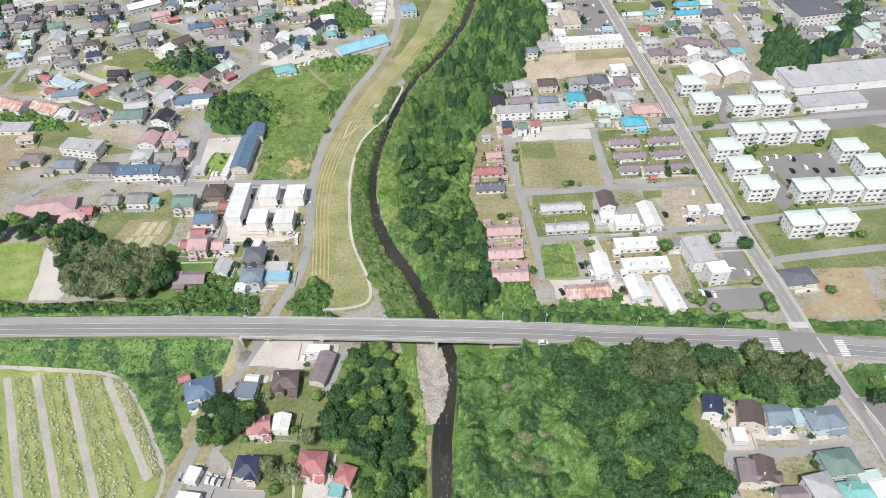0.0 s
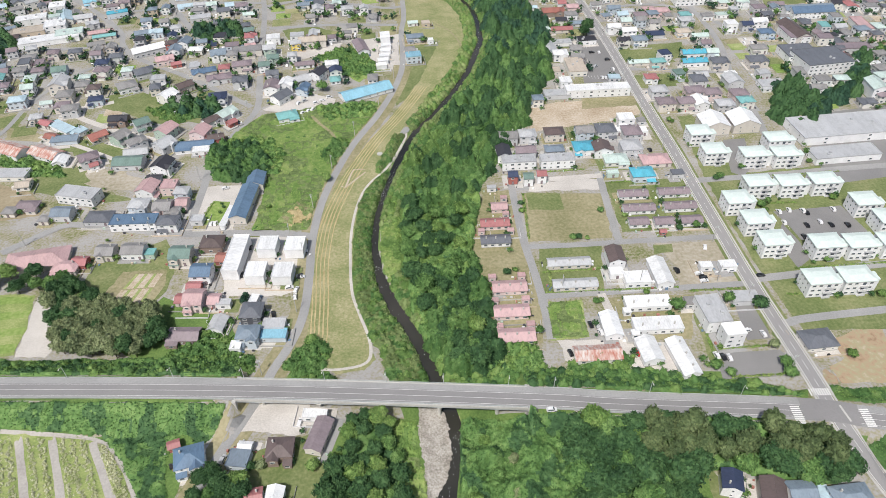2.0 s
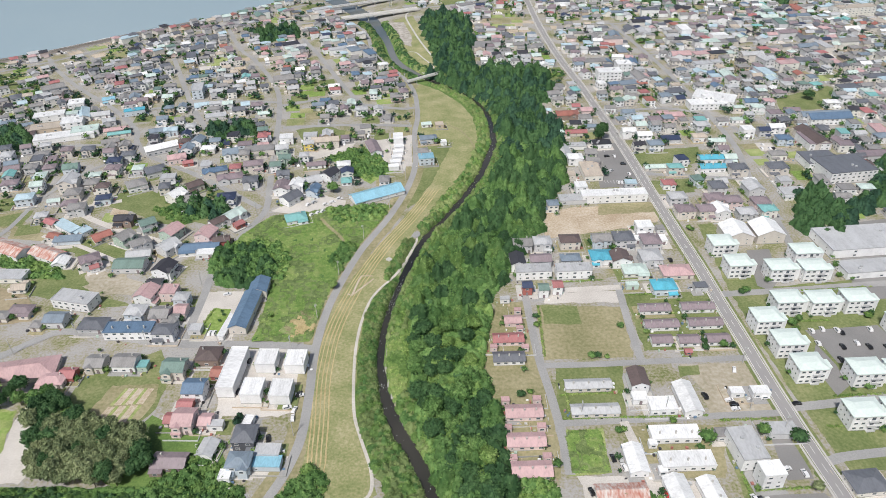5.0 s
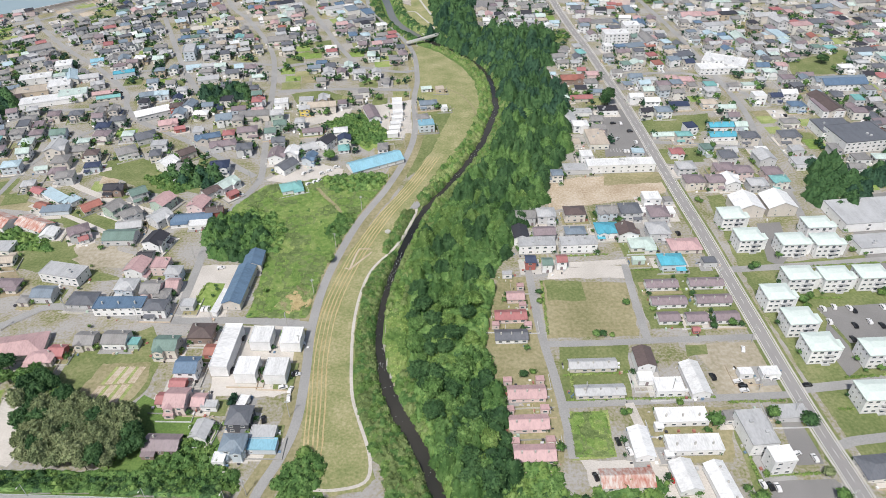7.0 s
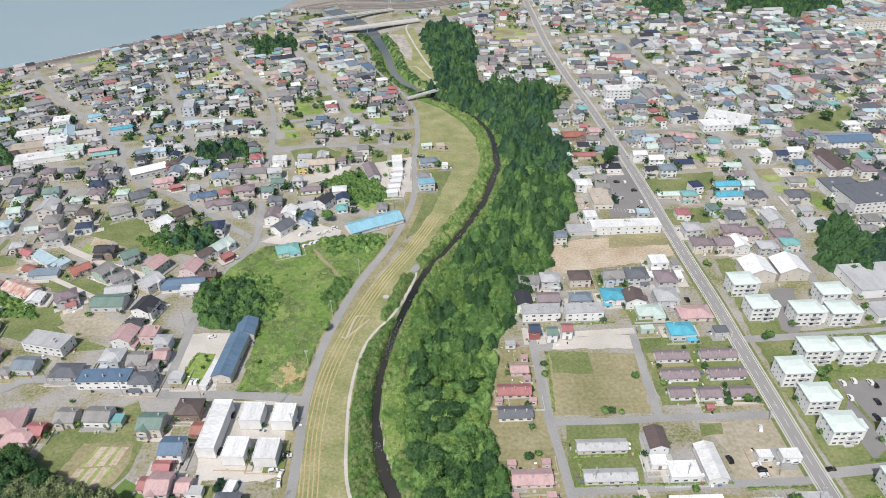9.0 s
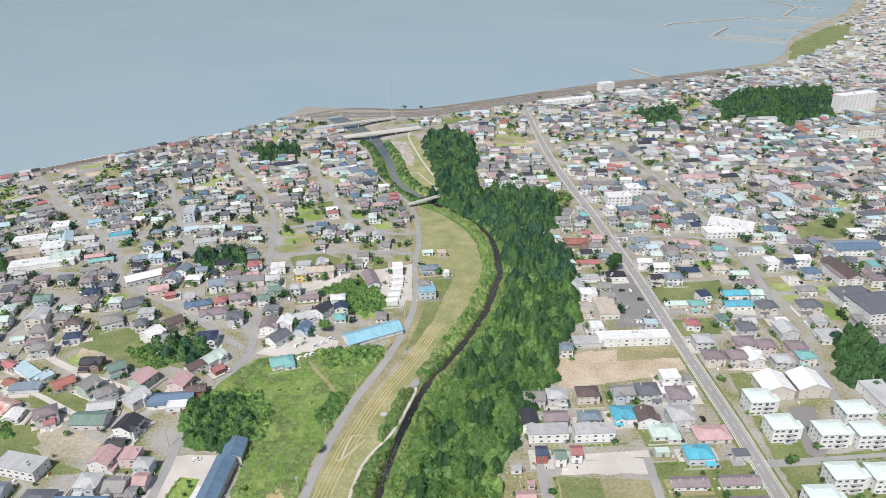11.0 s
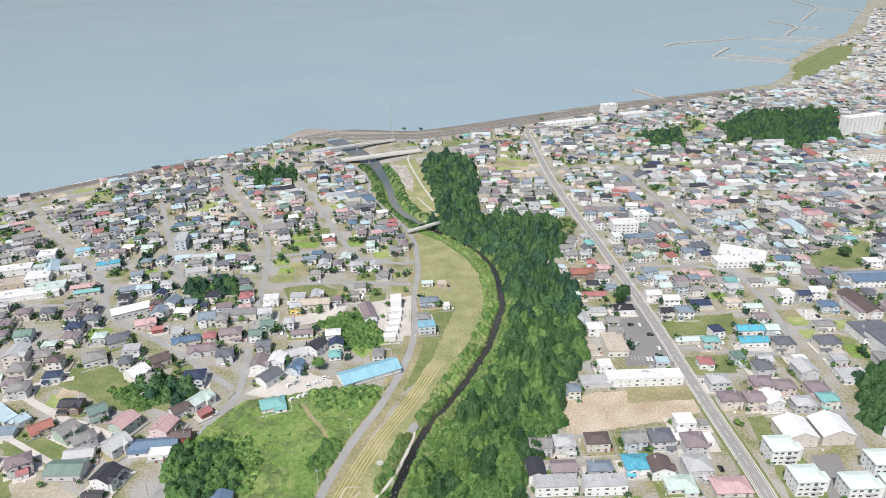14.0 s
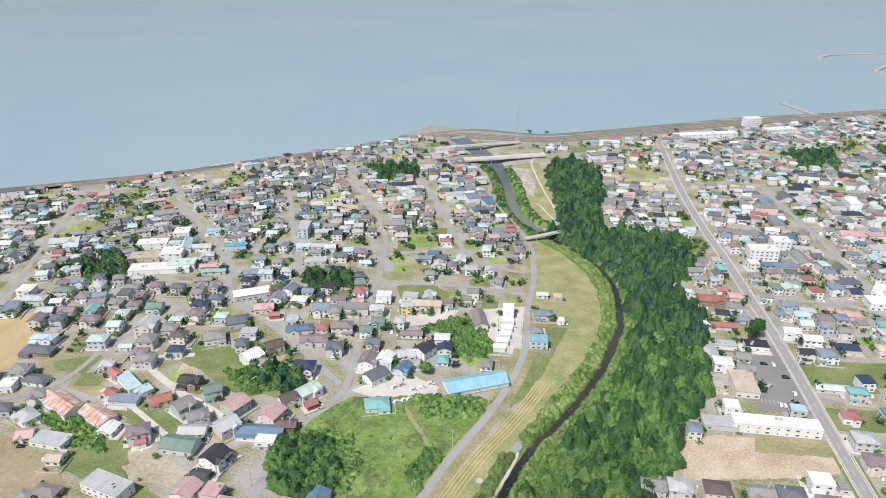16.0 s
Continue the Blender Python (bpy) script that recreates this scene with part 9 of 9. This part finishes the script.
CARS = [
    ([(-90.2, 261.8), (-118.4, 301.4), (-116.2, 301.3), (-66.5, 249.1), (-84.8, 239.8)], 85, "white"),
    ([(-86.8, 257.8), (-100.8, 266.0), (-80.9, 228.3), (-66.1, 258.6)], 70, "black"),
    ([(-91.6, 440.5), (-76.2, 428.2), (-72.0, 431.3), (-67.8, 435.6)], 20, "white"),
    ([(-168.0, 421.9), (-155.3, 450.8), (-132.7, 457.5), (-192.6, 407.5), (-169.2, 395.5)], 40, "silver"),
    ([(184.8, 294.8), (190.6, 296.0), (197.7, 295.0), (214.2, 295.4), (183.8, 285.7), (202.8, 285.5)], 90, "white"),
    ([(199.2, 293.3), (194.7, 283.0), (207.4, 282.7), (215.7, 282.1), (189.5, 274.1)], 90, "black"),
    ([(127.6, 249.8), (143.9, 250.9), (128.6, 244.7)], 5, "white"),
    ([(128.8, 247.2), (156.6, 247.1), (55.2, 327.7), (80.5, 372.9)], 2, "black"),
    ([(136.6, 268.7), (-83.9, 121.2), (-81.7, 120.7), (-91.9, 154.2), (-55.3, 173.6)], 75, "white"),
    ([(-79.4, 120.1), (-82.5, 158.4)], 75, "silver"),
    ([(117.6, 252.6), (132.1, 357.9)], 100, "black"),
    ([(119.1, 199.3), (124.2, 197.9), (143.6, 210.4), (72.6, 214.8), (-66.5, 244.3)], 98, "white"),
    ([(121.7, 198.4), (69.1, 219.4), (57.3, 203.6), (117.5, 252.4), (-93.8, 280.3), (-74.9, 232.9)], 98, "black"),
    ([(137.3, 212.6), (-66.3, 277.0), (-65.6, 258.1), (-69.9, 250.3), (-117.5, 333.2)], 15, "white"),
    ([(72.0, 219.3)], 95, "silver"),
    ([(86.3, 202.3)], 95, "red"),
    ([(-109.5, 261.2), (-94.3, 260.4)], 80, "black"),
    ([(128.8, 491.0), (133.1, 463.0), (122.8, 451.0), (125.1, 450.9), (127.6, 450.3), (130.1, 449.7)], 95, "white"),
    ([(123.4, 491.2), (132.6, 478.6)], 5, "black"),
    ([(-87.8, 428.4), (-83.3, 415.4), (-79.7, 417.9), (-76.9, 419.3)], 60, "white"),
    ([(-84.2, 431.5), (121.7, 468.3)], 40, "silver"),
]
for places, yaw, paint in CARS:
    for x, y in places:
        car(x, y, yaw + CAR.uniform(-6, 6), paint)
car(43.6, 170.7, 2, "white")

# painted bays of the car parks
def bays(a, b, n, depth, yaw):
    base = new("trim_bays")
    tagged(base, "white painted parking bay lines", "markings", kind="structure")
    for k in range(n):
        f = k / (n - 1)
        x, y = a[0] + (b[0] - a[0]) * f, a[1] + (b[1] - a[1]) * f
        ob = add_mesh("bay_line", *quad_box(0.14, depth, 0.1, 0.115), "white_line", base)
        ob.matrix_basis = pose(x, y, height(x, y), 0, 0, yaw)


bays((183.1, 294.0), (216.6, 295.4), 18, 4.6, 0)
bays((185.3, 285.3), (219.0, 283.5), 18, 8.0, 0)
bays((110.0, 503.1), (123.6, 502.1), 8, 4.6, 0)
bays((114.1, 453.7), (137.1, 451.5), 12, 4.6, 0)


# ---- utility poles ----
POLE = bpy.data.meshes.new("shaft")
pv, pf = [], []
tube(pv, pf, (0, 0, -0.5), (0, 0, 10.5), 0.19, 0.12, 8)
POLE.from_pydata([tuple(v) for v in pv], [], pf)
POLE.materials.append(MATS["pole_concrete"])
ARM = bpy.data.meshes.new("crossarm")
ARM.from_pydata(*[(a, [], b) for a, b in [quad_box(1.9, 0.12, 0, 0.14)]][0])
ARM.materials.append(MATS["rail_metal"])
CAN = bpy.data.meshes.new("transformer")
cv, cf = [], []
tube(cv, cf, (0.35, 0, 8.2), (0.35, 0, 9.1), 0.26, 0.26, 10)
CAN.from_pydata([tuple(v) for v in cv], [], cf)
CAN.materials.append(MATS["roof_silver"])


def poles(pts, off, gap, start=10):
    line = smooth_line(pts, 1.0)
    d = np.gradient(line[:, :2], axis=0)
    for i in range(start, len(line), gap):
        t = d[i] / np.linalg.norm(d[i])
        x, y = line[i, 0] - t[1] * off, line[i, 1] + t[0] * off
        ob = new("utility_pole")
        ob.matrix_basis = pose(x, y, height(x, y), 0, 0, math.degrees(math.atan2(t[1], t[0])) + 90)
        tagged(ob, "slim grey concrete utility pole beside a road", "utility pole")
        child("shaft", POLE, ob)
        for z in (9.2, 9.9):
            child("crossarm", ARM, ob, pose(0, 0, z))
        if (i // gap) % 3 == 0:
            child("transformer", CAN, ob)


poles(RIVERSIDE[6:22], 3.4, 38)
poles(MAIN[5:16], 7.0, 42)
poles(LANES["cross_west"][0], 3.4, 36)
poles(LANES["north_west"][0][:8], 3.3, 38)
poles(LANES["row_mid"][0], 3.0, 38)

# lamps along the bridge road
LAMP = bpy.data.meshes.new("pole")
pv, pf = [], []
tube(pv, pf, (0, 0, -0.5), (0, 0, 7.4), 0.13, 0.09, 8)
tube(pv, pf, (0, 0, 7.3), (0, -1.5, 7.9), 0.08, 0.06, 6)
LAMP.from_pydata([tuple(v) for v in pv], [], pf)
LAMP.materials.append(MATS["rail_metal"])
HEAD = bpy.data.meshes.new("lamp_head")
HEAD.from_pydata(*[(a, [], b) for a, b in [quad_box(0.3, 0.8, 7.84, 7.98, 0, -1.8)]][0])
HEAD.materials.append(MATS["trim"])
for x in (-196, -152, -108, -79, -46, -21, 2, 28, 46, 84, 120):
    y, z = float(np.interp(x, VIA[:, 0], VIA[:, 1])) + 5.1, float(np.interp(x, VIA[:, 0], VIA[:, 2]))
    ob = new("street_lamp")
    ob.matrix_basis = pose(x, y, z, 0, 0, -4)
    tagged(ob, "slim pale street lamp beside the bridge road", "street lamp")
    child("pole", LAMP, ob), child("lamp_head", HEAD, ob)
